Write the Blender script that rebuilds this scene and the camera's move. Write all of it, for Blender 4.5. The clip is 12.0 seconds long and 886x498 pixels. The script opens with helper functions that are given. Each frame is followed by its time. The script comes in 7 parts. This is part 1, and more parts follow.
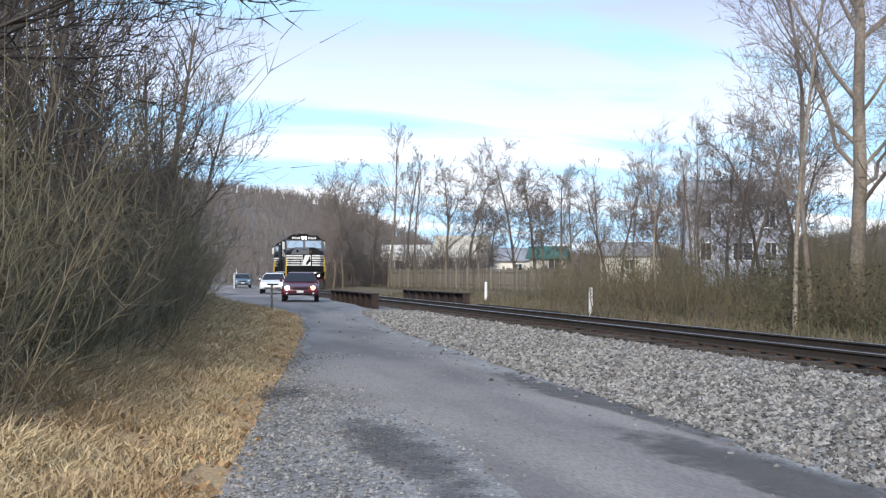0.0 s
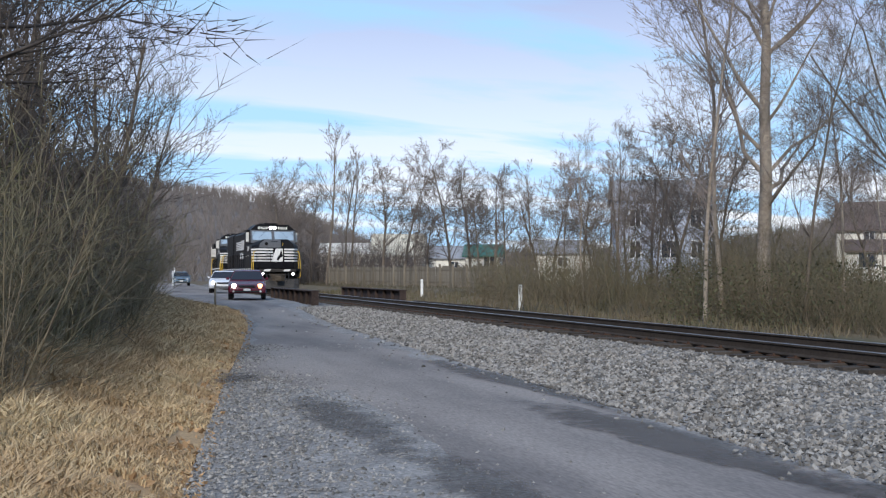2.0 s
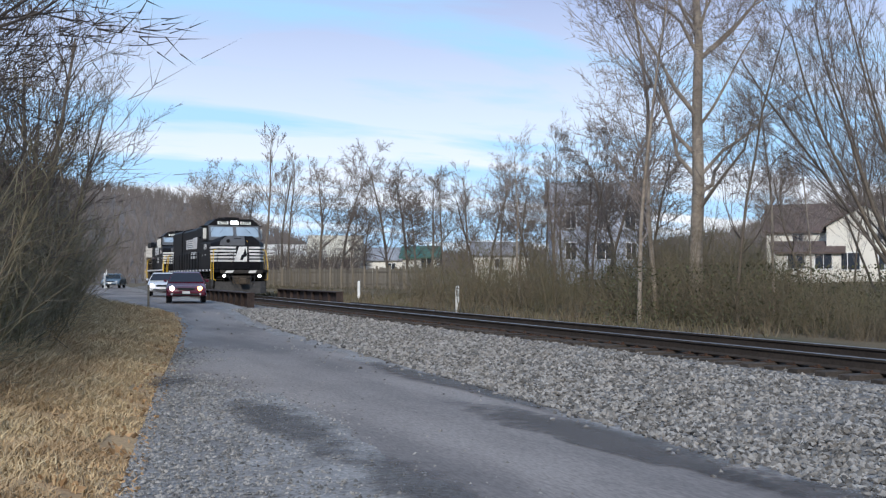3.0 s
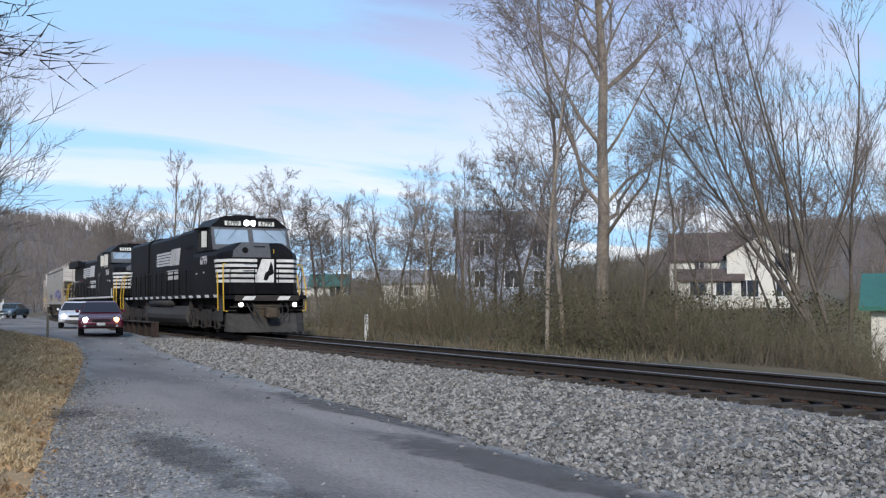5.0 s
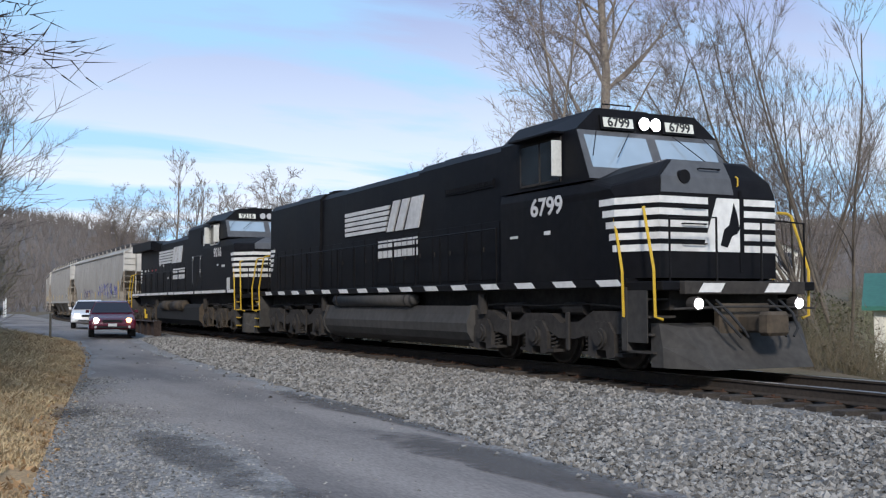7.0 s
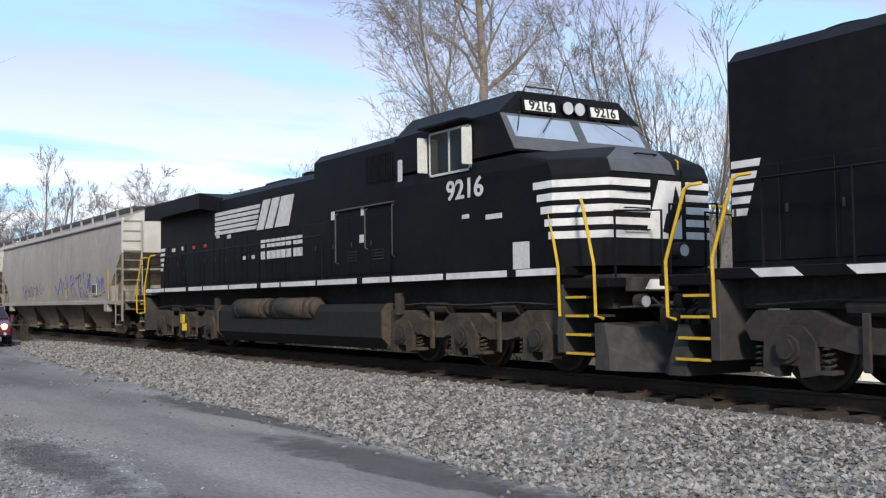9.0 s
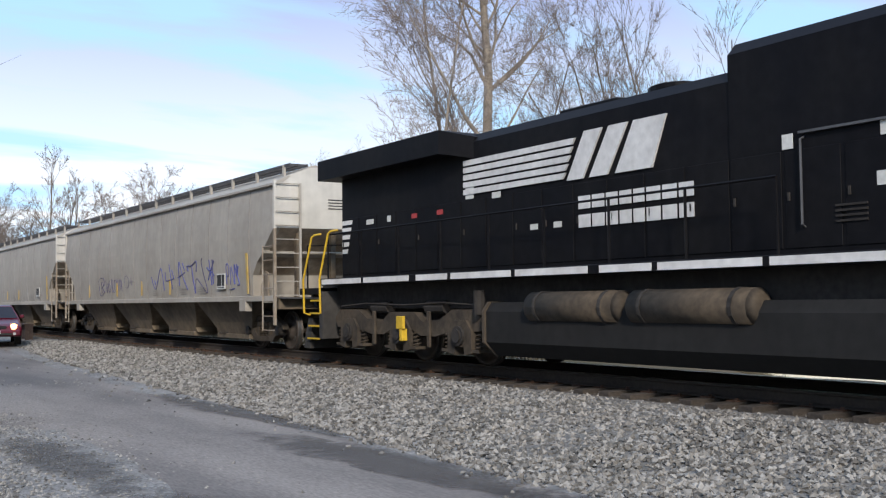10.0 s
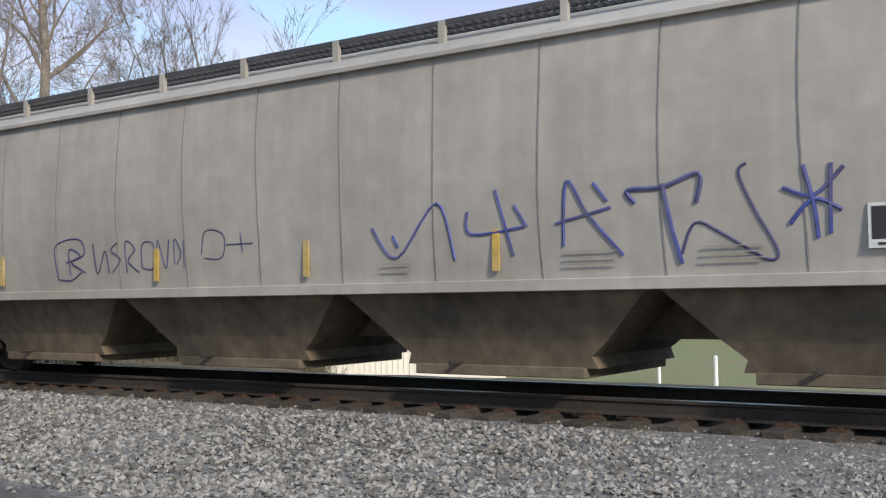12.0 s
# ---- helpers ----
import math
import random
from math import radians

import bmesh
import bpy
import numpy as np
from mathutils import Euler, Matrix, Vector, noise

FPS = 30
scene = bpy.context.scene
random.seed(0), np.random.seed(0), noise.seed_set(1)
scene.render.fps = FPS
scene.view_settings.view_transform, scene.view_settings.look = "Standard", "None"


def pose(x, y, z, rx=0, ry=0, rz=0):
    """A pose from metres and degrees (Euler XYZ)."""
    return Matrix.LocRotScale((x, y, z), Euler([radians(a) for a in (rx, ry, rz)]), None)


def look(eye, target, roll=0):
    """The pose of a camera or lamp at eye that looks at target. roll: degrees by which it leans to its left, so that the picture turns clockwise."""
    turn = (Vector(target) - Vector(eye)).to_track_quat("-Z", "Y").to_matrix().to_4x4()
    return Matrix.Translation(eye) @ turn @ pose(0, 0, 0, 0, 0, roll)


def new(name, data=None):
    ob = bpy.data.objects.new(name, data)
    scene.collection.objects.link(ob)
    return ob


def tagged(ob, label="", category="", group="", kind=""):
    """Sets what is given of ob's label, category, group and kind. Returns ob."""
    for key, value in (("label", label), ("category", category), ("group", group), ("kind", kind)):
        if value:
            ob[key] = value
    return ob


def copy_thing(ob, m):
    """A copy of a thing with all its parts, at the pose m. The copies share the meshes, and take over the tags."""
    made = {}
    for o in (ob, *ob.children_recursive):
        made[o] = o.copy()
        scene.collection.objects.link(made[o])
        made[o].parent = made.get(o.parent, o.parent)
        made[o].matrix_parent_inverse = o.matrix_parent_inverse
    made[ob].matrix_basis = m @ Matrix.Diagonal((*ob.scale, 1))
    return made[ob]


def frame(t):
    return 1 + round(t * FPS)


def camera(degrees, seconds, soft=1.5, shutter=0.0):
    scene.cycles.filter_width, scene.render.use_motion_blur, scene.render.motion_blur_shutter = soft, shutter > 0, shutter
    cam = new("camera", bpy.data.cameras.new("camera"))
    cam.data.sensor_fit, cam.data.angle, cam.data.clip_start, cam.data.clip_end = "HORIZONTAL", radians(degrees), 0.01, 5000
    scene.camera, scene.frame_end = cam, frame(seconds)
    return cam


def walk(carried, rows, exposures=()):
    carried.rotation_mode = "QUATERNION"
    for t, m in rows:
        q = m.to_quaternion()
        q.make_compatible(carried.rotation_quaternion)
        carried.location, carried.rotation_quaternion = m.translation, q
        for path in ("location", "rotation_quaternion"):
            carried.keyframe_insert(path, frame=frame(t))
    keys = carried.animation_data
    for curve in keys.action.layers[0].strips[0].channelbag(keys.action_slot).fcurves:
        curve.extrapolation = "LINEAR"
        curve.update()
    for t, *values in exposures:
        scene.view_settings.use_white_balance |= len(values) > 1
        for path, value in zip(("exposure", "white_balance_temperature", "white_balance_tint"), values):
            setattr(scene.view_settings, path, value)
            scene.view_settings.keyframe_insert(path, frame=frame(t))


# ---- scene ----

# World: y runs along the track away from the camera, x across it, the road is near z = 0.
EYE = (0.0, 0.0, 1.65)
RAIL_Z = 0.52
TRACK_X = 11.43

cam = camera(45.3, 12.0, soft=1.25)


def eye_row(t, rx, ry, rz, ahead=0.0):
    a = radians(-rz)
    return (t, pose(EYE[0] + ahead * math.sin(a), EYE[1] + ahead * math.cos(a), EYE[2], rx, ry, rz))


walk(cam, [
    eye_row(0.0, 91.45, -0.16, -14.7, 2.0),
    eye_row(0.3, 91.39, -0.16, -16.9, 0.1),
    eye_row(0.5, 91.388, -0.167, -17.418),
    eye_row(1.0, 91.330, -0.085, -18.325),
    eye_row(1.5, 91.292, -0.129, -18.121),
    eye_row(2.0, 91.328, -0.047, -18.072),
    eye_row(2.5, 91.336, -0.082, -18.076),
    eye_row(3.0, 91.416, 0.039, -21.466),
    eye_row(3.5, 91.462, 0.110, -23.442),
    eye_row(3.7, 91.470, 0.120, -23.681),
    eye_row(5.3, 93.065, 0.267, -26.564),
    eye_row(5.5, 93.055, 0.266, -26.488),
    eye_row(6.0, 92.989, 0.178, -26.398),
    eye_row(6.5, 92.867, 0.152, -26.242),
    eye_row(7.0, 92.880, 0.185, -26.232),
    eye_row(7.2, 92.856, 0.150, -26.232),
    eye_row(8.8, 92.766, 0.612, -32.919),
    eye_row(9.0, 92.835, 0.692, -32.704),
    eye_row(9.5, 92.819, 0.670, -32.524),
    eye_row(10.0, 92.809, 0.631, -32.479),
    eye_row(10.5, 92.802, 0.644, -32.520),
    eye_row(11.0, 92.744, 0.755, -40.508),
    eye_row(11.5, 92.677, 0.613, -47.489),
    eye_row(12.0, 92.563, 0.861, -55.603),
], exposures=((0, 0.42, 6400, 10), (0.5, 0.10, 6230, 10), (5.5, 0.03, 6180, 10), (7.2, 0.05, 6250, 10), (8.8, 0.30, 6520, 10), (10.5, 0.30, 6540, 10), (12, 0.37, 6760, 10)))

# ---------------------------------------------------------------- world and light
SUN_ELEVATION, SUN_AZIMUTH = 30.0, 207.0      # the sun's azimuth, clockwise from +y

world = bpy.data.worlds.new("winter_sky")
scene.world = world
world.use_nodes = True


def build_sky():
    t = world.node_tree
    t.nodes.clear()
    N, L = t.nodes.new, t.links.new
    out = N("ShaderNodeOutputWorld")
    bg = N("ShaderNodeBackground")
    sky = N("ShaderNodeTexSky")
    sky.sky_type, sky.sun_disc = "NISHITA", False
    sky.sun_elevation, sky.sun_rotation = radians(SUN_ELEVATION), radians(SUN_AZIMUTH)
    sky.air_density, sky.dust_density, sky.ozone_density = 1.0, 0.6, 1.5
    co = N("ShaderNodeTexCoord")
    sep = N("ShaderNodeSeparateXYZ")
    L(co.outputs["Generated"], sep.inputs[0])
    # cloud sheet: the direction is laid on a flat ceiling
    lift = N("ShaderNodeMath"); lift.operation = "ADD"; lift.inputs[1].default_value = 0.16
    L(sep.outputs[2], lift.inputs[0])
    flat = N("ShaderNodeCombineXYZ")
    for i in (0, 1):
        d = N("ShaderNodeMath"); d.operation = "DIVIDE"
        L(sep.outputs[i], d.inputs[0]); L(lift.outputs[0], d.inputs[1]); L(d.outputs[0], flat.inputs[i])
    turn = N("ShaderNodeMapping")
    turn.inputs["Rotation"].default_value = (0, 0, radians(38))
    turn.inputs["Scale"].default_value = (0.55, 1.55, 1)
    turn.inputs["Location"].default_value = (0.35, 1.9, 0)
    L(flat.outputs[0], turn.inputs[0])
    n = N("ShaderNodeTexNoise")
    n.inputs["Scale"].default_value, n.inputs["Detail"].default_value, n.inputs["Roughness"].default_value = 1.15, 7, 0.52
    n.inputs["Distortion"].default_value = 0.25
    L(turn.outputs[0], n.inputs["Vector"])
    mask = N("ShaderNodeValToRGB")
    mask.color_ramp.elements[0].position, mask.color_ramp.elements[1].position = 0.44, 0.55
    L(n.outputs["Fac"], mask.inputs[0])
    # cloud undersides turn from grey overhead to white low down
    low = N("ShaderNodeValToRGB")
    e = low.color_ramp.elements
    e[0].position, e[0].color = 0.06, (10.6, 10.8, 11.2, 1)
    e[1].position, e[1].color = 0.29, (4.0, 4.9, 7.9, 1)
    mid = e.new(0.14); mid.color = (8.0, 9.2, 11.1, 1)
    L(sep.outputs[2], low.inputs[0])
    # thin high veil, thicker towards the horizon
    veil = N("ShaderNodeMapRange")
    veil.inputs["From Min"].default_value, veil.inputs["From Max"].default_value = 0.0, 0.42
    veil.inputs["To Min"].default_value, veil.inputs["To Max"].default_value = 0.88, 0.55
    L(sep.outputs[2], veil.inputs["Value"])
    thin = N("ShaderNodeMix"); thin.data_type = "RGBA"
    thin.inputs["B"].default_value = (5.4, 8.8, 12.6, 1)
    L(veil.outputs[0], thin.inputs["Factor"]); L(sky.outputs[0], thin.inputs["A"])
    mix = N("ShaderNodeMix"); mix.data_type = "RGBA"
    L(mask.outputs[0], mix.inputs["Factor"]); L(thin.outputs["Result"], mix.inputs["A"]); L(low.outputs[0], mix.inputs["B"])
    bg.inputs["Strength"].default_value = 0.095
    L(mix.outputs["Result"], bg.inputs["Color"]); L(bg.outputs[0], out.inputs[0])


build_sky()

sun_data = bpy.data.lights.new("sun", "SUN")
sun_data.energy, sun_data.angle, sun_data.color = 3.0, radians(7), (1.0, 0.92, 0.82)
sun = new("sun", sun_data)
_a, _e = radians(SUN_AZIMUTH), radians(SUN_ELEVATION)
_toward = Vector((math.sin(_a) * math.cos(_e), math.cos(_a) * math.cos(_e), math.sin(_e)))
sun.matrix_world = look(_toward * 200, (0, 0, 0))


# ---------------------------------------------------------------- materials
def material(name, base, rough=0.8, metal=0.0, vary=0.18, fine=30.0, coarse=1.2, bump=0.15, second=None, island=0.0,
             object_random=0.0, stretch=(1, 1, 1), spec=0.4, streak=0.0):
    """Base colour with grain at two scales, an optional second colour in patches, and relief."""
    m = bpy.data.materials.new(name)
    m.use_nodes = True
    t = m.node_tree
    N, L = t.nodes.new, t.links.new
    b = t.nodes["Principled BSDF"]
    b.inputs["Roughness"].default_value, b.inputs["Metallic"].default_value = rough, metal
    b.inputs["Specular IOR Level"].default_value = spec
    co = N("ShaderNodeTexCoord")
    mp = N("ShaderNodeMapping"); mp.inputs["Scale"].default_value = stretch
    L(co.outputs["Object"], mp.inputs[0])
    n1 = N("ShaderNodeTexNoise"); n1.inputs["Scale"].default_value, n1.inputs["Detail"].default_value = fine, 4
    n2 = N("ShaderNodeTexNoise"); n2.inputs["Scale"].default_value, n2.inputs["Detail"].default_value = coarse, 5
    L(mp.outputs[0], n1.inputs["Vector"]); L(mp.outputs[0], n2.inputs["Vector"])
    patch = N("ShaderNodeMapRange")
    patch.inputs["From Min"].default_value, patch.inputs["From Max"].default_value = 0.38, 0.66
    L(n2.outputs["Fac"], patch.inputs["Value"])
    mix = N("ShaderNodeMix"); mix.data_type = "RGBA"
    other = second if second else tuple(c * (1 - vary) for c in base)
    mix.inputs["A"].default_value, mix.inputs["B"].default_value = (*base, 1), (*other, 1)
    L(patch.outputs[0], mix.inputs["Factor"])
    value = N("ShaderNodeMapRange")
    value.inputs["From Min"].default_value, value.inputs["From Max"].default_value = 0.25, 0.75
    value.inputs["To Min"].default_value, value.inputs["To Max"].default_value = 1 - vary, 1 + vary
    L(n1.outputs["Fac"], value.inputs["Value"])
    last = value.outputs[0]

    def scaled(source, amount):
        r = N("ShaderNodeMapRange")
        r.inputs["To Min"].default_value, r.inputs["To Max"].default_value = 1 - amount, 1 + amount
        L(source, r.inputs["Value"])
        k = N("ShaderNodeMath"); k.operation = "MULTIPLY"
        L(last, k.inputs[0]); L(r.outputs[0], k.inputs[1])
        return k.outputs[0]

    if island:
        last = scaled(N("ShaderNodeNewGeometry").outputs["Random Per Island"], island)
    if object_random:
        last = scaled(N("ShaderNodeObjectInfo").outputs["Random"], object_random)
    if streak:
        mp2 = N("ShaderNodeMapping"); mp2.inputs["Scale"].default_value = (3.0, 3.0, 0.12)
        n3 = N("ShaderNodeTexNoise"); n3.inputs["Scale"].default_value, n3.inputs["Detail"].default_value = 2.2, 6
        L(co.outputs["Object"], mp2.inputs[0]); L(mp2.outputs[0], n3.inputs["Vector"])
        last = scaled(n3.outputs["Fac"], streak)
    hsv = N("ShaderNodeHueSaturation")
    L(mix.outputs["Result"], hsv.inputs["Color"]); L(last, hsv.inputs["Value"])
    L(hsv.outputs[0], b.inputs["Base Color"])
    if bump:
        bp = N("ShaderNodeBump"); bp.inputs["Strength"].default_value, bp.inputs["Distance"].default_value = bump, 0.02
        L(n1.outputs["Fac"], bp.inputs["Height"]); L(bp.outputs[0], b.inputs["Normal"])
    return m


def glowing(name, colour, strength):
    m = bpy.data.materials.new(name)
    m.use_nodes = True
    b = m.node_tree.nodes["Principled BSDF"]
    b.inputs["Base Color"].default_value = (*colour, 1)
    b.inputs["Emission Color"].default_value = (*colour, 1)
    b.inputs["Emission Strength"].default_value = strength
    return m


def stain(name, base):
    """A ragged stain that fades out at its rim into the surface under it."""
    m = material(name, base, 0.85, vary=0.3, fine=30, coarse=1.5, bump=0.4)
    t = m.node_tree
    N, L = t.nodes.new, t.links.new
    co = N("ShaderNodeTexCoord")
    mid = N("ShaderNodeVectorMath"); mid.operation = "MULTIPLY_ADD"
    mid.inputs[1].default_value, mid.inputs[2].default_value = (2, 2, 0), (-1, -1, 0)
    L(co.outputs["Generated"], mid.inputs[0])
    far = N("ShaderNodeVectorMath"); far.operation = "LENGTH"
    L(mid.outputs[0], far.inputs[0])
    n = N("ShaderNodeTexNoise"); n.inputs["Scale"].default_value, n.inputs["Detail"].default_value = 2.6, 8
    n.inputs["Roughness"].default_value = 0.7
    L(co.outputs["Object"], n.inputs["Vector"])
    a = N("ShaderNodeMath"); a.operation = "MULTIPLY_ADD"; a.inputs[1].default_value, a.inputs[2].default_value = 1.9, -0.95
    L(n.outputs["Fac"], a.inputs[0])
    s = N("ShaderNodeMath"); s.operation = "ADD"
    L(far.outputs["Value"], s.inputs[0]); L(a.outputs[0], s.inputs[1])
    r = N("ShaderNodeMapRange")
    r.inputs["From Min"].default_value, r.inputs["From Max"].default_value = 0.45, 0.85
    r.inputs["To Min"].default_value, r.inputs["To Max"].default_value = 0.50, 0.0
    L(s.outputs[0], r.inputs["Value"])
    L(r.outputs[0], t.nodes["Principled BSDF"].inputs["Alpha"])
    return m


M_EARTH = material("leaf_litter_earth", (0.145, 0.105, 0.062), 0.95, vary=0.35, fine=14, coarse=0.35, bump=0.6, second=(0.085, 0.075, 0.04))
M_GRASS_GROUND = material("dry_grass_ground", (0.42, 0.29, 0.155), 0.95, vary=0.35, fine=22, coarse=0.9, bump=0.7, second=(0.30, 0.20, 0.11))
M_LAWN = material("winter_lawn", (0.17, 0.18, 0.075), 0.95, vary=0.25, fine=20, coarse=0.25, bump=0.4, second=(0.20, 0.17, 0.08))
M_ASPHALT = material("worn_asphalt", (0.262, 0.233, 0.213), 0.9, vary=0.28, fine=42, coarse=0.7, bump=0.5, second=(0.150, 0.134, 0.127), stretch=(1, 0.25, 1))
M_GRAVEL = material("grey_gravel", (0.27, 0.26, 0.25), 0.95, vary=0.5, fine=24, coarse=1.4, bump=1.0, second=(0.19, 0.18, 0.172))
M_MUD = stain("dark_damp_dirt", (0.105, 0.096, 0.092))
M_BALLAST = material("ballast_bed", (0.195, 0.186, 0.174), 0.95, vary=0.6, fine=34, coarse=5.0, bump=1.0, second=(0.130, 0.124, 0.116))
M_STONE = material("ballast_stone", (0.220, 0.210, 0.195), 0.9, vary=0.2, fine=25, coarse=3, bump=0.2, island=0.65, second=(0.195, 0.180, 0.160))
M_CINDER = material("oily_ballast", (0.090, 0.074, 0.058), 0.95, vary=0.5, fine=30, coarse=1.5, bump=1.0, second=(0.058, 0.048, 0.040))
M_RAIL = material("rusty_rail_steel", (0.055, 0.043, 0.034), 0.8, 0.15, vary=0.3, fine=18, coarse=2, bump=0.1)
M_RAIL_TOP = material("worn_rail_head", (0.34, 0.31, 0.29), 0.32, 0.9, vary=0.15, fine=20, coarse=3, bump=0.03)
M_TIE = material("creosoted_tie", (0.060, 0.049, 0.040), 0.92, vary=0.35, fine=16, coarse=3, bump=0.4, object_random=0.25, stretch=(1, 6, 6))
M_PLATE = material("rusty_plate", (0.10, 0.055, 0.035), 0.8, 0.3, vary=0.3, fine=25, coarse=4)
M_GIRDER = material("rusted_bridge_steel", (0.055, 0.038, 0.032), 0.8, 0.2, vary=0.35, fine=9, coarse=1.2, bump=0.2, streak=0.25)
M_WHITE_POST = material("white_post_paint", (0.78, 0.78, 0.75), 0.6, vary=0.06, fine=25, coarse=5, bump=0.03)
M_BARK_PALE = material("pale_sycamore_bark", (0.33, 0.28, 0.225), 0.9, vary=0.3, fine=9, coarse=1.3, bump=0.3, second=(0.20, 0.165, 0.13))
M_BARK = material("grey_brown_bark", (0.15, 0.122, 0.095), 0.92, vary=0.3, fine=12, coarse=2, bump=0.3, object_random=0.25)
M_TWIG = material("bare_twigs", (0.185, 0.152, 0.130), 0.92, vary=0.22, fine=6, coarse=0.8, bump=0.0, object_random=0.25)
M_TWIG_DARK = material("dark_bare_twigs", (0.120, 0.096, 0.078), 0.92, vary=0.25, fine=6, coarse=0.8, bump=0.0, object_random=0.2)
M_TWIG_PALE = material("pale_sycamore_twigs", (0.270, 0.228, 0.200), 0.9, vary=0.25, fine=4, coarse=0.5, bump=0.0, second=(0.180, 0.145, 0.125))
M_BRUSH = material("tangled_brush_stems", (0.138, 0.110, 0.072), 0.95, vary=0.3, fine=5, coarse=0.7, bump=0.0, object_random=0.2, second=(0.105, 0.095, 0.052))
# brush stems again in a lighter colour, which brightens the thicket beside the lane
M_BRUSH_LIFTED = material("brush_stems_lifted", (0.170, 0.138, 0.094), 0.95, vary=0.3, fine=5, coarse=0.7, bump=0.0, second=(0.140, 0.130, 0.076))
M_BARK_DARK = material("dark_brown_bark", (0.058, 0.048, 0.042), 0.9, vary=0.3, fine=9, coarse=1.5, bump=0.2)
M_GRASS = material("dead_grass_blades", (0.50, 0.385, 0.225), 0.9, vary=0.2, fine=3, coarse=0.8, bump=0.0, island=0.25, second=(0.40, 0.275, 0.15))
M_LEAF = material("fallen_oak_leaves", (0.34, 0.215, 0.11), 0.9, vary=0.25, fine=3, coarse=0.6, bump=0.0, island=0.4)
M_GREEN = material("dull_evergreen_leaves", (0.082, 0.082, 0.040), 0.9, vary=0.3, fine=4, coarse=0.7, bump=0.0, island=0.35)
M_HILL = material("wooded_hill_floor", (0.152, 0.130, 0.114), 0.95, vary=0.3, fine=0.22, coarse=0.02, bump=0.4, second=(0.130, 0.114, 0.102))
M_FAR_TREE = material("far_bare_woods", (0.158, 0.137, 0.125), 0.95, vary=0.2, fine=0.4, coarse=0.03, bump=0.0, island=0.2)
M_SIDING_BLUE = material("blue_grey_siding", (0.40, 0.44, 0.52), 0.7, vary=0.05, fine=8, coarse=0.6, bump=0.05)
M_SIDING_WHITE = material("white_siding", (0.72, 0.69, 0.61), 0.6, vary=0.05, fine=8, coarse=0.6, bump=0.05, streak=0.06)
M_SIDING_CREAM = material("cream_siding", (0.66, 0.62, 0.50), 0.7, vary=0.06, fine=8, coarse=0.6)
M_BRICK_BASE = material("tan_block_base", (0.33, 0.25, 0.18), 0.9, vary=0.2, fine=9, coarse=1.2)
M_SHINGLE = material("brown_shingles", (0.115, 0.085, 0.075), 0.9, vary=0.25, fine=7, coarse=0.8, bump=0.3)
M_ROOF_GREY = material("grey_roofing", (0.28, 0.29, 0.31), 0.85, vary=0.2, fine=7, coarse=0.8)
M_ROOF_GREEN = material("green_metal_roof", (0.045, 0.16, 0.12), 0.5, 0.2, vary=0.12, fine=6, coarse=0.7)
M_FENCE = material("weathered_fence_board", (0.20, 0.175, 0.135), 0.9, vary=0.25, fine=7, coarse=1.2, object_random=0.25, stretch=(4, 4, 1))
M_WINDOW = material("house_window_glass", (0.035, 0.042, 0.055), 0.12, vary=0.1, fine=2, coarse=0.5, bump=0.0, spec=0.6)
M_TRIM = material("white_window_trim", (0.75, 0.75, 0.72), 0.6, vary=0.05, fine=10, coarse=2, bump=0.0)

M_BLACK = material("black_locomotive_paint", (0.0062, 0.0062, 0.0078), 0.52, vary=0.25, fine=6, coarse=0.7, bump=0.02, second=(0.0105, 0.010, 0.0105), spec=0.11, streak=0.3)
M_CAB_GREY = material("grey_cab_paint", (0.088, 0.091, 0.098), 0.6, vary=0.16, fine=6, coarse=0.9, bump=0.02, spec=0.35)
M_GRIME = material("brake_dust_grime", (0.040, 0.035, 0.031), 0.9, vary=0.35, fine=9, coarse=1.4, bump=0.2, second=(0.024, 0.021, 0.019))
M_PLOW = material("faded_dusty_plow_paint", (0.052, 0.048, 0.044), 0.85, vary=0.25, fine=8, coarse=1.2, bump=0.05, second=(0.036, 0.033, 0.030), streak=0.2)
M_TRUCK_BROWN = material("dusty_truck_frame", (0.072, 0.055, 0.038), 0.9, vary=0.35, fine=9, coarse=1.6, bump=0.2, second=(0.036, 0.029, 0.022))
M_TANK_BLACK = material("black_fuel_tank", (0.013, 0.0125, 0.012), 0.85, vary=0.3, fine=6, coarse=0.8, bump=0.05, streak=0.3)
M_TANK = material("dusty_fuel_tank", (0.058, 0.054, 0.050), 0.75, vary=0.25, fine=6, coarse=0.8, bump=0.05, streak=0.25)
M_STRIPE = material("white_stripe_paint", (0.74, 0.73, 0.70), 0.5, vary=0.12, fine=8, coarse=1.4, bump=0.02, second=(0.60, 0.58, 0.55))
M_LOGO = material("dirty_white_lettering", (0.66, 0.65, 0.63), 0.55, vary=0.14, fine=8, coarse=1.2, bump=0.0)
M_YELLOW = material("yellow_handrail_paint", (0.62, 0.40, 0.035), 0.5, vary=0.15, fine=12, coarse=2, bump=0.02)
# pale base and part metal put the sky's reflection into the glass colour
M_GLASS_CAB = material("cab_glass_sky_tone", (0.50, 0.56, 0.60), 0.16, 0.55, vary=0.08, fine=2, coarse=0.6, bump=0.0, spec=1.0)
M_GLASS_DARK = material("dark_side_glass", (0.012, 0.013, 0.015), 0.08, vary=0.08, fine=2, coarse=0.6, bump=0.0, spec=0.35)
M_RUBBER = material("black_rubber", (0.02, 0.02, 0.021), 0.8, vary=0.15, fine=20, coarse=3)
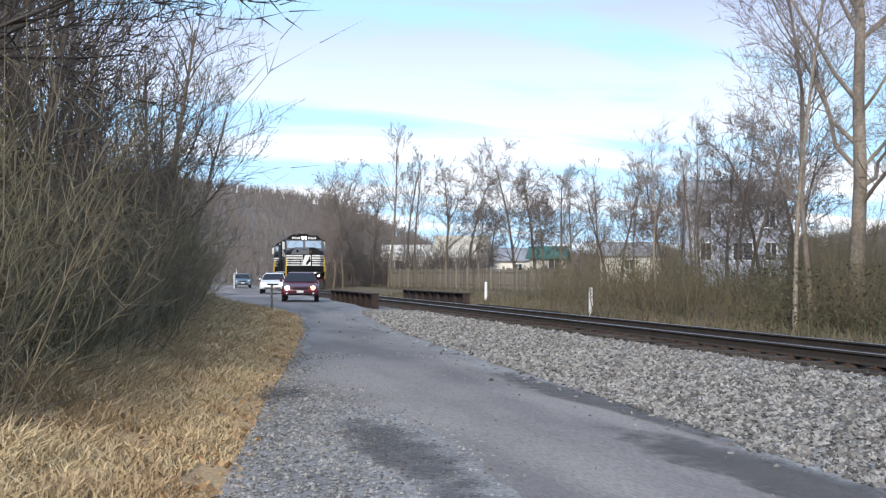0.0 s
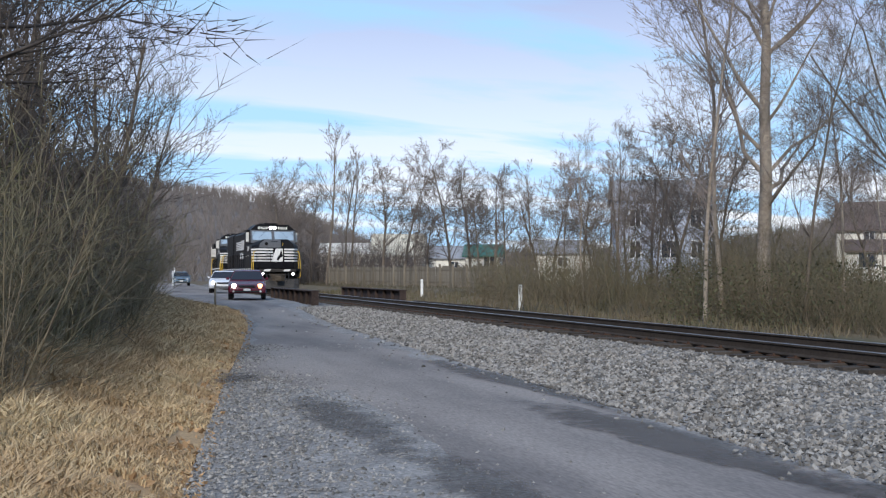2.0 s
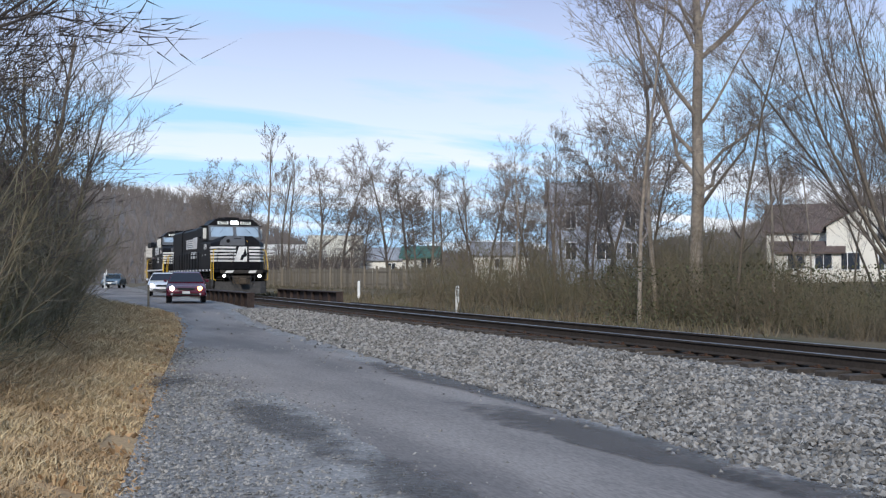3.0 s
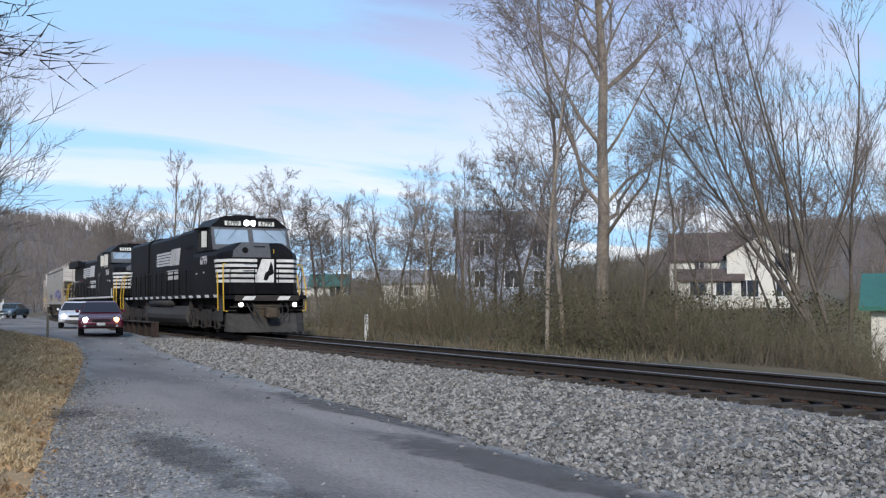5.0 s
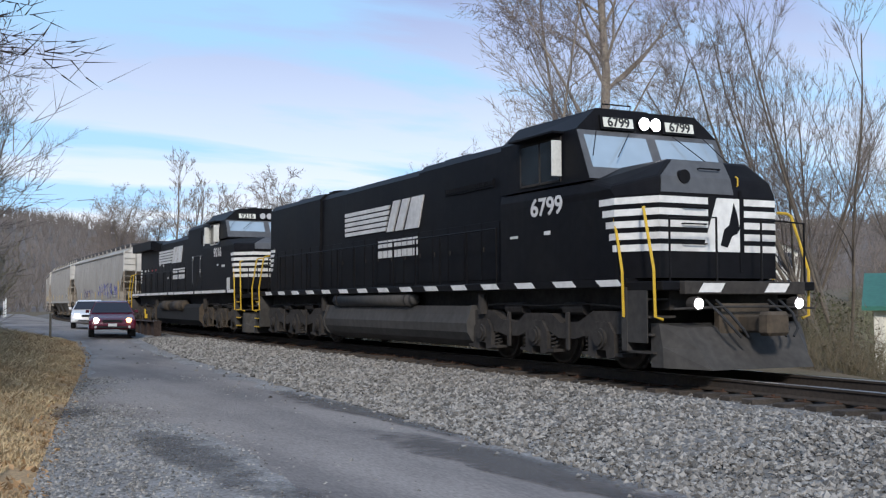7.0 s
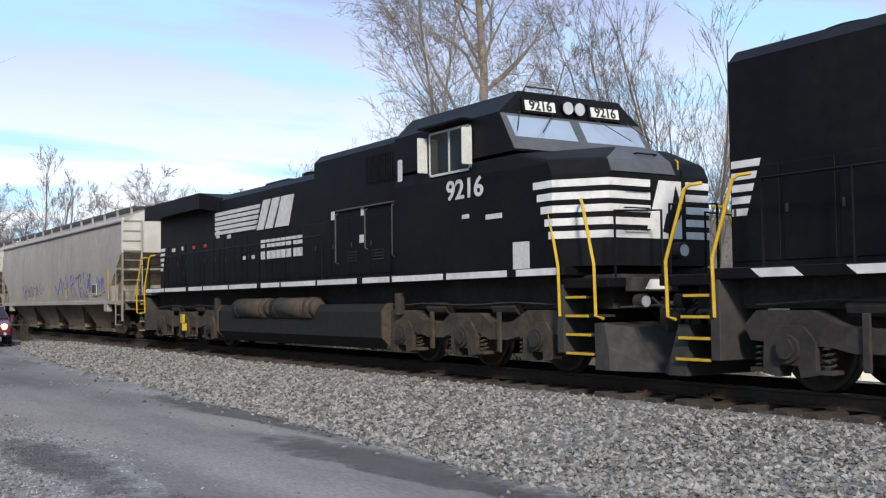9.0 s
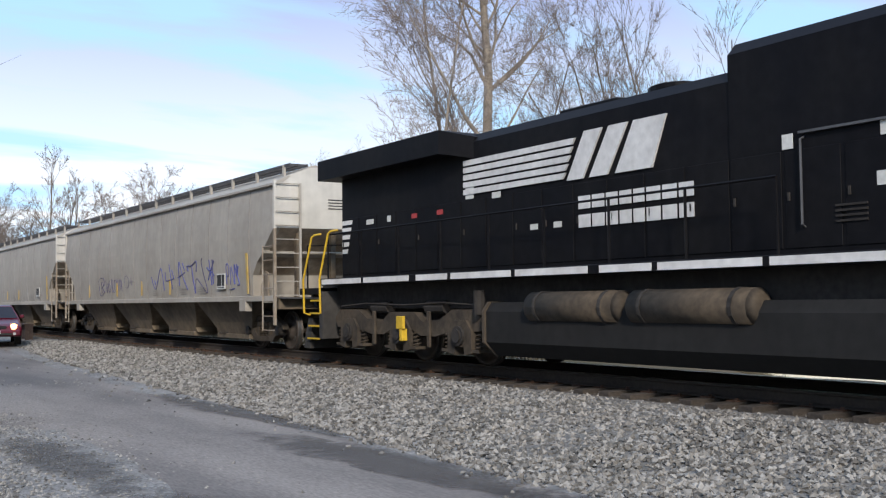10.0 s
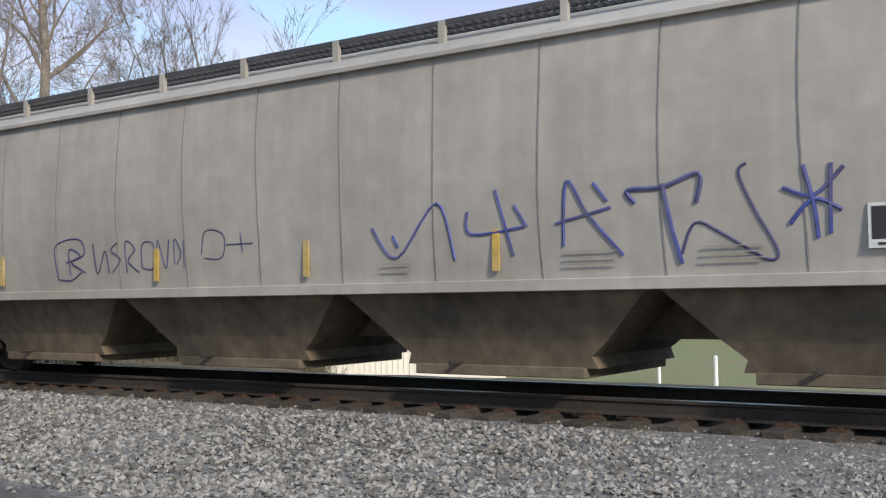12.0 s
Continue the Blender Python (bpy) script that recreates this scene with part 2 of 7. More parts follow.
M_WHEEL = material("worn_wheel_steel", (0.075, 0.062, 0.052), 0.6, 0.4, vary=0.25, fine=9, coarse=2)
M_TREAD = material("polished_wheel_tread", (0.45, 0.44, 0.43), 0.3, 0.9, vary=0.1, fine=9, coarse=2)
M_HOPPER = material("weathered_grey_hopper_paint", (0.390, 0.360, 0.315), 0.6, vary=0.10, fine=3.5, coarse=0.5, bump=0.02, second=(0.330, 0.300, 0.258), streak=0.13)
M_HOPPER_END = material("pale_hopper_end_paint", (0.56, 0.535, 0.485), 0.6, vary=0.10, fine=3.5, coarse=0.6, bump=0.02, streak=0.10)
M_HOPPER_RUST = material("rust_stained_grey_paint", (0.24, 0.19, 0.14), 0.75, vary=0.25, fine=7, coarse=1.5, bump=0.03, second=(0.32, 0.28, 0.23))
M_HOPPER_LOW = material("dirty_hopper_slope", (0.160, 0.124, 0.084), 0.85, vary=0.3, fine=5, coarse=0.9, bump=0.05, second=(0.085, 0.068, 0.050))
M_SEAM = material("dark_weld_seam", (0.25, 0.235, 0.215), 0.7, vary=0.2, fine=9, coarse=0.8, bump=0.0)
M_GRATING = material("dark_running_board", (0.09, 0.09, 0.095), 0.7, 0.4, vary=0.2, fine=15, coarse=2)
M_INK = material("blue_spray_paint", (0.060, 0.075, 0.26), 0.6, vary=0.35, fine=6, coarse=2, bump=0.0, second=(0.10, 0.10, 0.20))
M_REFLECTOR = material("faded_ochre_reflector", (0.50, 0.335, 0.075), 0.6, vary=0.2, fine=9, coarse=2, bump=0.0, second=(0.45, 0.34, 0.16))
M_STENCIL = material("worn_stencil", (0.30, 0.28, 0.255), 0.7, vary=0.15, fine=20, coarse=4, bump=0.0)
M_INK_DARK = material("dark_spray_paint", (0.075, 0.07, 0.15), 0.6, vary=0.25, fine=10, coarse=2, bump=0.0)
M_DECAL = material("pale_decal", (0.62, 0.62, 0.58), 0.6, vary=0.1, fine=20, coarse=4, bump=0.0)
M_DECAL_RED = material("red_decal", (0.45, 0.06, 0.06), 0.6, vary=0.1, fine=20, coarse=4, bump=0.0)
M_PRINT = material("black_print", (0.03, 0.03, 0.03), 0.6, vary=0.1, fine=20, coarse=4, bump=0.0)
M_LAMP = glowing("lit_headlight", (1.0, 0.93, 0.95), 14.0)
M_LAMP_CAR = glowing("lit_car_lamp", (1.0, 0.84, 0.74), 9.0)
M_LAMP_AMBER = glowing("lit_amber_lamp", (1.0, 0.42, 0.16), 5.0)
M_BOARD = glowing("lit_number_board", (0.60, 0.60, 0.54), 0.18)
M_LENS = material("unlit_lamp_lens", (0.5, 0.5, 0.5), 0.15, vary=0.1, fine=9, coarse=2, bump=0.0, spec=0.9)
M_RED_CAR = material("dark_red_car_paint", (0.105, 0.008, 0.020), 0.25, vary=0.08, fine=9, coarse=1, bump=0.0, spec=0.6)
M_WHITE_CAR = material("white_car_paint", (0.72, 0.72, 0.74), 0.3, vary=0.05, fine=9, coarse=1, bump=0.0, spec=0.6)
M_BLUE_CAR = material("steel_blue_car_paint", (0.09, 0.14, 0.19), 0.3, vary=0.08, fine=9, coarse=1, bump=0.0, spec=0.6)
M_PLATE_WHITE = material("white_plate", (0.7, 0.7, 0.68), 0.5, vary=0.05, fine=20, coarse=4, bump=0.0)
M_CHROME = material("chrome", (0.6, 0.6, 0.62), 0.15, 1.0, vary=0.05, fine=9, coarse=1, bump=0.0)


# ---------------------------------------------------------------- mesh helpers
def thing(name, label, category, group="", kind="", at=(0, 0, 0)):
    """An empty at the thing's base that carries its parts."""
    ob = new(name)
    ob.location = at
    return tagged(ob, label, category, group, kind)


def finish(bm, name, mat, smooth=False):
    me = bpy.data.meshes.new(name)
    bmesh.ops.recalc_face_normals(bm, faces=bm.faces)
    bm.to_mesh(me)
    bm.free()
    for m in (mat if isinstance(mat, (list, tuple)) else [mat]):
        me.materials.append(m)
    if smooth:
        for p in me.polygons:
            p.use_smooth = True
    return me


def part(name, bm, mat, parent=None, label="", smooth=False):
    ob = new(name, bm if isinstance(bm, bpy.types.Mesh) else finish(bm, name, mat, smooth))
    ob.parent = parent
    return tagged(ob, label)


def box(bm, x0, x1, y0, y1, z0, z1, bevel=0.0):
    r = bmesh.ops.create_cube(bm, size=1, matrix=Matrix.Translation(((x0 + x1) / 2, (y0 + y1) / 2, (z0 + z1) / 2))
                              @ Matrix.Diagonal((abs(x1 - x0), abs(y1 - y0), abs(z1 - z0), 1)))
    if bevel:
        edges = {e for v in r["verts"] for e in v.link_edges}
        bmesh.ops.bevel(bm, geom=list(edges), offset=bevel, segments=1, affect="EDGES", profile=0.5)
    return bm


def loft(bm, rings, caps=True):
    """Skins a row of rings that have the same number of points."""
    vs = [[bm.verts.new(p) for p in r] for r in rings]
    n = len(vs[0])
    for a, b in zip(vs, vs[1:]):
        for i in range(n):
            bm.faces.new((a[i], a[(i + 1) % n], b[(i + 1) % n], b[i]))
    if caps:
        bm.faces.new(vs[0])
        bm.faces.new(list(reversed(vs[-1])))
    return bm


def along_y(bm, pts, y0, y1):
    """A section in x and z, drawn out along y."""
    return loft(bm, [[(x, y0, z) for x, z in pts], [(x, y1, z) for x, z in pts]])


def along_x(bm, pts, x0, x1):
    return loft(bm, [[(x0, y, z) for y, z in pts], [(x1, y, z) for y, z in pts]])


def rod(bm, p0, p1, r, n=8, r1=None):
    p0, p1 = Vector(p0), Vector(p1)
    q = (p1 - p0).to_track_quat("Z", "Y")
    rings = []
    for p, rad in ((p0, r), (p1, r if r1 is None else r1)):
        rings.append([p + q @ Vector((rad * math.cos(2 * math.pi * i / n), rad * math.sin(2 * math.pi * i / n), 0)) for i in range(n)])
    return loft(bm, rings)


def pipe(bm, pts, r, n=6):
    """A bent rod along a row of points, in one piece."""
    pts = [Vector(v) for v in pts]
    rings = []
    for i, p in enumerate(pts):
        d = (pts[min(i + 1, len(pts) - 1)] - pts[max(i - 1, 0)]).normalized()
        u = d.orthogonal().normalized() if i == 0 else (rings_u - d * rings_u.dot(d)).normalized()
        rings_u = u
        v = d.cross(u)
        rings.append([p + (u * math.cos(2 * math.pi * k / n) + v * math.sin(2 * math.pi * k / n)) * r for k in range(n)])
    return loft(bm, rings)


def mesh_from(name, verts, faces, mat, smooth=False):
    me = bpy.data.meshes.new(name)
    me.from_pydata(verts, [], faces)
    me.materials.append(mat)
    if smooth:
        me.polygons.foreach_set("use_smooth", [True] * len(me.polygons))
    me.update()
    return me


def lettering(name, text, size, mat, parent, m):
    """Raised characters in the built-in font, as a mesh."""
    cu = bpy.data.curves.new(name, "FONT")
    cu.body, cu.size, cu.extrude, cu.align_x, cu.align_y = text, size, 0.004, "CENTER", "CENTER"
    cu.offset = size * 0.02
    tmp = bpy.data.objects.new(name, cu)
    scene.collection.objects.link(tmp)
    me = bpy.data.meshes.new_from_object(tmp.evaluated_get(bpy.context.evaluated_depsgraph_get()))
    bpy.data.objects.remove(tmp)
    me.materials.clear()
    me.materials.append(mat)
    ob = new(name, me)
    ob.parent = parent
    ob.matrix_local = m
    return ob


# ---------------------------------------------------------------- the lie of the land
def ease(a, b, v):
    t = min(1.0, max(0.0, (v - a) / (b - a)))
    return t * t * (3 - 2 * t)


def lerp_table(table, v):
    for (a, p), (b, q) in zip(table, table[1:]):
        if v <= b:
            return p + (q - p) * max(0.0, (v - a) / (b - a))
    return table[-1][1]


ROAD_LEFT = ((-40, -0.6), (8, 0.6), (15, 1.65), (24, 3.1), (34, 4.6), (42, 5.3), (48, 3.8), (60, 3.4), (140, 5.5))
ROAD_RIGHT = ((-40, 5.9), (8, 6.05), (16, 6.5), (25, 7.0), (38, 7.7), (50, 8.3), (90, 9.0), (140, 11.0))


def road_z(y):
    return 0.36 * ease(30, 50, y)


def track_x(y):
    return TRACK_X + (max(0.0, y - 74) ** 2) / 900.0


def track_turn(y):
    return -math.degrees(math.atan(2 * max(0.0, y - 74) / 900.0))


def ground_z(x, y):
    left, right = lerp_table(ROAD_LEFT, y), lerp_table(ROAD_RIGHT, y)
    z = road_z(y) - 0.03
    if x < left:
        z += 0.10 * ease(0, 0.5, left - x) + 0.40 * ease(0.6, 5, left - x) + 2.0 * ease(6, 40, left - x)
    t = track_x(y)
    if x > t + 2:
        z = 0.26 * ease(t + 5, t + 2, x) + (1 - ease(t + 5, t + 2, x)) * 0.12
        z += -1.5 * ease(16, 23, x) * ease(0.98, 0.82, y / x) * ease(70, 45, x)
        z += 1.3 * ease(50, 80, x) + 4.0 * ease(90, 220, x)
        z += 0.35 * ease(30, 40, y) * ease(t + 3, t + 7, x)
    elif x > right:
        z -= 0.12
    far = math.hypot(x, y)
    wave = noise.noise(Vector((x * 0.11, y * 0.11, 0.3)))
    off_road = max(ease(0.2, 1.5, left - x), ease(2.5, 5, x - t))
    return z + off_road * (0.16 * wave + 0.04 * noise.noise(Vector((x * 0.9, y * 0.9, 2.0)))) * ease(400, 150, far)


def build_ground():
    """One sheet, finely cut near the camera and coarse out to the horizon."""
    def steps(stops):
        out = []
        for a, b, n in stops:
            out += [a + (b - a) * i / n for i in range(n)]
        return out + [stops[-1][1]]
    xs = steps(((-2600, -300, 6), (-300, -40, 12), (-40, -8, 16), (-8, 8, 40), (8, 26, 30), (26, 80, 26), (80, 300, 14), (300, 2600, 6)))
    ys = steps(((-2600, -200, 6), (-200, -20, 10), (-20, 0, 12), (0, 60, 90), (60, 150, 40), (150, 320, 12), (320, 2600, 6)))
    verts = [(x, y, ground_z(x, y)) for y in ys for x in xs]
    w = len(xs)
    faces = [(j * w + i, j * w + i + 1, (j + 1) * w + i + 1, (j + 1) * w + i) for j in range(len(ys) - 1) for i in range(w - 1)]
    me = mesh_from("ground", verts, faces, M_EARTH, True)
    me.materials.append(M_GRASS_GROUND)
    me.materials.append(M_LAWN)
    for p in me.polygons:
        x, y = p.center.x, p.center.y
        left = lerp_table(ROAD_LEFT, y)
        if x < left + 0.6 and x > left - 2.4 - 1.2 * noise.noise(Vector((x * 0.5, y * 0.3, 7))) and y < 52:
            p.material_index = 1
        elif x > 17 and y < 0.95 * x - 2 and x < 75 and y > -40:
            p.material_index = 2
        elif x < -60 or (y > 46 and x < left):
            p.material_index = 1
    tagged(new("ground", me), "brown winter ground with leaf litter, dry grass and lawn", "ground", kind="structure")


def strip(name, edges, mat, label, category, lift=0.0, ragged=0.0, cross=6):
    """A road sheet between two edges given by y: edges(y) -> left, right."""
    ys = [-30 + i * 0.5 for i in range(int((edges[2] + 30) / 0.5) + 1)]
    ys = [y for y in ys if y >= edges[3]]
    verts, faces = [], []
    for y in ys:
        a, b = edges[0](y), edges[1](y)
        a += ragged * noise.noise(Vector((y * 0.7, 1.3, 0))) + 0.4 * ragged * noise.noise(Vector((y * 2.9, 4.3, 0)))
        b += ragged * noise.noise(Vector((y * 0.6, 8.3, 0))) + 0.4 * ragged * noise.noise(Vector((y * 3.1, 6.3, 0)))
        for i in range(cross + 1):
            x = a + (b - a) * i / cross
            crown = 0.03 * math.sin(math.pi * i / cross)
            verts.append((x, y, road_z(y) + lift + crown + 0.012 * noise.noise(Vector((x * 0.8, y * 0.8, 5)))))
    w = cross + 1
    for j in range(len(ys) - 1):
        for i in range(cross):
            faces.append((j * w + i, j * w + i + 1, (j + 1) * w + i + 1, (j + 1) * w + i))
    return tagged(new(name, mesh_from(name, verts, faces, mat, True)), label, category, kind="structure")


def build_road():
    left, right = (lambda y: lerp_table(ROAD_LEFT, y)), (lambda y: lerp_table(ROAD_RIGHT, y))
    strip("road", (left, lambda y: right(y) + 0.5, 140, -30), M_GRAVEL, "grey gravel road beside the railway", "road")
    strip("pavement", (lambda y: max(left(y) + 0.25, 2.45 + 0.02 * y - 1.3 * ease(14, 22, y)), lambda y: right(y) - 0.35, 140, -30),
          M_ASPHALT, "worn grey asphalt lane with ragged edges", "road", lift=0.012, ragged=0.16, cross=8)


def patch(name, x, y, rx, ry, turn, mat, label, lift=0.026, seed=0):
    """A flat stain with an irregular outline, lying on the road."""
    n, verts = 72, []
    for ring in (0.0, 0.35, 0.7, 1.0):
        for i in range(n):
            a = 2 * math.pi * i / n
            r = ring * (1 + 0.42 * noise.noise(Vector((math.cos(a) * 1.6, math.sin(a) * 1.6, seed * 3.1))) + 0.30 * noise.noise(Vector((math.cos(a) * 5, math.sin(a) * 5, seed))))
            px, py = rx * r * math.cos(a), ry * r * math.sin(a)
            c, s = math.cos(radians(turn)), math.sin(radians(turn))
            wx, wy = x + px * c - py * s, y + px * s + py * c
            a0, b0 = lerp_table(ROAD_LEFT, wy), lerp_table(ROAD_RIGHT, wy)
            crown = 0.03 * max(0.0, math.sin(math.pi * min(1, max(0, (wx - a0) / (b0 - a0)))))
            verts.append((wx, wy, road_z(wy) + lift + crown))
    faces = [(k * n + i, k * n + (i + 1) % n, (k + 1) * n + (i + 1) % n, (k + 1) * n + i) for k in range(3) for i in range(n)]
    tagged(new(name, mesh_from(name, verts, faces, mat, True)), label, "stain", kind="structure")


# ---------------------------------------------------------------- railway
TRACK_FROM, TRACK_TO = -46.0, 190.0


def sweep(bm, section, x_off, y0, y1, step):
    """Draws a section (x, z) along the track."""
    n = max(1, int((y1 - y0) / step))
    rings = []
    for i in range(n + 1):
        y = y0 + (y1 - y0) * i / n
        rings.append([(track_x(y) + x_off + sx, y, sz) for sx, sz in section])
    return loft(bm, rings)


def build_track():
    bed = bmesh.new()
    section = [(-5.6, -0.25), (-5.0, -0.02), (-1.75, 0.235), (-1.28, 0.26), (1.28, 0.26), (1.75, 0.235), (3.4, -0.02), (3.9, -0.3)]
    ys = [TRACK_FROM + (TRACK_TO - TRACK_FROM) * i / 240 for i in range(241)]
    rings = []
    for y in ys:
        lift = road_z(y) * 0.55
        ring = []
        for k, (sx, sz) in enumerate(section):
            z = sz if 2 <= k <= 5 else min(0.24, sz + lift)
            wob = 0.05 * noise.noise(Vector((sx, y * 0.8, 1))) if k not in (3, 4) else 0
            ring.append((track_x(y) + sx + (0.8 * ease(10, 45, y) if k < 2 else 0), y, z + wob))
        rings.append(ring)
    loft(bed, rings)
    me = finish(bed, "ballast", M_BALLAST, True)
    me.materials.append(M_CINDER)
    for p in me.polygons:
        if abs(p.center.x - track_x(p.center.y)) < 1.3:
            p.material_index = 1
    tagged(new("ballast", me), "crushed grey stone ballast bank under the track", "ballast", kind="structure")

    track = thing("railway_track", "single railway track with rusty rails on dark wooden ties", "railway track", kind="structure")
    foot = RAIL_Z - 0.185
    web = [(-0.075, foot), (0.075, foot), (0.075, foot + 0.014), (0.012, foot + 0.04), (0.012, foot + 0.135), (0.037, foot + 0.15),
           (0.037, foot + 0.178), (-0.037, foot + 0.178), (-0.037, foot + 0.15), (-0.012, foot + 0.135), (-0.012, foot + 0.04), (-0.075, foot + 0.014)]
    head = [(-0.036, foot + 0.178), (0.036, foot + 0.178), (0.030, RAIL_Z), (-0.030, RAIL_Z)]
    for side in (-0.752, 0.752):
        r = part("rail", sweep(bmesh.new(), web, side, TRACK_FROM, TRACK_TO, 3.0), M_RAIL, track)
        part("rail_head", sweep(bmesh.new(), head, side, TRACK_FROM, TRACK_TO, 3.0), M_RAIL_TOP, r, "worn bright rail head")
    tie = finish(box(bmesh.new(), -1.3, 1.3, -0.115, 0.115, -0.16, 0.0, 0.012), "tie", M_TIE)
    bm = bmesh.new()
    for s in (-0.752, 0.752):
        box(bm, s - 0.17, s + 0.17, -0.09, 0.09, 0.002, 0.018)
        for dx in (-0.11, 0.11):
            box(bm, s + dx - 0.018, s + dx + 0.018, -0.05, -0.015, 0.018, 0.045)
    plates = finish(bm, "tie_plate", M_PLATE)
    rest_v, rest_f = [], []
    y, k = TRACK_FROM + 1, 0
    rng = random.Random(4)
    while y < TRACK_TO:
        jx, jz, jr = rng.uniform(-0.10, 0.06), rng.uniform(-0.02, 0.012), rng.uniform(-1.6, 1.6)
        m = pose(track_x(y) + jx, y + rng.uniform(-0.03, 0.03), foot - 0.012 + jz, 0, 0, track_turn(y) + jr)
        if -8 < y < 62:
            ob = new("tie", tie); ob.parent = track; ob.matrix_local = m
            ob = new("tie_plate", plates); ob.parent = track; ob.matrix_local = m
        else:
            base = len(rest_v)
            rest_v += [m @ v.co for v in tie.vertices]
            rest_f += [tuple(base + i for i in p.vertices) for p in tie.polygons]
        y += 0.535
    far_ties = new("far_ties", mesh_from("far_ties", [tuple(v) for v in rest_v], rest_f, M_TIE))
    far_ties.parent = track
    tagged(far_ties, kind="stuff")


def build_stones():
    """Loose ballast stones on the shoulder; thinner further off."""
    rs = np.random.RandomState(11)
    base = np.array([(1, 0, 0), (-1, 0, 0), (0, 1, 0), (0, -1, 0), (0, 0, 1), (0, 0, -1)], float)
    tri = np.array([(0, 2, 4), (2, 1, 4), (1, 3, 4), (3, 0, 4), (2, 0, 5), (1, 2, 5), (3, 1, 5), (0, 3, 5)])
    n = 70000
    y = -3 + 46 * rs.rand(n) ** 1.85
    u = rs.rand(n)
    toe = np.array([lerp_table(ROAD_RIGHT, v) for v in y])
    x = toe - 0.25 + (TRACK_X - 1.02 - toe + 0.25) * u
    x[: n // 11] = TRACK_X + rs.uniform(1.4, 3.2, n // 11)
    x[n // 11: n // 11 + 2600] -= rs.exponential(0.55, 2600)
    lift = np.array([0.55 * road_z(v) for v in y])
    near = TRACK_X - x
    z = np.interp(near, [-3.4, -1.75, 1.75, 5.0, 5.6], [0.0, 0.225, 0.225, -0.02, -0.05])
    z = np.where(near > 2, np.minimum(0.24, z + lift), z)
    z = np.maximum(z, np.array([road_z(v) + 0.01 for v in y]) * (near > 4.6))
    size = rs.uniform(0.015, 0.036, n) * (1 + np.maximum(y, 0) / 45)
    shape = base[None] * (0.62 + 0.65 * rs.rand(n, 6, 1)) * size[:, None, None] * np.array([1.15, 1.0, 0.8])
    shape += rs.normal(0, 0.22, (n, 6, 3)) * size[:, None, None]
    a = rs.rand(n) * 2 * np.pi
    c, s = np.cos(a)[:, None], np.sin(a)[:, None]
    t = rs.normal(0, 0.7, n)
    ct, st = np.cos(t)[:, None], np.sin(t)[:, None]
    X, Y, Z = shape[..., 0], shape[..., 1], shape[..., 2]
    Y, Z = Y * ct - Z * st, Y * st + Z * ct
    X, Y = X * c - Y * s, X * s + Y * c
    verts = np.stack([X + x[:, None], Y + y[:, None], Z + (z + size * 0.35)[:, None]], 2).reshape(-1, 3)
    faces = (tri[None] + 6 * np.arange(n)[:, None, None]).reshape(-1, 3)
    tagged(new("ballast_stones", mesh_from("ballast_stones", verts.tolist(), faces.tolist(), M_STONE)),
           "loose angular grey and tan ballast stones", "stones", kind="stuff")


def build_shoulder_stones():
    """Fine loose gravel strewn over the verge of the lane."""
    rs = np.random.RandomState(19)
    base = np.array([(1, 0, 0), (-1, 0, 0), (0, 1, 0), (0, -1, 0), (0, 0, 0.7)], float)
    tri = np.array([(0, 2, 4), (2, 1, 4), (1, 3, 4), (3, 0, 4)])
    n = 15000
    y = 4.5 + 20 * rs.rand(n) ** 1.6
    left = np.array([lerp_table(ROAD_LEFT, v) for v in y])
    x = left + np.abs(rs.normal(0, 1.0, n)) * 1.15
    z = np.array([road_z(v) for v in y]) + 0.012 + 0.02 * np.clip((x - left) / 3, 0, 1)
    size = rs.uniform(0.007, 0.020, n) * (1 + y / 40)
    shape = base[None] * (0.6 + 0.7 * rs.rand(n, 5, 1)) * size[:, None, None] + rs.normal(0, 0.18, (n, 5, 3)) * size[:, None, None]
    verts = (shape + np.stack([x, y, z], 1)[:, None]).reshape(-1, 3)
    faces = (tri[None] + 5 * np.arange(n)[:, None, None]).reshape(-1, 3)
    tagged(new("loose_gravel", mesh_from("loose_gravel", verts.tolist(), faces.tolist(), M_STONE)), "fine loose grey gravel along the lane", "gravel", kind="stuff")


def build_bridge():
    """The two low plate girders where the track crosses the stream."""
    for x, y0, y1 in ((TRACK_X - 2.15, 46.8, 58.5), (TRACK_X + 2.15, 47.6, 60.0)):
        g = thing("bridge_girder", "low rusted steel plate girder beside the track", "bridge girder", "girders of the track bridge", at=(x, (y0 + y1) / 2, 0.1))
        h = (y1 - y0) / 2
        top = 0.76
        part("web", box(bmesh.new(), -0.02, 0.02, -h, h, -0.3, top), M_GIRDER, g)
        for z in (-0.1, top):
            part("flange", box(bmesh.new(), -0.2, 0.2, -h, h, z - 0.02, z + 0.03, 0.006), M_GIRDER, g)
        n = 8
        for i in range(n + 1):
            yy = -h + 0.04 + (2 * h - 0.08) * i / n
            part("stiffener", box(bmesh.new(), -0.16, 0.16, yy - 0.015, yy + 0.015, -0.08, top - 0.02), M_GIRDER, g)
    # spare rails lie beside the far rail
    g = thing("spare_rail", "length of rusty spare rail lying beside the track", "rail", at=(TRACK_X + 2.4, 41, 0.27))
    part("rail_web", along_y(bmesh.new(), [(-0.07, 0), (0.07, 0), (0.035, 0.16), (-0.035, 0.16)], -5.0, 5.6), M_RAIL, g)


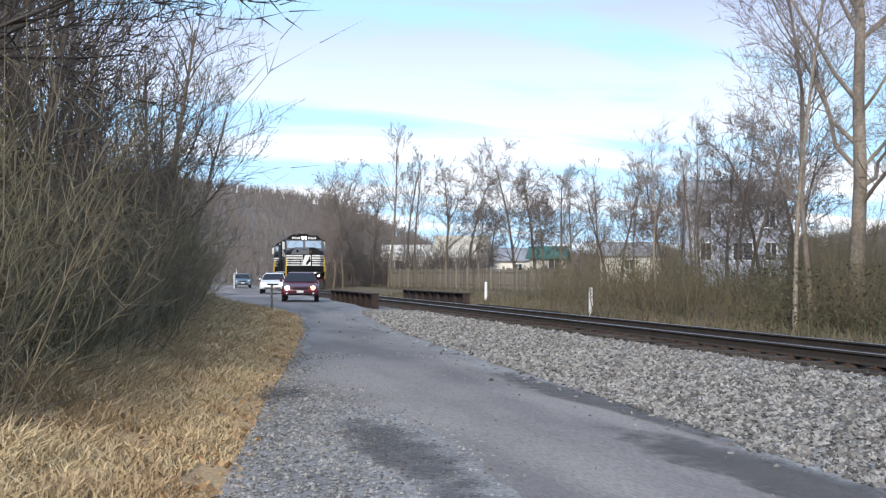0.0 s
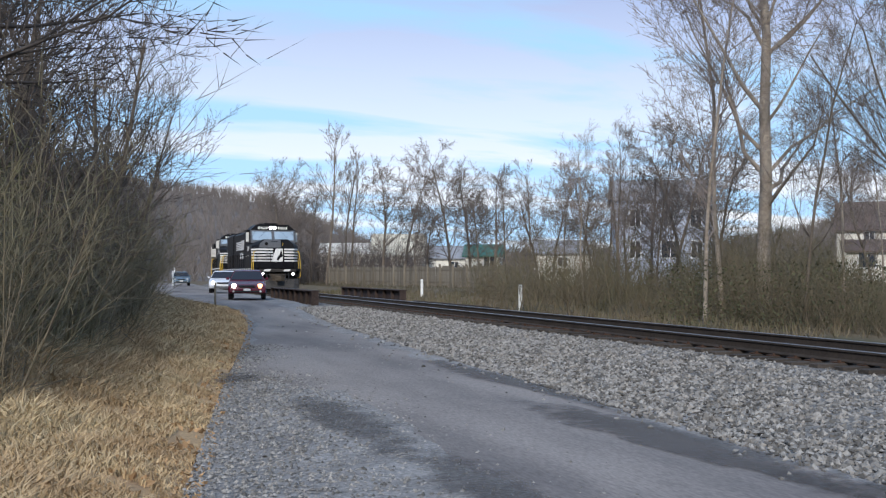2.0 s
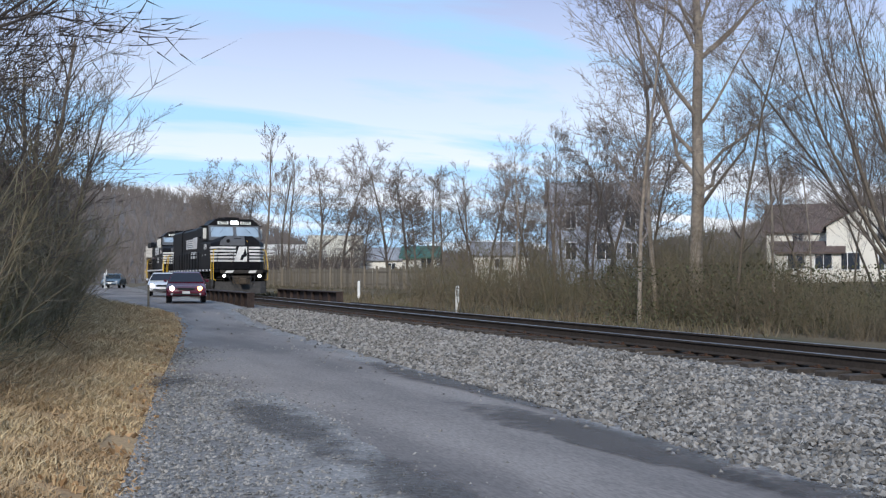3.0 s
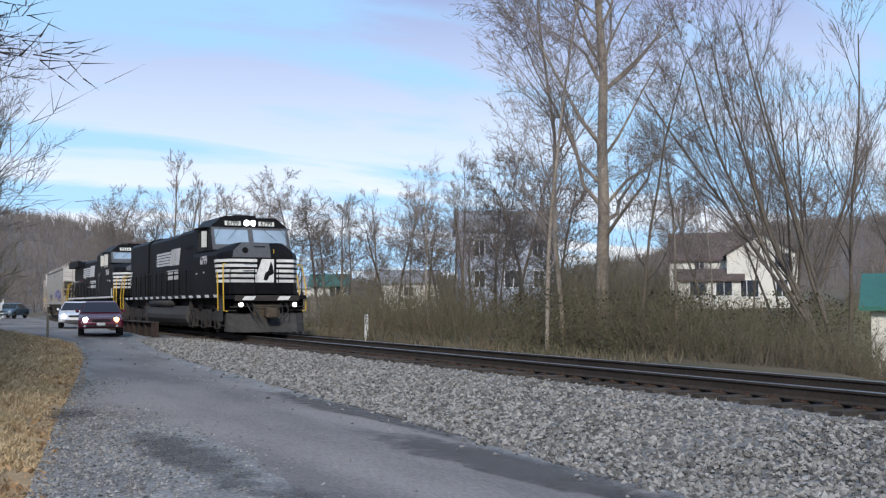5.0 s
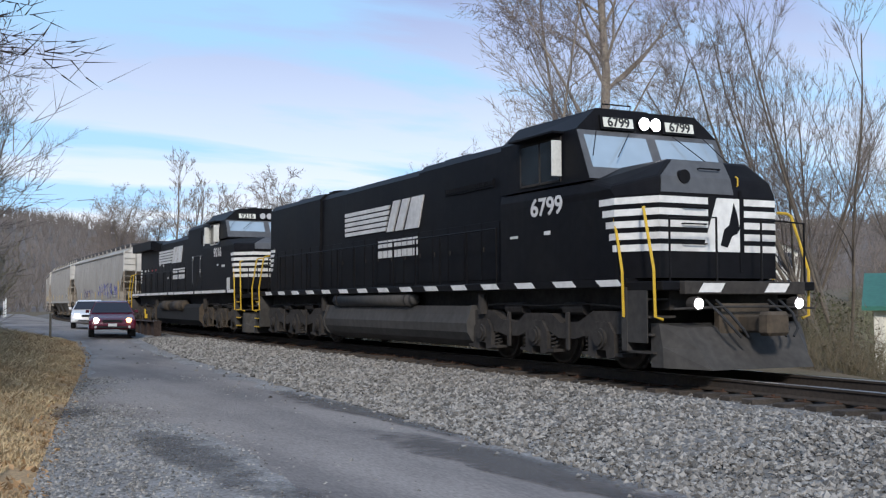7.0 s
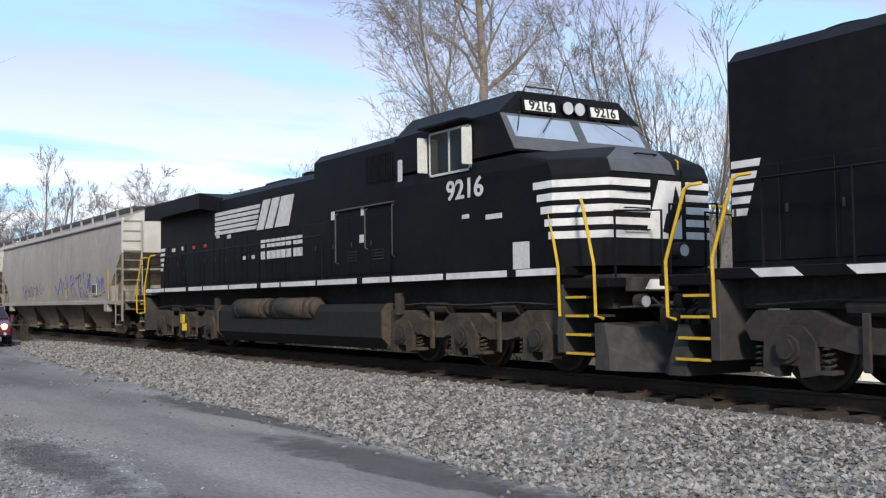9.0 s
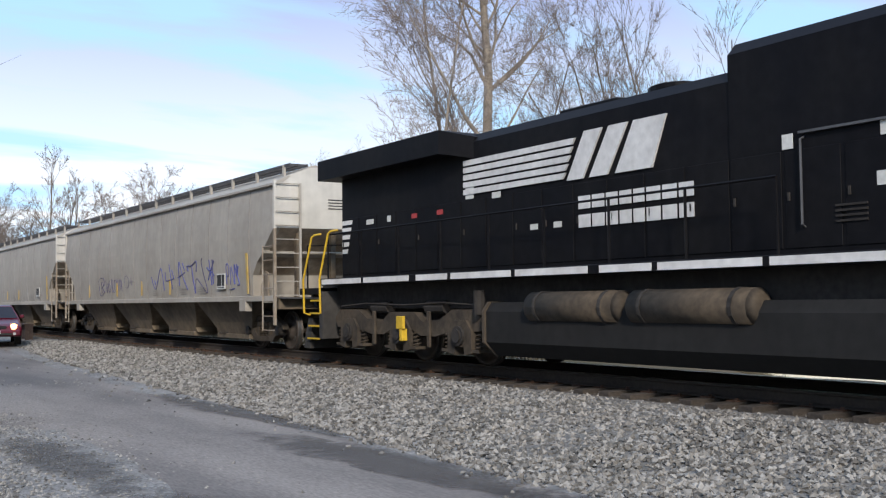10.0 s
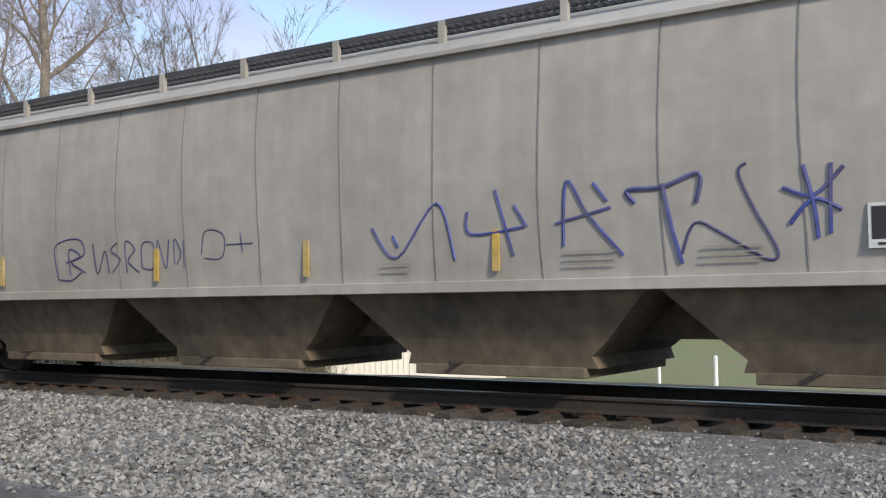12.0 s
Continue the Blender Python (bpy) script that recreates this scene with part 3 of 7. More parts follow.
def post(x, y, h, r, mat, name, label, group, cap=True):
    z = ground_z(x, y)
    p = thing(name, label, "post", group, at=(x, y, z))
    part("shaft", rod(bmesh.new(), (0, 0, -0.2), (0, 0, h), r, 10, r * 0.96), mat, p)
    if cap:
        part("cap", rod(bmesh.new(), (0, 0, h), (0, 0, h + r * 0.7), r * 0.97, 10, r * 0.45), mat, p)


build_ground()
build_road()
for args in ((5.35, 9.4, 0.55, 3.6, 6, 1), (5.95, 15.5, 0.42, 4.6, 3, 2), (2.6, 11.6, 0.42, 3.0, 3, 3), (2.85, 7.6, 0.40, 2.2, -2, 4), (1.75, 16.8, 0.85, 1.25, 4, 5),
             (5.5, 5.6, 0.50, 2.4, 8, 7)):
    patch("mud_patch", *args[:5], M_MUD, "dark damp mud along the lane's edge", seed=args[5])
build_track()
build_stones()
build_shoulder_stones()
build_bridge()
for x, y in ((15.7, 38.4), (16.9, 55.5)):
    post(x, y, 0.98, 0.08, M_WHITE_POST, "marker_post", "white painted marker post behind the track", "white posts by the track")
post(4.5, 43.0, 0.95, 0.045, M_FENCE, "stake", "thin grey stake at the grass edge", "stakes by the road", False)
post(6.9, 104.0, 1.5, 0.09, M_WHITE_POST, "marker_post", "white painted post by the far road", "white posts by the road")
post(7.6, 112.0, 1.9, 0.07, M_WHITE_POST, "marker_post", "white painted post by the far road", "white posts by the road")
for az, d, h in ((67.0, 36.0, 1.0), (69.9, 30.0, 1.3)):
    post(d * math.sin(radians(az)), d * math.cos(radians(az)), h, 0.06, M_WHITE_POST, "lawn_post", "slim white post on the lawn", "white posts on the lawn")


# ---------------------------------------------------------------- trees and brush
def grow(rng, p, d, length, r, level, depth, out, spread=0.6, lift=0.10, wob=0.16, kids=(9, 6, 4, 3), bare=0.3, ratio=0.55, slim=1.0):
    """Adds the pieces (p0, p1, r0, r1, level) of a limb and of all that grows from it."""
    n = (7, 5, 4, 2, 2)[min(level, 4)]
    count = kids[min(level, len(kids) - 1)] if level < depth else 0
    at = sorted(bare * (1 if level == 0 else 0.7) + (1 - bare * (1 if level == 0 else 0.7)) * rng.random() ** 0.85 for _ in range(count))
    k, step, taper = 0, length / n, 0.72 if level == 0 else 0.85
    for i in range(n):
        sway = wob * (0.4 if level == 0 else 1.0)
        d = (d + Vector((rng.gauss(0, sway), rng.gauss(0, sway), rng.gauss(0, sway * 0.7) + lift))).normalized()
        q = p + d * step
        r0, r1 = r * (1 - taper * i / n), r * (1 - taper * (i + 1) / n)
        out.append((p, q, r0, r1, level))
        while k < count and at[k] <= (i + 1) / n:
            f = at[k] * n - i
            side = d.orthogonal().normalized()
            side.rotate(Matrix.Rotation(rng.uniform(0, 2 * math.pi), 3, d))
            turn = spread * rng.uniform(0.65, 1.35)
            e = (d * math.cos(turn) + side * math.sin(turn)).normalized()
            size = (ratio if level == 0 else max(ratio, 0.46)) * rng.uniform(0.7, 1.25) * (1.05 - 0.55 * at[k] if level == 0 else 1.0 - 0.3 * at[k])
            grow(rng, p.lerp(q, max(0, min(1, f))), e, length * size, max(0.0045, (r0 + r1) / 2 * rng.uniform(0.42, 0.66) * slim), level + 1, depth, out,
                 spread, lift, wob * 1.12, kids, bare, ratio, slim)
            k += 1
        p = q


def skin(name, pieces, mat, sides=3, least=0.006):
    """Turns limb pieces into one mesh of tapered prisms; the finest twigs run out to a point."""
    if not pieces:
        pieces = [(Vector((0, 0, 0)), Vector((0, 0, 0.01)), 0.01, 0.01, 0)]
    a = np.array([tuple(s[0]) for s in pieces]); b = np.array([tuple(s[1]) for s in pieces])
    r0, r1 = np.array([s[2] for s in pieces]), np.array([s[3] for s in pieces])
    fine = (np.array([s[4] for s in pieces]) > 1) & (r1 < least * 1.3)
    r0 = np.maximum(least * np.where(fine, 1.25, 1.0), r0); r1 = np.maximum(least * 0.75, r1)
    d = b - a
    d /= np.maximum(1e-6, np.linalg.norm(d, axis=1))[:, None]
    ref = np.where(np.abs(d[:, 2:3]) > 0.9, np.array([[1.0, 0, 0]]), np.array([[0, 0, 1.0]]))
    u = np.cross(d, ref); u /= np.linalg.norm(u, axis=1)[:, None]
    v = np.cross(d, u)
    ang = 2 * np.pi * np.arange(sides) / sides
    ring = u[:, None] * np.cos(ang)[None, :, None] + v[:, None] * np.sin(ang)[None, :, None]
    low, top = a[:, None] + ring * r0[:, None, None], b[:, None] + ring * r1[:, None, None]
    i = np.arange(sides); j = (i + 1) % sides
    thick = ~fine
    verts = np.concatenate([low[thick], top[thick]], 1).reshape(-1, 3)
    quad = np.stack([i, j, j + sides, i + sides], 1)
    faces = (quad[None] + 2 * sides * np.arange(int(thick.sum()))[:, None, None]).reshape(-1, 4).tolist()
    if fine.any():
        base, count = len(verts), int(fine.sum())
        points = np.concatenate([low[fine], (b + d * 0.02)[fine][:, None]], 1).reshape(-1, 3)
        spike = np.stack([i, j, np.full(sides, sides)], 1)
        faces += (spike[None] + (sides + 1) * np.arange(count)[:, None, None] + base).reshape(-1, 3).tolist()
        verts = np.concatenate([verts, points])
    return mesh_from(name, verts.tolist(), faces, mat, True)


def tree_meshes(seed, height, r, depth=3, stems=1, lean=0.06, bark=None, twig=None, least=0.006, **how):
    rng = random.Random(seed)
    out = []
    for s in range(stems):
        a = rng.uniform(0, 6.28) if stems > 1 else 0
        tilt = lean * (rng.uniform(0.6, 1.4) if stems > 1 else 1)
        d = Vector((math.cos(a) * tilt, math.sin(a) * tilt, 1)).normalized()
        p = Vector((math.cos(a) * 0.2, math.sin(a) * 0.2, -0.3)) if stems > 1 else Vector((0, 0, -0.3))
        grow(rng, p, d, height * rng.uniform(0.85, 1.0), r * rng.uniform(0.7, 1.0), 0, depth, out, **how)
    return (skin("trunk", [s for s in out if s[4] == 0], bark or M_BARK, 8, 0.02),
            skin("crown", [s for s in out if s[4] > 0], twig or M_TWIG, 3, least))


def plant(meshes, x, y, turn, size, name, label, group="", z=None):
    t = thing(name, label, "tree", group, at=(x, y, (ground_z(x, y) if z is None else z)))
    t.rotation_euler = (0, 0, turn)
    t.scale = (size, size, size)
    for n, me in zip(("trunk", "crown"), meshes):
        ob = new(n, me)
        ob.parent = t
    return t


def polar(az, d):
    return d * math.sin(radians(az)), d * math.cos(radians(az))


def build_trees():
    # the great pale sycamore behind the track
    rng = random.Random(23)
    out = []
    trunk_p, d = Vector((0, 0, -0.4)), Vector((0.02, 0, 1))
    grow(rng, trunk_p, d, 17.0, 0.25, 0, 4, out, spread=0.82, lift=0.05, wob=0.17, kids=(30, 12, 9, 6), bare=0.20, ratio=0.36, slim=0.68)
    big = (skin("trunk", [s for s in out if s[4] < 2], M_BARK_PALE, 8, 0.014),
           skin("crown", [s for s in out if s[4] > 1], M_TWIG_PALE, 3, 0.0065))
    x, y = polar(34.9, 36.0)
    t = thing("sycamore_tree", "tall bare sycamore tree with pale mottled bark", "tree", at=(x, y, ground_z(x, y)))
    for n, me in zip(("trunk", "crown"), big):
        ob = new(n, me); ob.parent = t
    # slimmer companions round it
    slim = [tree_meshes(30 + i, 13.0, 0.10, 3, bark=M_BARK_PALE if i % 2 else M_BARK, least=0.007, twig=M_TWIG_PALE if i % 2 else M_TWIG, spread=0.60, lift=0.07, wob=0.15, kids=(24, 10, 8), bare=0.22, ratio=0.34, slim=0.8) for i in range(4)]
    for az, dist, k, s, turn in ((31.9, 33, 1, 1.0, 0.4), (32.8, 37, 3, 1.1, 3.4), (36.9, 32, 0, 0.74, 2.0), (38.8, 34, 3, 0.62, 4.1), (29.4, 44, 2, 0.62, 5.0),
                                 (40.6, 45, 1, 0.66, 3.0), (27.5, 44, 0, 0.56, 0.8), (25.6, 46, 3, 0.54, 2.6), (42.6, 52, 0, 0.60, 1.7)):
        plant(slim[k], *polar(az, dist), turn, s, "slim_tree", "slender bare tree with grey bark behind the track", "slender trees behind the track")
    # spreading many-stemmed trees on the right
    fan = [tree_meshes(50 + i, 13.0, 0.095, 3, stems=7, lean=0.46, least=0.007, spread=0.42, lift=0.06, wob=0.10, kids=(12, 8, 6), bare=0.28, ratio=0.42, bark=M_BARK, twig=M_TWIG) for i in range(2)]
    for az, dist, k, s, turn in ((47.0, 31, 0, 0.80, 0.3), (52.5, 52, 1, 0.80, 1.5), (44.4, 36, 1, 0.66, 2.9), (63.0, 60, 1, 0.70, 0.8)):
        plant(fan[k], *polar(az, dist), turn, s, "many_stemmed_tree", "bare tree with many dark stems fanning out", "many-stemmed trees behind the track")
    # the row behind the fence and along the valley
    mid = [tree_meshes(70 + i, 12.6, 0.20, 3, least=0.017, spread=0.80, lift=0.05, wob=0.15, kids=(22, 10, 9), bare=0.16, ratio=0.48, slim=0.85) for i in range(5)]
    tall = [tree_meshes(80 + i, 17.0, 0.20, 3, least=0.017, spread=0.5, lift=0.08, wob=0.12, kids=(16, 8, 6), bare=0.36, ratio=0.32) for i in range(3)]
    row = ((8.9, 118, "m", 0, 0.98), (10.0, 122, "m", 1, 1.0), (11.0, 120, "m", 2, 0.95), (11.8, 116, "t", 0, 1.0), (12.7, 120, "t", 1, 0.92), (13.2, 112, "t", 2, 0.85),
           (14.8, 108, "m", 3, 0.98), (15.9, 112, "m", 4, 0.96), (18.6, 100, "m", 0, 0.96), (19.6, 104, "m", 3, 0.94), (20.6, 100, "m", 1, 0.9), (21.6, 84, "t", 0, 0.54),
           (22.8, 80, "t", 2, 0.60), (23.8, 78, "m", 4, 0.66), (24.6, 74, "t", 1, 0.52), (25.6, 72, "m", 2, 0.62), (26.8, 68, "t", 0, 0.50), (28.0, 64, "m", 0, 0.60), (17.2, 96, "m", 2, 0.62), (9.4, 110, "m", 4, 0.8), (20.0, 88, "m", 2, 0.66), (23.3, 70, "m", 1, 0.56), (26.2, 62, "m", 3, 0.56), (27.4, 58, "t", 2, 0.46), (29.2, 60, "m", 2, 0.62), (30.9, 58, "m", 4, 0.64), (32.4, 62, "m", 0, 0.7), (16.4, 104, "t", 1, 0.5), (40.2, 72, "m", 3, 0.7), (44.4, 74, "m", 0, 0.66),
           (30.2, 70, "m", 3, 0.85), (33.0, 74, "m", 1, 0.9), (39.2, 110, "m", 2, 1.0), (41.6, 125, "m", 4, 1.1), (43.5, 118, "m", 0, 1.1), (45.8, 105, "m", 1, 0.95), (48.5, 95, "m", 3, 0.9),
           (53, 80, "m", 2, 0.9), (56, 95, "t", 1, 1.0), (60, 90, "m", 4, 1.0), (66, 100, "m", 0, 1.0), (71, 95, "t", 2, 0.9), (76, 110, "m", 3, 1.1))
    for i, (az, dist, kind, k, s) in enumerate(row):
        name, label = ("spreading_tree", "bare spreading tree behind the fence") if kind == "m" else ("tall_tree", "tall thin bare tree with a high crown")
        plant((mid if kind == "m" else tall)[k], *polar(az, dist), i * 1.9, s, name, label, "bare trees along the valley")
    # woods on the left of the lane
    dark = [tree_meshes(100 + i, 9.5, 0.12, 3, stems=2, lean=0.25, least=0.0085, spread=0.6, lift=0.08, wob=0.15, kids=(14, 8, 7), bare=0.15, ratio=0.5, twig=M_TWIG_DARK) for i in range(4)]
    rng = random.Random(8)
    spots = ((-2.2, 20, 0.95), (-1.2, 27, 0.95), (-0.2, 34, 0.95), (0.6, 41, 0.85), (-3.6, 16.5, 1.0), (-4.5, 24, 1.15), (-3.0, 31, 1.15), (-2.0, 40, 1.15), (-6.5, 19, 1.2),
             (-6, 30, 1.3), (-4.5, 46, 1.3), (-0.5, 52, 0.9), (-8, 40, 1.35), (-3, 62, 1.1), (-9, 26, 1.3), (0.5, 66, 0.8), (-1.0, 80, 0.9), (1.0, 96, 0.8))
    for i, (x, y, s) in enumerate(spots):
        plant(dark[i % 4], x, y, rng.uniform(0, 6), s, "roadside_tree", "dark bare tree in the roadside thicket", "trees in the roadside thicket")
    # the near tree whose long limbs reach over the grass
    rng = random.Random(5)
    out = []
    grow(rng, Vector((0, 0, -0.3)), Vector((0.02, 0.0, 1)), 8.5, 0.15, 0, 0, out)
    # long limbs, each from its height on the trunk out to where its tip hangs
    for z, tip, r in ((2.6, (4.7, 1.6, 4.9), 0.050), (3.1, (4.9, 0.8, 5.3), 0.055), (2.8, (4.3, 0.3, 4.7), 0.045), (3.7, (4.5, 1.2, 5.9), 0.050),
                      (4.2, (3.6, -0.4, 6.0), 0.045), (3.0, (2.8, 2.6, 4.4), 0.045), (4.6, (2.2, 1.0, 7.2), 0.045), (3.4, (-3.5, 1.0, 6.0), 0.05), (5.2, (0.6, 2.5, 8.0), 0.05)):
        way = Vector(tip) - Vector((0, 0, z + 0.3))
        grow(rng, Vector((0, 0, z)), (way + Vector((0, 0, -0.5))).normalized(), way.length * 1.04, r, 1, 3, out, spread=0.62, lift=0.065, wob=0.19, kids=(0, 11, 6, 4), bare=0.30, ratio=0.36)
    x, y = -3.35, 13.6
    t = thing("overhanging_tree", "bare roadside tree with long drooping limbs over the grass", "tree", at=(x, y, ground_z(x, y)))
    for n, me in (("trunk", skin("trunk", [s for s in out if s[4] == 0], M_BARK_DARK, 8, 0.02)), ("limb", skin("limb", [s for s in out if s[4] == 1], M_BARK_DARK, 5, 0.012)),
                  ("crown", skin("crown", [s for s in out if s[4] > 1], M_BARK_DARK, 3, 0.0085))):
        ob = new(n, me); ob.parent = t


def brush(name, label, seed, count, place, height, r, mat, forks=3):
    """A thicket of thin stems with side twigs, as one mass."""
    rng = random.Random(seed)
    out = []
    for _ in range(count):
        x, y, k = place(rng)
        h = height * k * rng.uniform(0.45, 1.1)
        p = Vector((x, y, ground_z(x, y) - 0.05))
        d = Vector((rng.gauss(0, 0.28), rng.gauss(0, 0.28), 1)).normalized()
        n = 3
        for i in range(n):
            d = (d + Vector((rng.gauss(0, 0.2), rng.gauss(0, 0.2), 0.05))).normalized()
            q = p + d * h / n
            rr = r * rng.uniform(0.6, 1.4)
            out.append((p, q, rr * (1 - 0.25 * i), rr * (0.75 - 0.25 * i), 1))
            for _f in range(forks):
                s = p.lerp(q, rng.random())
                e = (d * 0.6 + Vector((rng.gauss(0, 0.7), rng.gauss(0, 0.7), rng.gauss(0.25, 0.4)))).normalized()
                m = s + e * h * rng.uniform(0.10, 0.28)
                out.append((s, m, rr * 0.45, rr * 0.3, 2))
                e = (e + Vector((rng.gauss(0, 0.5), rng.gauss(0, 0.5), rng.gauss(0.1, 0.4)))).normalized()
                out.append((m, m + e * h * rng.uniform(0.08, 0.2), rr * 0.3, rr * 0.2, 2))
            p = q
    tagged(new(name, skin(name, out, mat, 3, max(0.0035, r * 0.42))), label, "brush", kind="stuff")


def leaves(name, label, seed, count, place, size, mat):
    rs = random.Random(seed)
    verts, faces = [], []
    for i in range(count):
        c = Vector(place(rs))
        e = Euler((rs.uniform(-1.2, 1.2), rs.uniform(-1.2, 1.2), rs.uniform(0, 6.28))).to_matrix()
        s = size * rs.uniform(0.6, 1.4)
        for p in ((-0.5, 0, 0), (0, -0.28, 0.08), (0.5, 0, 0), (0, 0.28, 0.08)):
            verts.append(tuple(c + e @ Vector(p) * s))
        faces.append((4 * i, 4 * i + 1, 4 * i + 2, 4 * i + 3))
    tagged(new(name, mesh_from(name, verts, faces, mat)), label, "leaves", kind="stuff")


def build_brush():
    def left_front(rng):
        y = 11 + 42 * rng.random() ** 1.3
        edge = lerp_table(((8, -1.0), (14, -0.7), (16, -0.3), (23, 0.7), (37, 1.4), (45, 1.8), (60, 1.0)), y)
        return edge - rng.random() ** 1.3 * 4.5, y, 0.75 + 0.5 * rng.random()
    brush("roadside_brush", "dense dark tangle of roadside brush and vines", 3, 2600, left_front, 2.9, 0.011, M_BRUSH_LIFTED, 4)

    def left_back(rng):
        y = 13 + 55 * rng.random()
        return lerp_table(((8, -2.0), (23, -0.2), (37, 0.6), (60, -0.4), (70, 0)), y) - rng.random() * 9, y, 0.8 + 0.5 * rng.random()
    brush("tall_thicket", "tall dense thicket of bare stems beyond the grass", 4, 2100, left_back, 5.2, 0.016, M_TWIG_DARK, 5)

    def vines(rng):
        y = 12 + 30 * rng.random() ** 1.2
        edge = lerp_table(((8, -0.9), (14, -0.6), (23, 0.8), (37, 1.5), (45, 1.9)), y)
        return edge - 0.3 - rng.random() * 3.0, y, 0
    leaves("honeysuckle_leaves", "dull green honeysuckle leaves low in the brush", 6, 30000,
           lambda rng: (lambda v: (v[0], v[1], ground_z(v[0], v[1]) + 0.15 + 3.0 * rng.random() ** 1.5))(vines(rng)), 0.055, M_GREEN)

    def right(rng):
        az = rng.uniform(23, 49.5)
        d = rng.uniform(0, 1) ** 1.2
        y0 = 17.2 / math.sin(radians(az))
        return (*polar(az, y0 * (1.02 + 0.55 * d) + (6 * max(0, (az - 46) / 20))), (0.55 + 0.7 * rng.random()) * lerp_table(((23, 0.75), (31, 0.75), (33, 1.2), (38, 1.2), (40.5, 0.8), (42, 0.62), (46, 0.56), (50, 0.6)), az))
    brush("trackside_brush", "tan and brown winter brush behind the track", 9, 2900, right, 2.1, 0.010, M_BRUSH, 4)

    def right_far(rng):
        y = rng.uniform(36, 130)
        return track_x(y) + 4.8 + rng.random() ** 1.5 * 9 + 0.03 * y, y, (0.45 + 0.6 * rng.random()) * (0.30 if y > 55 else 0.65)
    brush("embankment_brush", "bare brown brush along the far embankment", 10, 1500, right_far, 1.7, 0.014, M_BRUSH, 3)

    def right_back(rng):
        az = rng.uniform(20, 60)
        return (*polar(az, rng.uniform(36, 75) + (25 if az > 47 else 0)), (0.6 + 0.7 * rng.random()) * lerp_table(((20, 0.7), (26, 0.9), (31, 0.8), (33, 1.1), (38, 1.0), (39.5, 0.36), (46, 0.36), (48, 0.7)), az))
    brush("undergrowth", "brown bare undergrowth among the trees behind the track", 12, 1900, right_back, 3.4, 0.018, M_BRUSH, 5)
    leaves("evergreen_patches", "dull green evergreen vines in the trackside brush", 13, 6500,
           lambda rng: (lambda az, d: (*polar(az, d), ground_z(*polar(az, d)) + 0.1 + 1.7 * rng.random() ** 1.3))(rng.choice((31.0, 33.2, 35.5, 37.5, 39.5, 41, 43.5, 45, 46.5)) + rng.gauss(0, 1.0), rng.uniform(28, 37)), 0.09, M_GREEN)

    # a tangle at the foot of the far tree line
    def far_row(rng):
        az = rng.uniform(8.2, 17)
        return (*polar(az, rng.uniform(119, 138)), 0.6 + 0.6 * rng.random())
    brush("hedgerow", "bare brown hedgerow beneath the far trees", 14, 900, far_row, 6.0, 0.03, M_TWIG, 4)


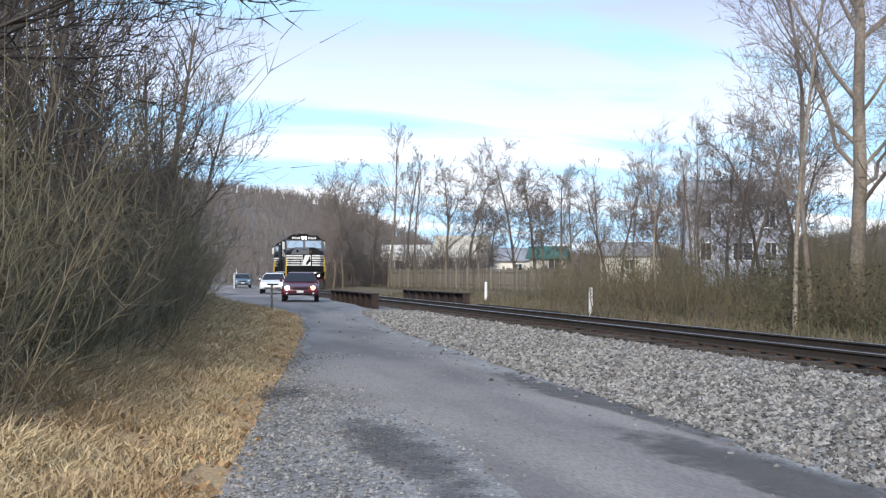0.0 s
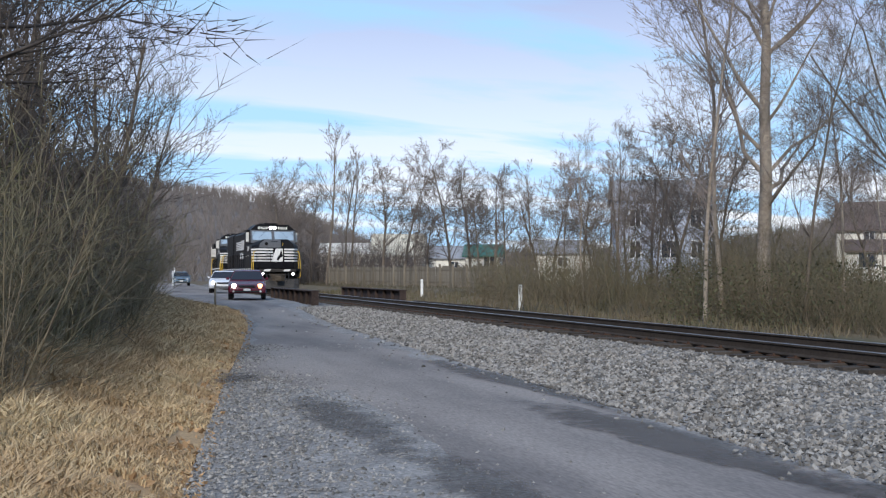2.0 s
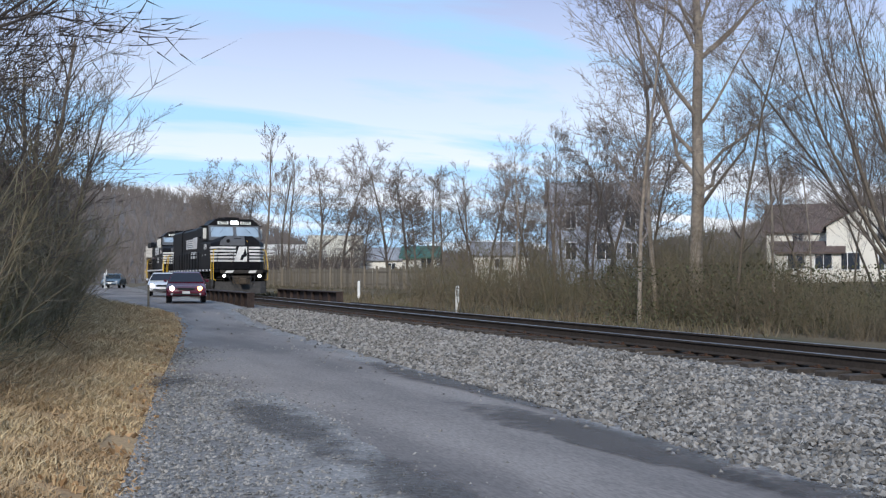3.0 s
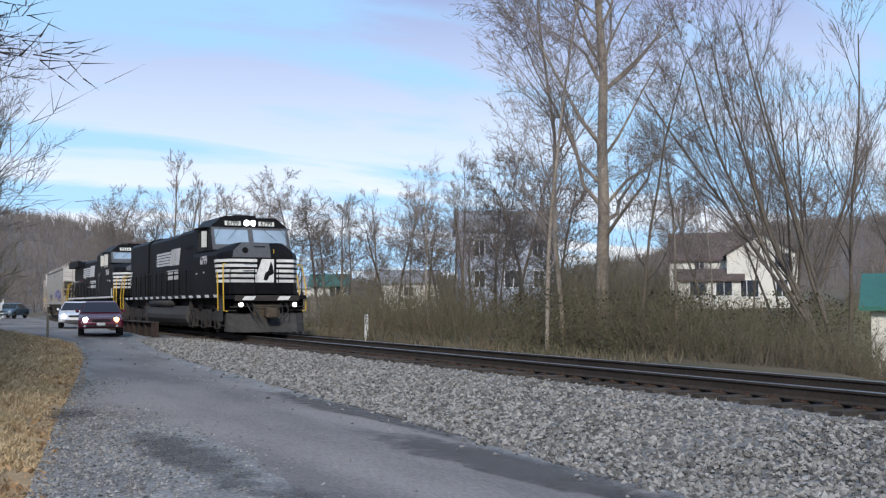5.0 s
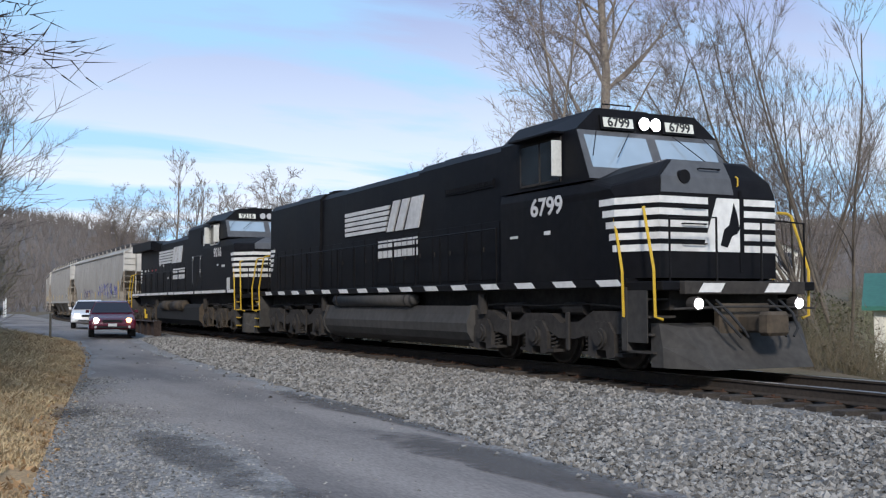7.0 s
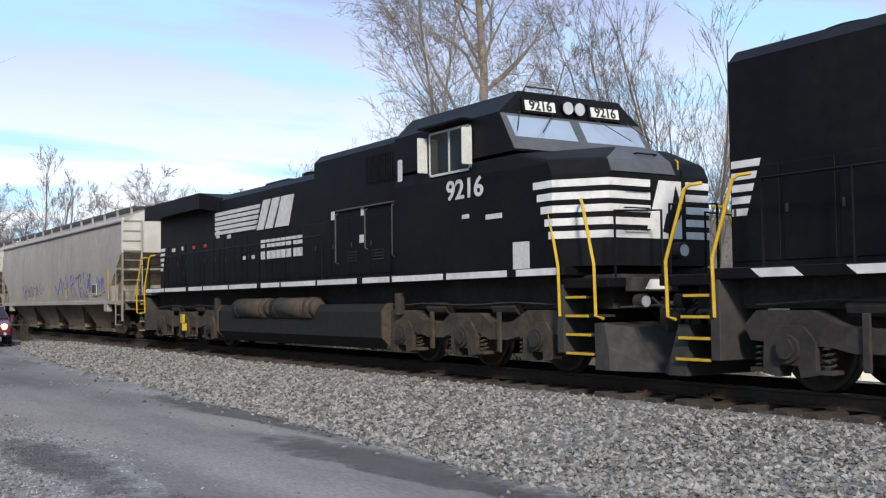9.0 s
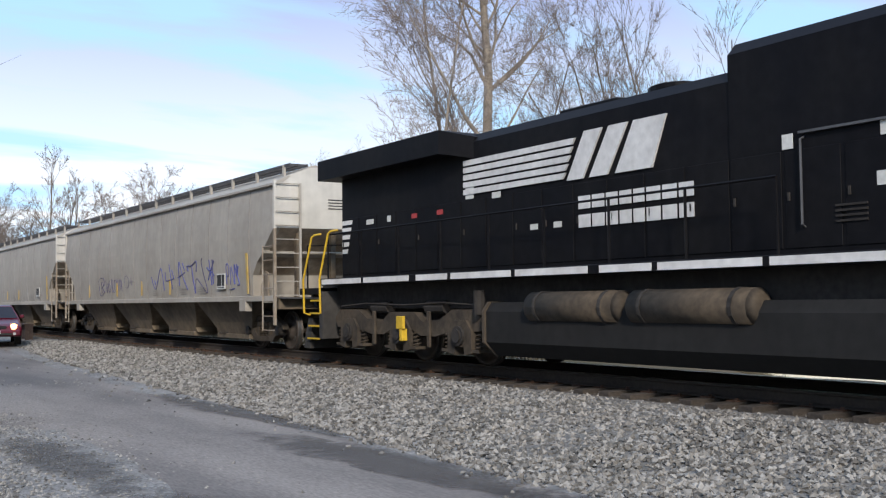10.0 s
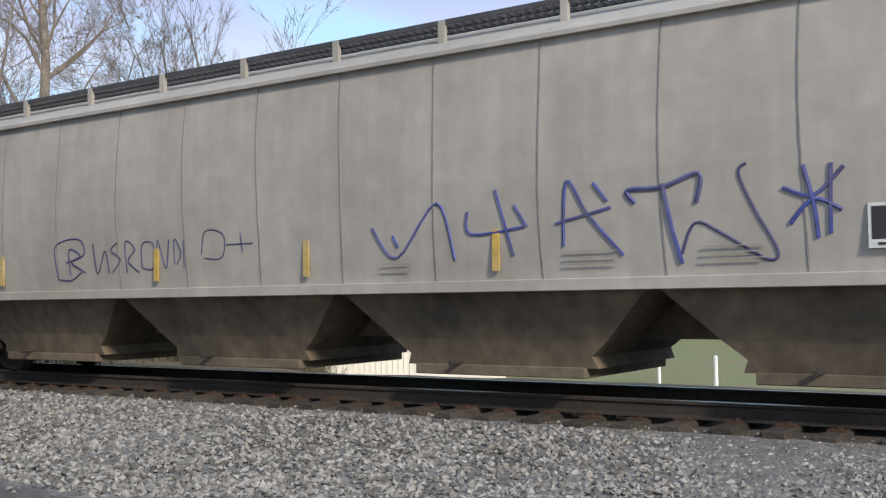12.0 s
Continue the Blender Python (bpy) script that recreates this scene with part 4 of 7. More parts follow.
def build_grass():
    rs = np.random.RandomState(2)
    n = 85000
    y = 5.5 + 42 * rs.rand(n) ** 1.8
    left = np.array([lerp_table(ROAD_LEFT, v) for v in y])
    back = np.interp(y, [5, 14, 24, 37, 50], [3.0, 2.4, 2.6, 3.4, 3.0])
    x = left - 0.04 - back * rs.rand(n) ** 1.1 + rs.normal(0, 0.10, n)
    depth = np.clip((left - x) / back, 0, 1)
    clump = np.array([noise.noise(Vector((a * 1.7, b * 1.1, 3))) for a, b in zip(x, y)])
    keep = (clump > -0.30 - 0.3 * depth)
    x, y, depth, clump = x[keep], y[keep], depth[keep], clump[keep]
    n = len(x)
    z = np.array([ground_z(a, b) for a, b in zip(x, y)])
    h = (0.05 + 0.36 * depth ** 1.3) * rs.uniform(0.5, 1.4, n) * (1 + 0.6 * clump)
    h = np.maximum(0.04, h)
    w = rs.uniform(0.003, 0.008, n) * (1 + y / 30)
    a = rs.rand(n) * 2 * np.pi
    lean = rs.uniform(0.3, 1.6, n) * h
    la = rs.rand(n) * 2 * np.pi
    dx, dy = np.cos(a) * w, np.sin(a) * w
    lx, ly = np.cos(la) * lean, np.sin(la) * lean
    v = np.stack([
        np.stack([x - dx, y - dy, z - 0.02], 1), np.stack([x + dx, y + dy, z - 0.02], 1),
        np.stack([x + dx * 0.8 + lx * 0.35, y + dy * 0.8 + ly * 0.35, z + h * 0.62], 1), np.stack([x - dx * 0.8 + lx * 0.35, y - dy * 0.8 + ly * 0.35, z + h * 0.62], 1),
        np.stack([x + lx, y + ly, z + h * 0.9], 1)], 1).reshape(-1, 3)
    k = 5 * np.arange(n)
    quads = np.stack([k, k + 1, k + 2, k + 3], 1).tolist()
    tris = np.stack([k + 3, k + 2, k + 4], 1).tolist()
    tagged(new("dry_grass", mesh_from("dry_grass", v.tolist(), quads + tris, M_GRASS)), "straw-coloured dry winter grass beside the lane", "grass", kind="stuff")
    leaves("leaf_litter", "brown fallen leaves on the verge", 7, 2600,
           lambda rng: (lambda yy: (lambda xx: (xx, yy, ground_z(xx, yy) + 0.03))(lerp_table(ROAD_LEFT, yy) + 0.15 - 2.4 * rng.random() ** 1.4))(5.5 + 36 * rng.random() ** 1.8), 0.085, M_LEAF)
    # a strip of grass beyond the track
    rng = random.Random(17)
    n = 4000
    verts, faces = [], []
    for i in range(n):
        yy = rng.uniform(20, 75)
        xx = track_x(yy) + 3.4 + rng.random() ** 1.3 * 4
        zz = ground_z(xx, yy)
        hh, aa = rng.uniform(0.1, 0.4), rng.uniform(0, 6.28)
        ww = 0.012 + yy * 0.0004
        c, s = math.cos(aa) * ww, math.sin(aa) * ww
        verts += [(xx - c, yy - s, zz - 0.02), (xx + c, yy + s, zz - 0.02), (xx + rng.gauss(0, 0.12), yy + rng.gauss(0, 0.12), zz + hh)]
        faces.append((3 * i, 3 * i + 1, 3 * i + 2))
    tagged(new("trackside_grass", mesh_from("trackside_grass", verts, faces, M_BRUSH)), "thin brown weeds along the far side of the track", "grass", kind="stuff")


HILL = ((-180, 2.5), (-60, 4.0), (-20, 5.6), (0, 5.4), (4, 5.0), (9, 4.0), (12, 2.5), (15, 1.1), (20, 0.9), (27, 1.1), (33, 1.6), (38, 2.6), (42, 3.6), (46, 4.1), (54, 4.2), (62, 4.0), (80, 4.0), (180, 2.5))


def build_hills():
    verts, faces = [], []
    radii = (190, 225, 260, 300, 345, 390, 430, 470, 620)
    share = (-0.02, 0.05, 0.2, 0.4, 0.62, 0.82, 0.96, 1.0, 0.8)
    n = 300

    def hill_z(az, k):
        ridge = 430 * math.tan(radians(lerp_table(HILL, az)))
        bump = 1 + 0.10 * noise.noise(Vector((math.sin(radians(az)) * 9, math.cos(radians(az)) * 9, k * 0.4)))
        return ridge * k * bump
    for i in range(n):
        az = -180 + 360 * i / n
        for r, k in zip(radii, share):
            verts.append((*polar(az, r), hill_z(az, k) - 0.6 * (k < 0)))
    w = len(radii)
    for i in range(n):
        for j in range(w - 1):
            faces.append((i * w + j, ((i + 1) % n) * w + j, ((i + 1) % n) * w + j + 1, i * w + j + 1))
    tagged(new("hillside", mesh_from("hillside", verts, faces, M_HILL, True)), "low wooded hills round the valley", "hill", kind="structure")
    # bare woods on the slopes: thin trunks with forked crowns
    rng = random.Random(33)
    tv, tf = [], []
    for i in range(11000):
        az = rng.uniform(-14, 84)
        k = rng.random() ** 0.8
        j = min(w - 3, int(k * (w - 2)))
        f = rng.random()
        r = radii[j] + (radii[j + 1] - radii[j]) * f
        z = hill_z(az, share[j] + (share[j + 1] - share[j]) * f) - 0.5
        x, y = polar(az, r)
        side = Vector((math.cos(radians(az)), -math.sin(radians(az)), 0))
        h = rng.uniform(4, 7.5)
        base = Vector((x, y, z))
        for s in range(7):
            tip = base + side * rng.uniform(-2.2, 2.2) + Vector((0, 0, h * rng.uniform(0.75, 1.1)))
            root = base + Vector((0, 0, h * rng.uniform(0, 0.45)))
            b = len(tv)
            tv += [tuple(root - side * 0.09), tuple(root + side * 0.09), tuple(tip)]
            tf.append((b, b + 1, b + 2))
    tagged(new("far_woods", mesh_from("far_woods", tv, tf, M_FAR_TREE)), "grey-brown bare woods covering the hills", "woods", kind="stuff")


build_hills()
build_trees()
build_brush()
build_grass()


# ---------------------------------------------------------------- houses, sheds and fence
def house(name, label, x, y, turn, w, d, eave, ridge, wall, roof, windows, base_z=None, foundation=0.0, ridge_along="x", siding=0.0):
    """A gabled house, w across its front (local x), d deep; its front looks along local -y."""
    z = ground_z(x, y) if base_z is None else base_z
    h = thing(name, label, "house", at=(x, y, z))
    h.rotation_euler = (0, 0, radians(turn))
    if foundation:
        part("foundation", box(bmesh.new(), -w / 2 + 0.05, w / 2 - 0.05, -d / 2 + 0.05, d / 2 - 0.05, -1.5, foundation), M_BRICK_BASE, h, "tan block foundation")
    bm = bmesh.new()
    f = foundation
    if ridge_along == "x":
        along_x(bm, [(-d / 2, f), (d / 2, f), (d / 2, eave), (0, ridge), (-d / 2, eave)], -w / 2, w / 2)
    else:
        along_y(bm, [(-w / 2, f), (w / 2, f), (w / 2, eave), (0, ridge), (-w / 2, eave)], -d / 2, d / 2)
    if not foundation:
        box(bm, -w / 2 + 0.03, w / 2 - 0.03, -d / 2 + 0.03, d / 2 - 0.03, -1.5, 0.01)
    body = part("wall", bm, wall, h)
    o = 0.35
    slope = (ridge - eave) / ((d if ridge_along == "x" else w) / 2)
    for s in (-1, 1):
        bm = bmesh.new()
        half = (d if ridge_along == "x" else w) / 2
        pts = [(0, ridge + 0.03), (s * (half + o), eave - o * slope + 0.03), (s * (half + o), eave - o * slope + 0.17), (0, ridge + 0.17)]
        if ridge_along == "x":
            along_x(bm, pts, -w / 2 - o, w / 2 + o)
        else:
            along_y(bm, pts, -d / 2 - o, d / 2 + o)
        part("roof", bm, roof, h)
    if siding:
        k = 0
        zz = f + siding
        while zz < eave - 0.05 and k < 40:
            part("siding_lap", box(bmesh.new(), -w / 2, w / 2, -d / 2 - 0.02, -d / 2 - 0.003, zz - 0.012, zz), wall, body)
            zz += siding
            k += 1
    for side, u, v, ww, hh in windows:
        win = bmesh.new()
        if side == "front":
            frame_box, pane_box = (u - ww / 2 - 0.1, u + ww / 2 + 0.1, -d / 2 - 0.07, -d / 2 + 0.05), (u - ww / 2, u + ww / 2, -d / 2 - 0.085, -d / 2)
            bar = (u - 0.03, u + 0.03, -d / 2 - 0.1, -d / 2 - 0.05)
        else:
            s = -1 if side == "west" else 1
            frame_box, pane_box = (s * w / 2 - 0.06, s * w / 2 + 0.06, u - ww / 2 - 0.1, u + ww / 2 + 0.1), (s * w / 2 - 0.075, s * w / 2 + 0.075, u - ww / 2, u + ww / 2)
            bar = (s * w / 2 - 0.09, s * w / 2 + 0.09, u - 0.03, u + 0.03)
        box(win, *frame_box, v - hh / 2 - 0.1, v + hh / 2 + 0.1)
        wob = part("window", win, M_TRIM, h, "white-framed window")
        part("pane", box(bmesh.new(), *pane_box, v - hh / 2, v + hh / 2), M_WINDOW, wob)
        part("glazing_bar", box(bmesh.new(), *bar, v - hh / 2, v + hh / 2), M_TRIM, wob)
    return h


def build_houses():
    # blue-grey two-storey house among the trees
    x, y = polar(29.6, 104)
    house("blue_house", "two-storey blue-grey house with a grey roof behind bare trees", x, y, -24, 8.8, 8.0, 7.6, 9.6, M_SIDING_BLUE, M_ROOF_GREY,
          [("front", -2.6, 5.9, 0.9, 1.5), ("front", 0.4, 5.9, 0.9, 1.5), ("front", 2.9, 5.9, 0.9, 1.5), ("front", -2.6, 3.0, 0.9, 1.5), ("front", 0.6, 3.0, 1.6, 1.5), ("front", 3.0, 3.0, 0.9, 1.5),
           ("west", -1.8, 5.9, 0.9, 1.5), ("west", 1.6, 3.0, 0.9, 1.5)], base_z=0.9, siding=0.28)
    # white house: gabled wing facing the track, a long wing with a brown roof behind it
    x, y = polar(43.1, 100)
    house("white_house", "white two-storey gabled house with a brown shingle roof", x, y, -43, 5.9, 9.0, 5.9, 7.6, M_SIDING_WHITE, M_SHINGLE,
          [("front", -1.3, 2.9, 1.9, 1.4), ("front", 1.6, 2.9, 0.9, 1.4), ("front", 1.7, 5.3, 1.2, 1.2)], base_z=-0.1, foundation=1.2, ridge_along="y", siding=0.26)
    x, y = polar(40.4, 103)
    house("white_house_wing", "white house wing with a brown shingle roof", x, y, -43, 6.6, 6.5, 5.7, 8.1, M_SIDING_WHITE, M_SHINGLE,
          [("front", -0.6, 4.9, 0.8, 1.0), ("front", 2.2, 4.9, 0.9, 1.2)], base_z=-0.1, foundation=1.2, siding=0.26)
    x, y = polar(40.5, 96.5)
    house("sun_porch", "single-storey white porch with a lean-to brown roof", x, y, -43, 5.2, 3.0, 3.7, 4.5, M_SIDING_WHITE, M_SHINGLE,
          [("front", -1.0, 2.9, 1.3, 1.2), ("front", 1.2, 2.9, 1.3, 1.2)], base_z=-0.1, foundation=1.1, siding=0.26)
    # low pale buildings beyond the fence
    for az, dist, w, eave, ridge, wall, roof, name, label, rows in (
            (13.6, 150, 10.5, 3.6, 5.0, M_SIDING_WHITE, M_SIDING_WHITE, "white_trailer", "long low white mobile home", [("front", -3, 2.4, 1.0, 1.0), ("front", 2.5, 2.4, 1.0, 1.0)]),
            (15.7, 142, 6.6, 3.4, 6.0, M_SIDING_CREAM, M_SIDING_CREAM, "cream_cottage", "cream cottage with a pale roof", [("front", -1.5, 2.4, 1.0, 1.1), ("front", 1.5, 2.4, 1.0, 1.1)]),
            (18.0, 150, 9.0, 3.0, 4.6, M_SIDING_WHITE, M_ROOF_GREY, "white_cottage", "low white cottage beyond the fence", [("front", -2, 2.0, 1.0, 1.0), ("front", 2, 2.0, 1.0, 1.0)]),
            (20.3, 120, 3.8, 2.8, 4.0, M_SIDING_WHITE, M_ROOF_GREEN, "white_garage", "small white garage with a green roof", [("front", 0.8, 1.9, 1.2, 1.6)]),
            (24.6, 125, 6.5, 3.2, 4.6, M_SIDING_WHITE, M_ROOF_GREY, "pale_shed", "pale shed half hidden by brush", [("front", 0, 2.2, 1.0, 1.0)])):
        x, y = polar(az, dist)
        house(name, label, x, y, -az - 4, w, 6.0, eave, ridge, wall, roof, rows, base_z=0.8)
    # shed on the lawn with a green metal roof
    x, y = polar(53.4, 40)
    house("green_roofed_shed", "white ribbed metal shed with a green roof on the lawn", x, y, -50, 7.0, 5.0, 2.9, 3.9, M_SIDING_WHITE, M_ROOF_GREEN,
          [("front", 0.9, 1.75, 0.8, 0.7)], base_z=-1.45)
    s = bpy.data.objects["green_roofed_shed"]
    for i in range(36):
        xx = -3.45 + 6.9 * i / 35
        if not 0.3 < xx < 1.5:
            part("siding_rib", box(bmesh.new(), xx - 0.02, xx + 0.02, -2.535, -2.503, 0, 2.85), M_SIDING_WHITE, s)


def build_fence():
    a, b = polar(12.0, 114), polar(21.5, 80)
    length = math.hypot(b[0] - a[0], b[1] - a[1])
    turn = math.atan2(b[1] - a[1], b[0] - a[0])
    z = 0.55
    fence = thing("board_fence", "long weathered wooden board fence below the houses", "fence", at=(*a, z))
    fence.rotation_euler = (0, 0, turn)
    board = finish(box(bmesh.new(), -0.085, 0.085, -0.012, 0.012, -0.3, 1.75), "board", M_FENCE)
    low = finish(box(bmesh.new(), -0.085, 0.085, -0.012, 0.012, -0.3, 1.62), "board", M_FENCE)
    posts = finish(box(bmesh.new(), -0.07, 0.07, -0.07, 0.07, -0.5, 1.9), "post", M_FENCE)
    n = int(length / 0.185)
    rng = random.Random(3)
    for i in range(n):
        ob = new("board", board if rng.random() < 0.6 else low)
        ob.parent = fence
        ob.matrix_local = pose(i * 0.185, rng.uniform(-0.01, 0.01), rng.uniform(-0.05, 0.05), 0, rng.uniform(-1, 1), 0)
    for i in range(int(length / 2.4) + 1):
        ob = new("post", posts)
        ob.parent = fence
        ob.matrix_local = pose(i * 2.4, -0.09, 0)
    for zz in (0.35, 1.35):
        part("fence_rail", box(bmesh.new(), 0, length, -0.05, -0.014, zz, zz + 0.09), M_FENCE, fence)


build_houses()
build_fence()


# ---------------------------------------------------------------- the train
# In a vehicle's own space x runs across (the road side is -x), y backwards, z up from the rail head.
WHEELS = []


def wheelset(parent, y, r, name="wheelset"):
    """Axle with two flanged wheels; it turns about its own middle."""
    bm = bmesh.new()
    rod(bm, (-1.0, 0, 0), (1.0, 0, 0), 0.085, 8)
    ax = part(name, bm, M_WHEEL, parent)
    ax.location = (0, y, r)
    for s in (-1, 1):
        bm = bmesh.new()
        n = 28
        prof = [(0.68, r + 0.025), (0.71, r + 0.025), (0.715, r), (0.81, r - 0.006), (0.815, r - 0.07), (0.775, r - 0.09), (0.775, 0.2), (0.83, 0.17), (0.83, 0.0), (0.69, 0.0), (0.69, 0.2), (0.70, r - 0.09)]
        rings = [[(s * x, rr * math.cos(2 * math.pi * i / n), rr * math.sin(2 * math.pi * i / n)) for i in range(n)] for x, rr in prof]
        loft(bm, rings, caps=False)
        w = part("wheel", bm, M_WHEEL, ax, smooth=True)
        n = 28
        bm = bmesh.new()
        loft(bm, [[(s * x, (r + 0.001) * math.cos(2 * math.pi * i / n), (r + 0.001) * math.sin(2 * math.pi * i / n)) for i in range(n)] for x in (0.722, 0.80)], caps=False)
        part("tread", bm, M_TREAD, ax, "bright worn tread", smooth=True)
        for k in range(3):
            a = 2 * math.pi * k / 3
            bm = bmesh.new()
            rod(bm, (s * 0.77, 0.3 * math.cos(a), 0.3 * math.sin(a)), (s * 0.80, 0.3 * math.cos(a), 0.3 * math.sin(a)), 0.045, 8)
            part("wheel_boss", bm, M_GRIME, ax)
    WHEELS.append((ax, r))
    return ax


def spring(bm, x, y, z0, z1, r=0.06, turns=5):
    pts = []
    for i in range(turns * 6 + 1):
        a = 2 * math.pi * i / 6
        pts.append((x + r * math.cos(a), y + r * math.sin(a), z0 + (z1 - z0) * i / (turns * 6)))
    return pipe(bm, pts, 0.014, 4)


def six_wheel_truck(parent, yc, mat, turned=False):
    """Three-axle truck: wheelsets, cast side frames with pedestals, journal boxes, springs, brake gear."""
    t = new("truck"); t.parent = parent; t.location = (0, yc, 0)
    tagged(t, "dusty cast six-wheel truck")
    axles = (-2.05, 0.0, 2.05)
    for y in axles:
        wheelset(t, y, 0.53)
    for s in (-1, 1):
        bm = bmesh.new()
        pts = [(-2.75, 0.80), (-2.55, 0.98), (-1.75, 0.98), (-1.35, 0.80), (-0.75, 0.76), (-0.45, 0.93), (0.45, 0.93), (0.75, 0.76), (1.35, 0.80), (1.75, 0.98), (2.55, 0.98), (2.75, 0.80),
               (2.65, 0.62), (1.5, 0.56), (1.2, 0.50), (0.7, 0.50), (0.4, 0.6), (-0.4, 0.6), (-0.7, 0.50), (-1.2, 0.50), (-1.5, 0.56), (-2.65, 0.62)]
        along_x(bm, pts, s * 1.08, s * 1.32)
        part("side_frame", bm, mat, t)
        for y in axles:
            bm = bmesh.new()
            along_x(bm, [(y - 0.36, 0.62), (y - 0.2, 0.80), (y + 0.2, 0.80), (y + 0.36, 0.62), (y + 0.38, 0.24), (y + 0.16, 0.20), (y + 0.13, 0.34), (y - 0.13, 0.34), (y - 0.16, 0.20), (y - 0.38, 0.24)], s * 1.14, s * 1.37)
            part("pedestal", bm, mat, t)
            bm = bmesh.new()
            rod(bm, (s * 1.10, y, 0.53), (s * 1.42, y, 0.53), 0.17, 14)
            rod(bm, (s * 1.42, y, 0.53), (s * 1.45, y, 0.53), 0.12, 14)
            part("journal_box", bm, M_GRIME, t)
            for dy in (-0.48, 0.48):
                seat = part("spring_seat", box(bmesh.new(), s * 1.14, s * 1.36, y + dy - 0.10, y + dy + 0.10, 0.25, 0.30), mat, t)
                part("spring", spring(bmesh.new(), s * 1.26, y + dy, 0.30, 0.58, 0.075, 4), mat, t)
        for y in (-1.02, 1.02):
            bm = bmesh.new()
            rod(bm, (s * 1.14, y - 0.32, 1.02), (s * 1.14, y + 0.32, 1.02), 0.12, 10)
            rod(bm, (s * 1.14, y + 0.32, 1.02), (s * 1.14, y + 0.5, 1.02), 0.03, 6)
            part("brake_cylinder", bm, M_GRIME, t)
            part("brake_hanger", box(bmesh.new(), s * 1.32, s * 1.365, y - 0.05, y + 0.05, 0.30, 0.95, 0.01), mat, t)
        bm = bmesh.new()
        pipe(bm, [(s * 1.26, -2.6, 1.05), (s * 1.26, -1.4, 1.10), (s * 1.26, 0, 1.06), (s * 1.26, 1.5, 1.10), (s * 1.26, 2.6, 1.04)], 0.018, 5)
        part("air_pipe", bm, M_GRIME, t)
    part("bolster", box(bmesh.new(), -0.9, 0.9, -2.4, 2.4, 0.7, 1.0), M_GRIME, t)
    part("transom", box(bmesh.new(), -0.55, 0.55, -2.6, 2.6, 0.30, 0.70, 0.04), M_GRIME, t)
    for y in axles:
        part("traction_motor", box(bmesh.new(), -0.60, 0.60, y + 0.10, y + 0.95, 0.20, 0.72, 0.06), M_GRIME, t)
    for y in (-1.05, 1.0):
        for s in (-1, 1):
            part("brake_shoe", box(bmesh.new(), s * 0.70, s * 0.86, y - 0.42, y - 0.30, 0.34, 0.72, 0.02), M_GRIME, t)
    return t


def stripe(parent, pts, x, label="", mat=None, name="stripe", thick=0.006):
    """A painted shape (y, z) on the side at x, on either side of the vehicle."""
    s = -1 if x < 0 else 1
    return part(name, along_x(bmesh.new(), pts, x, x + s * thick), mat or M_STRIPE, parent, label)


def bars(parent, x, y0, y1, z0, z1, rows, mat, name="lettering_bar", gaps=()):
    """Rows of plain bars in place of small lettering."""
    h = (z1 - z0) / (rows * 1.45)
    for r in range(rows):
        z = z1 - h * 1.45 * r - h
        cuts = [y0] + [y0 + (y1 - y0) * g for g in gaps] + [y1]
        for a, b in zip(cuts, cuts[1:]):
            stripe(parent, [(a + 0.02, z), (b - 0.02, z), (b - 0.02, z + h), (a + 0.02, z + h)], x, mat=mat, name=name)


def handrail_side(parent, s, x, y0, y1, z, posts, deck, mat):
    rail = part("handrail", pipe(bmesh.new(), [(s * x, y0, deck), (s * x, y0, z), (s * x, y1, z), (s * x, y1, deck)], 0.019, 6), mat, parent)
    for i in range(1, posts):
        y = y0 + (y1 - y0) * i / posts
        part("stanchion", rod(bmesh.new(), (s * x, y, deck), (s * x, y, z), 0.021, 6), mat, rail)


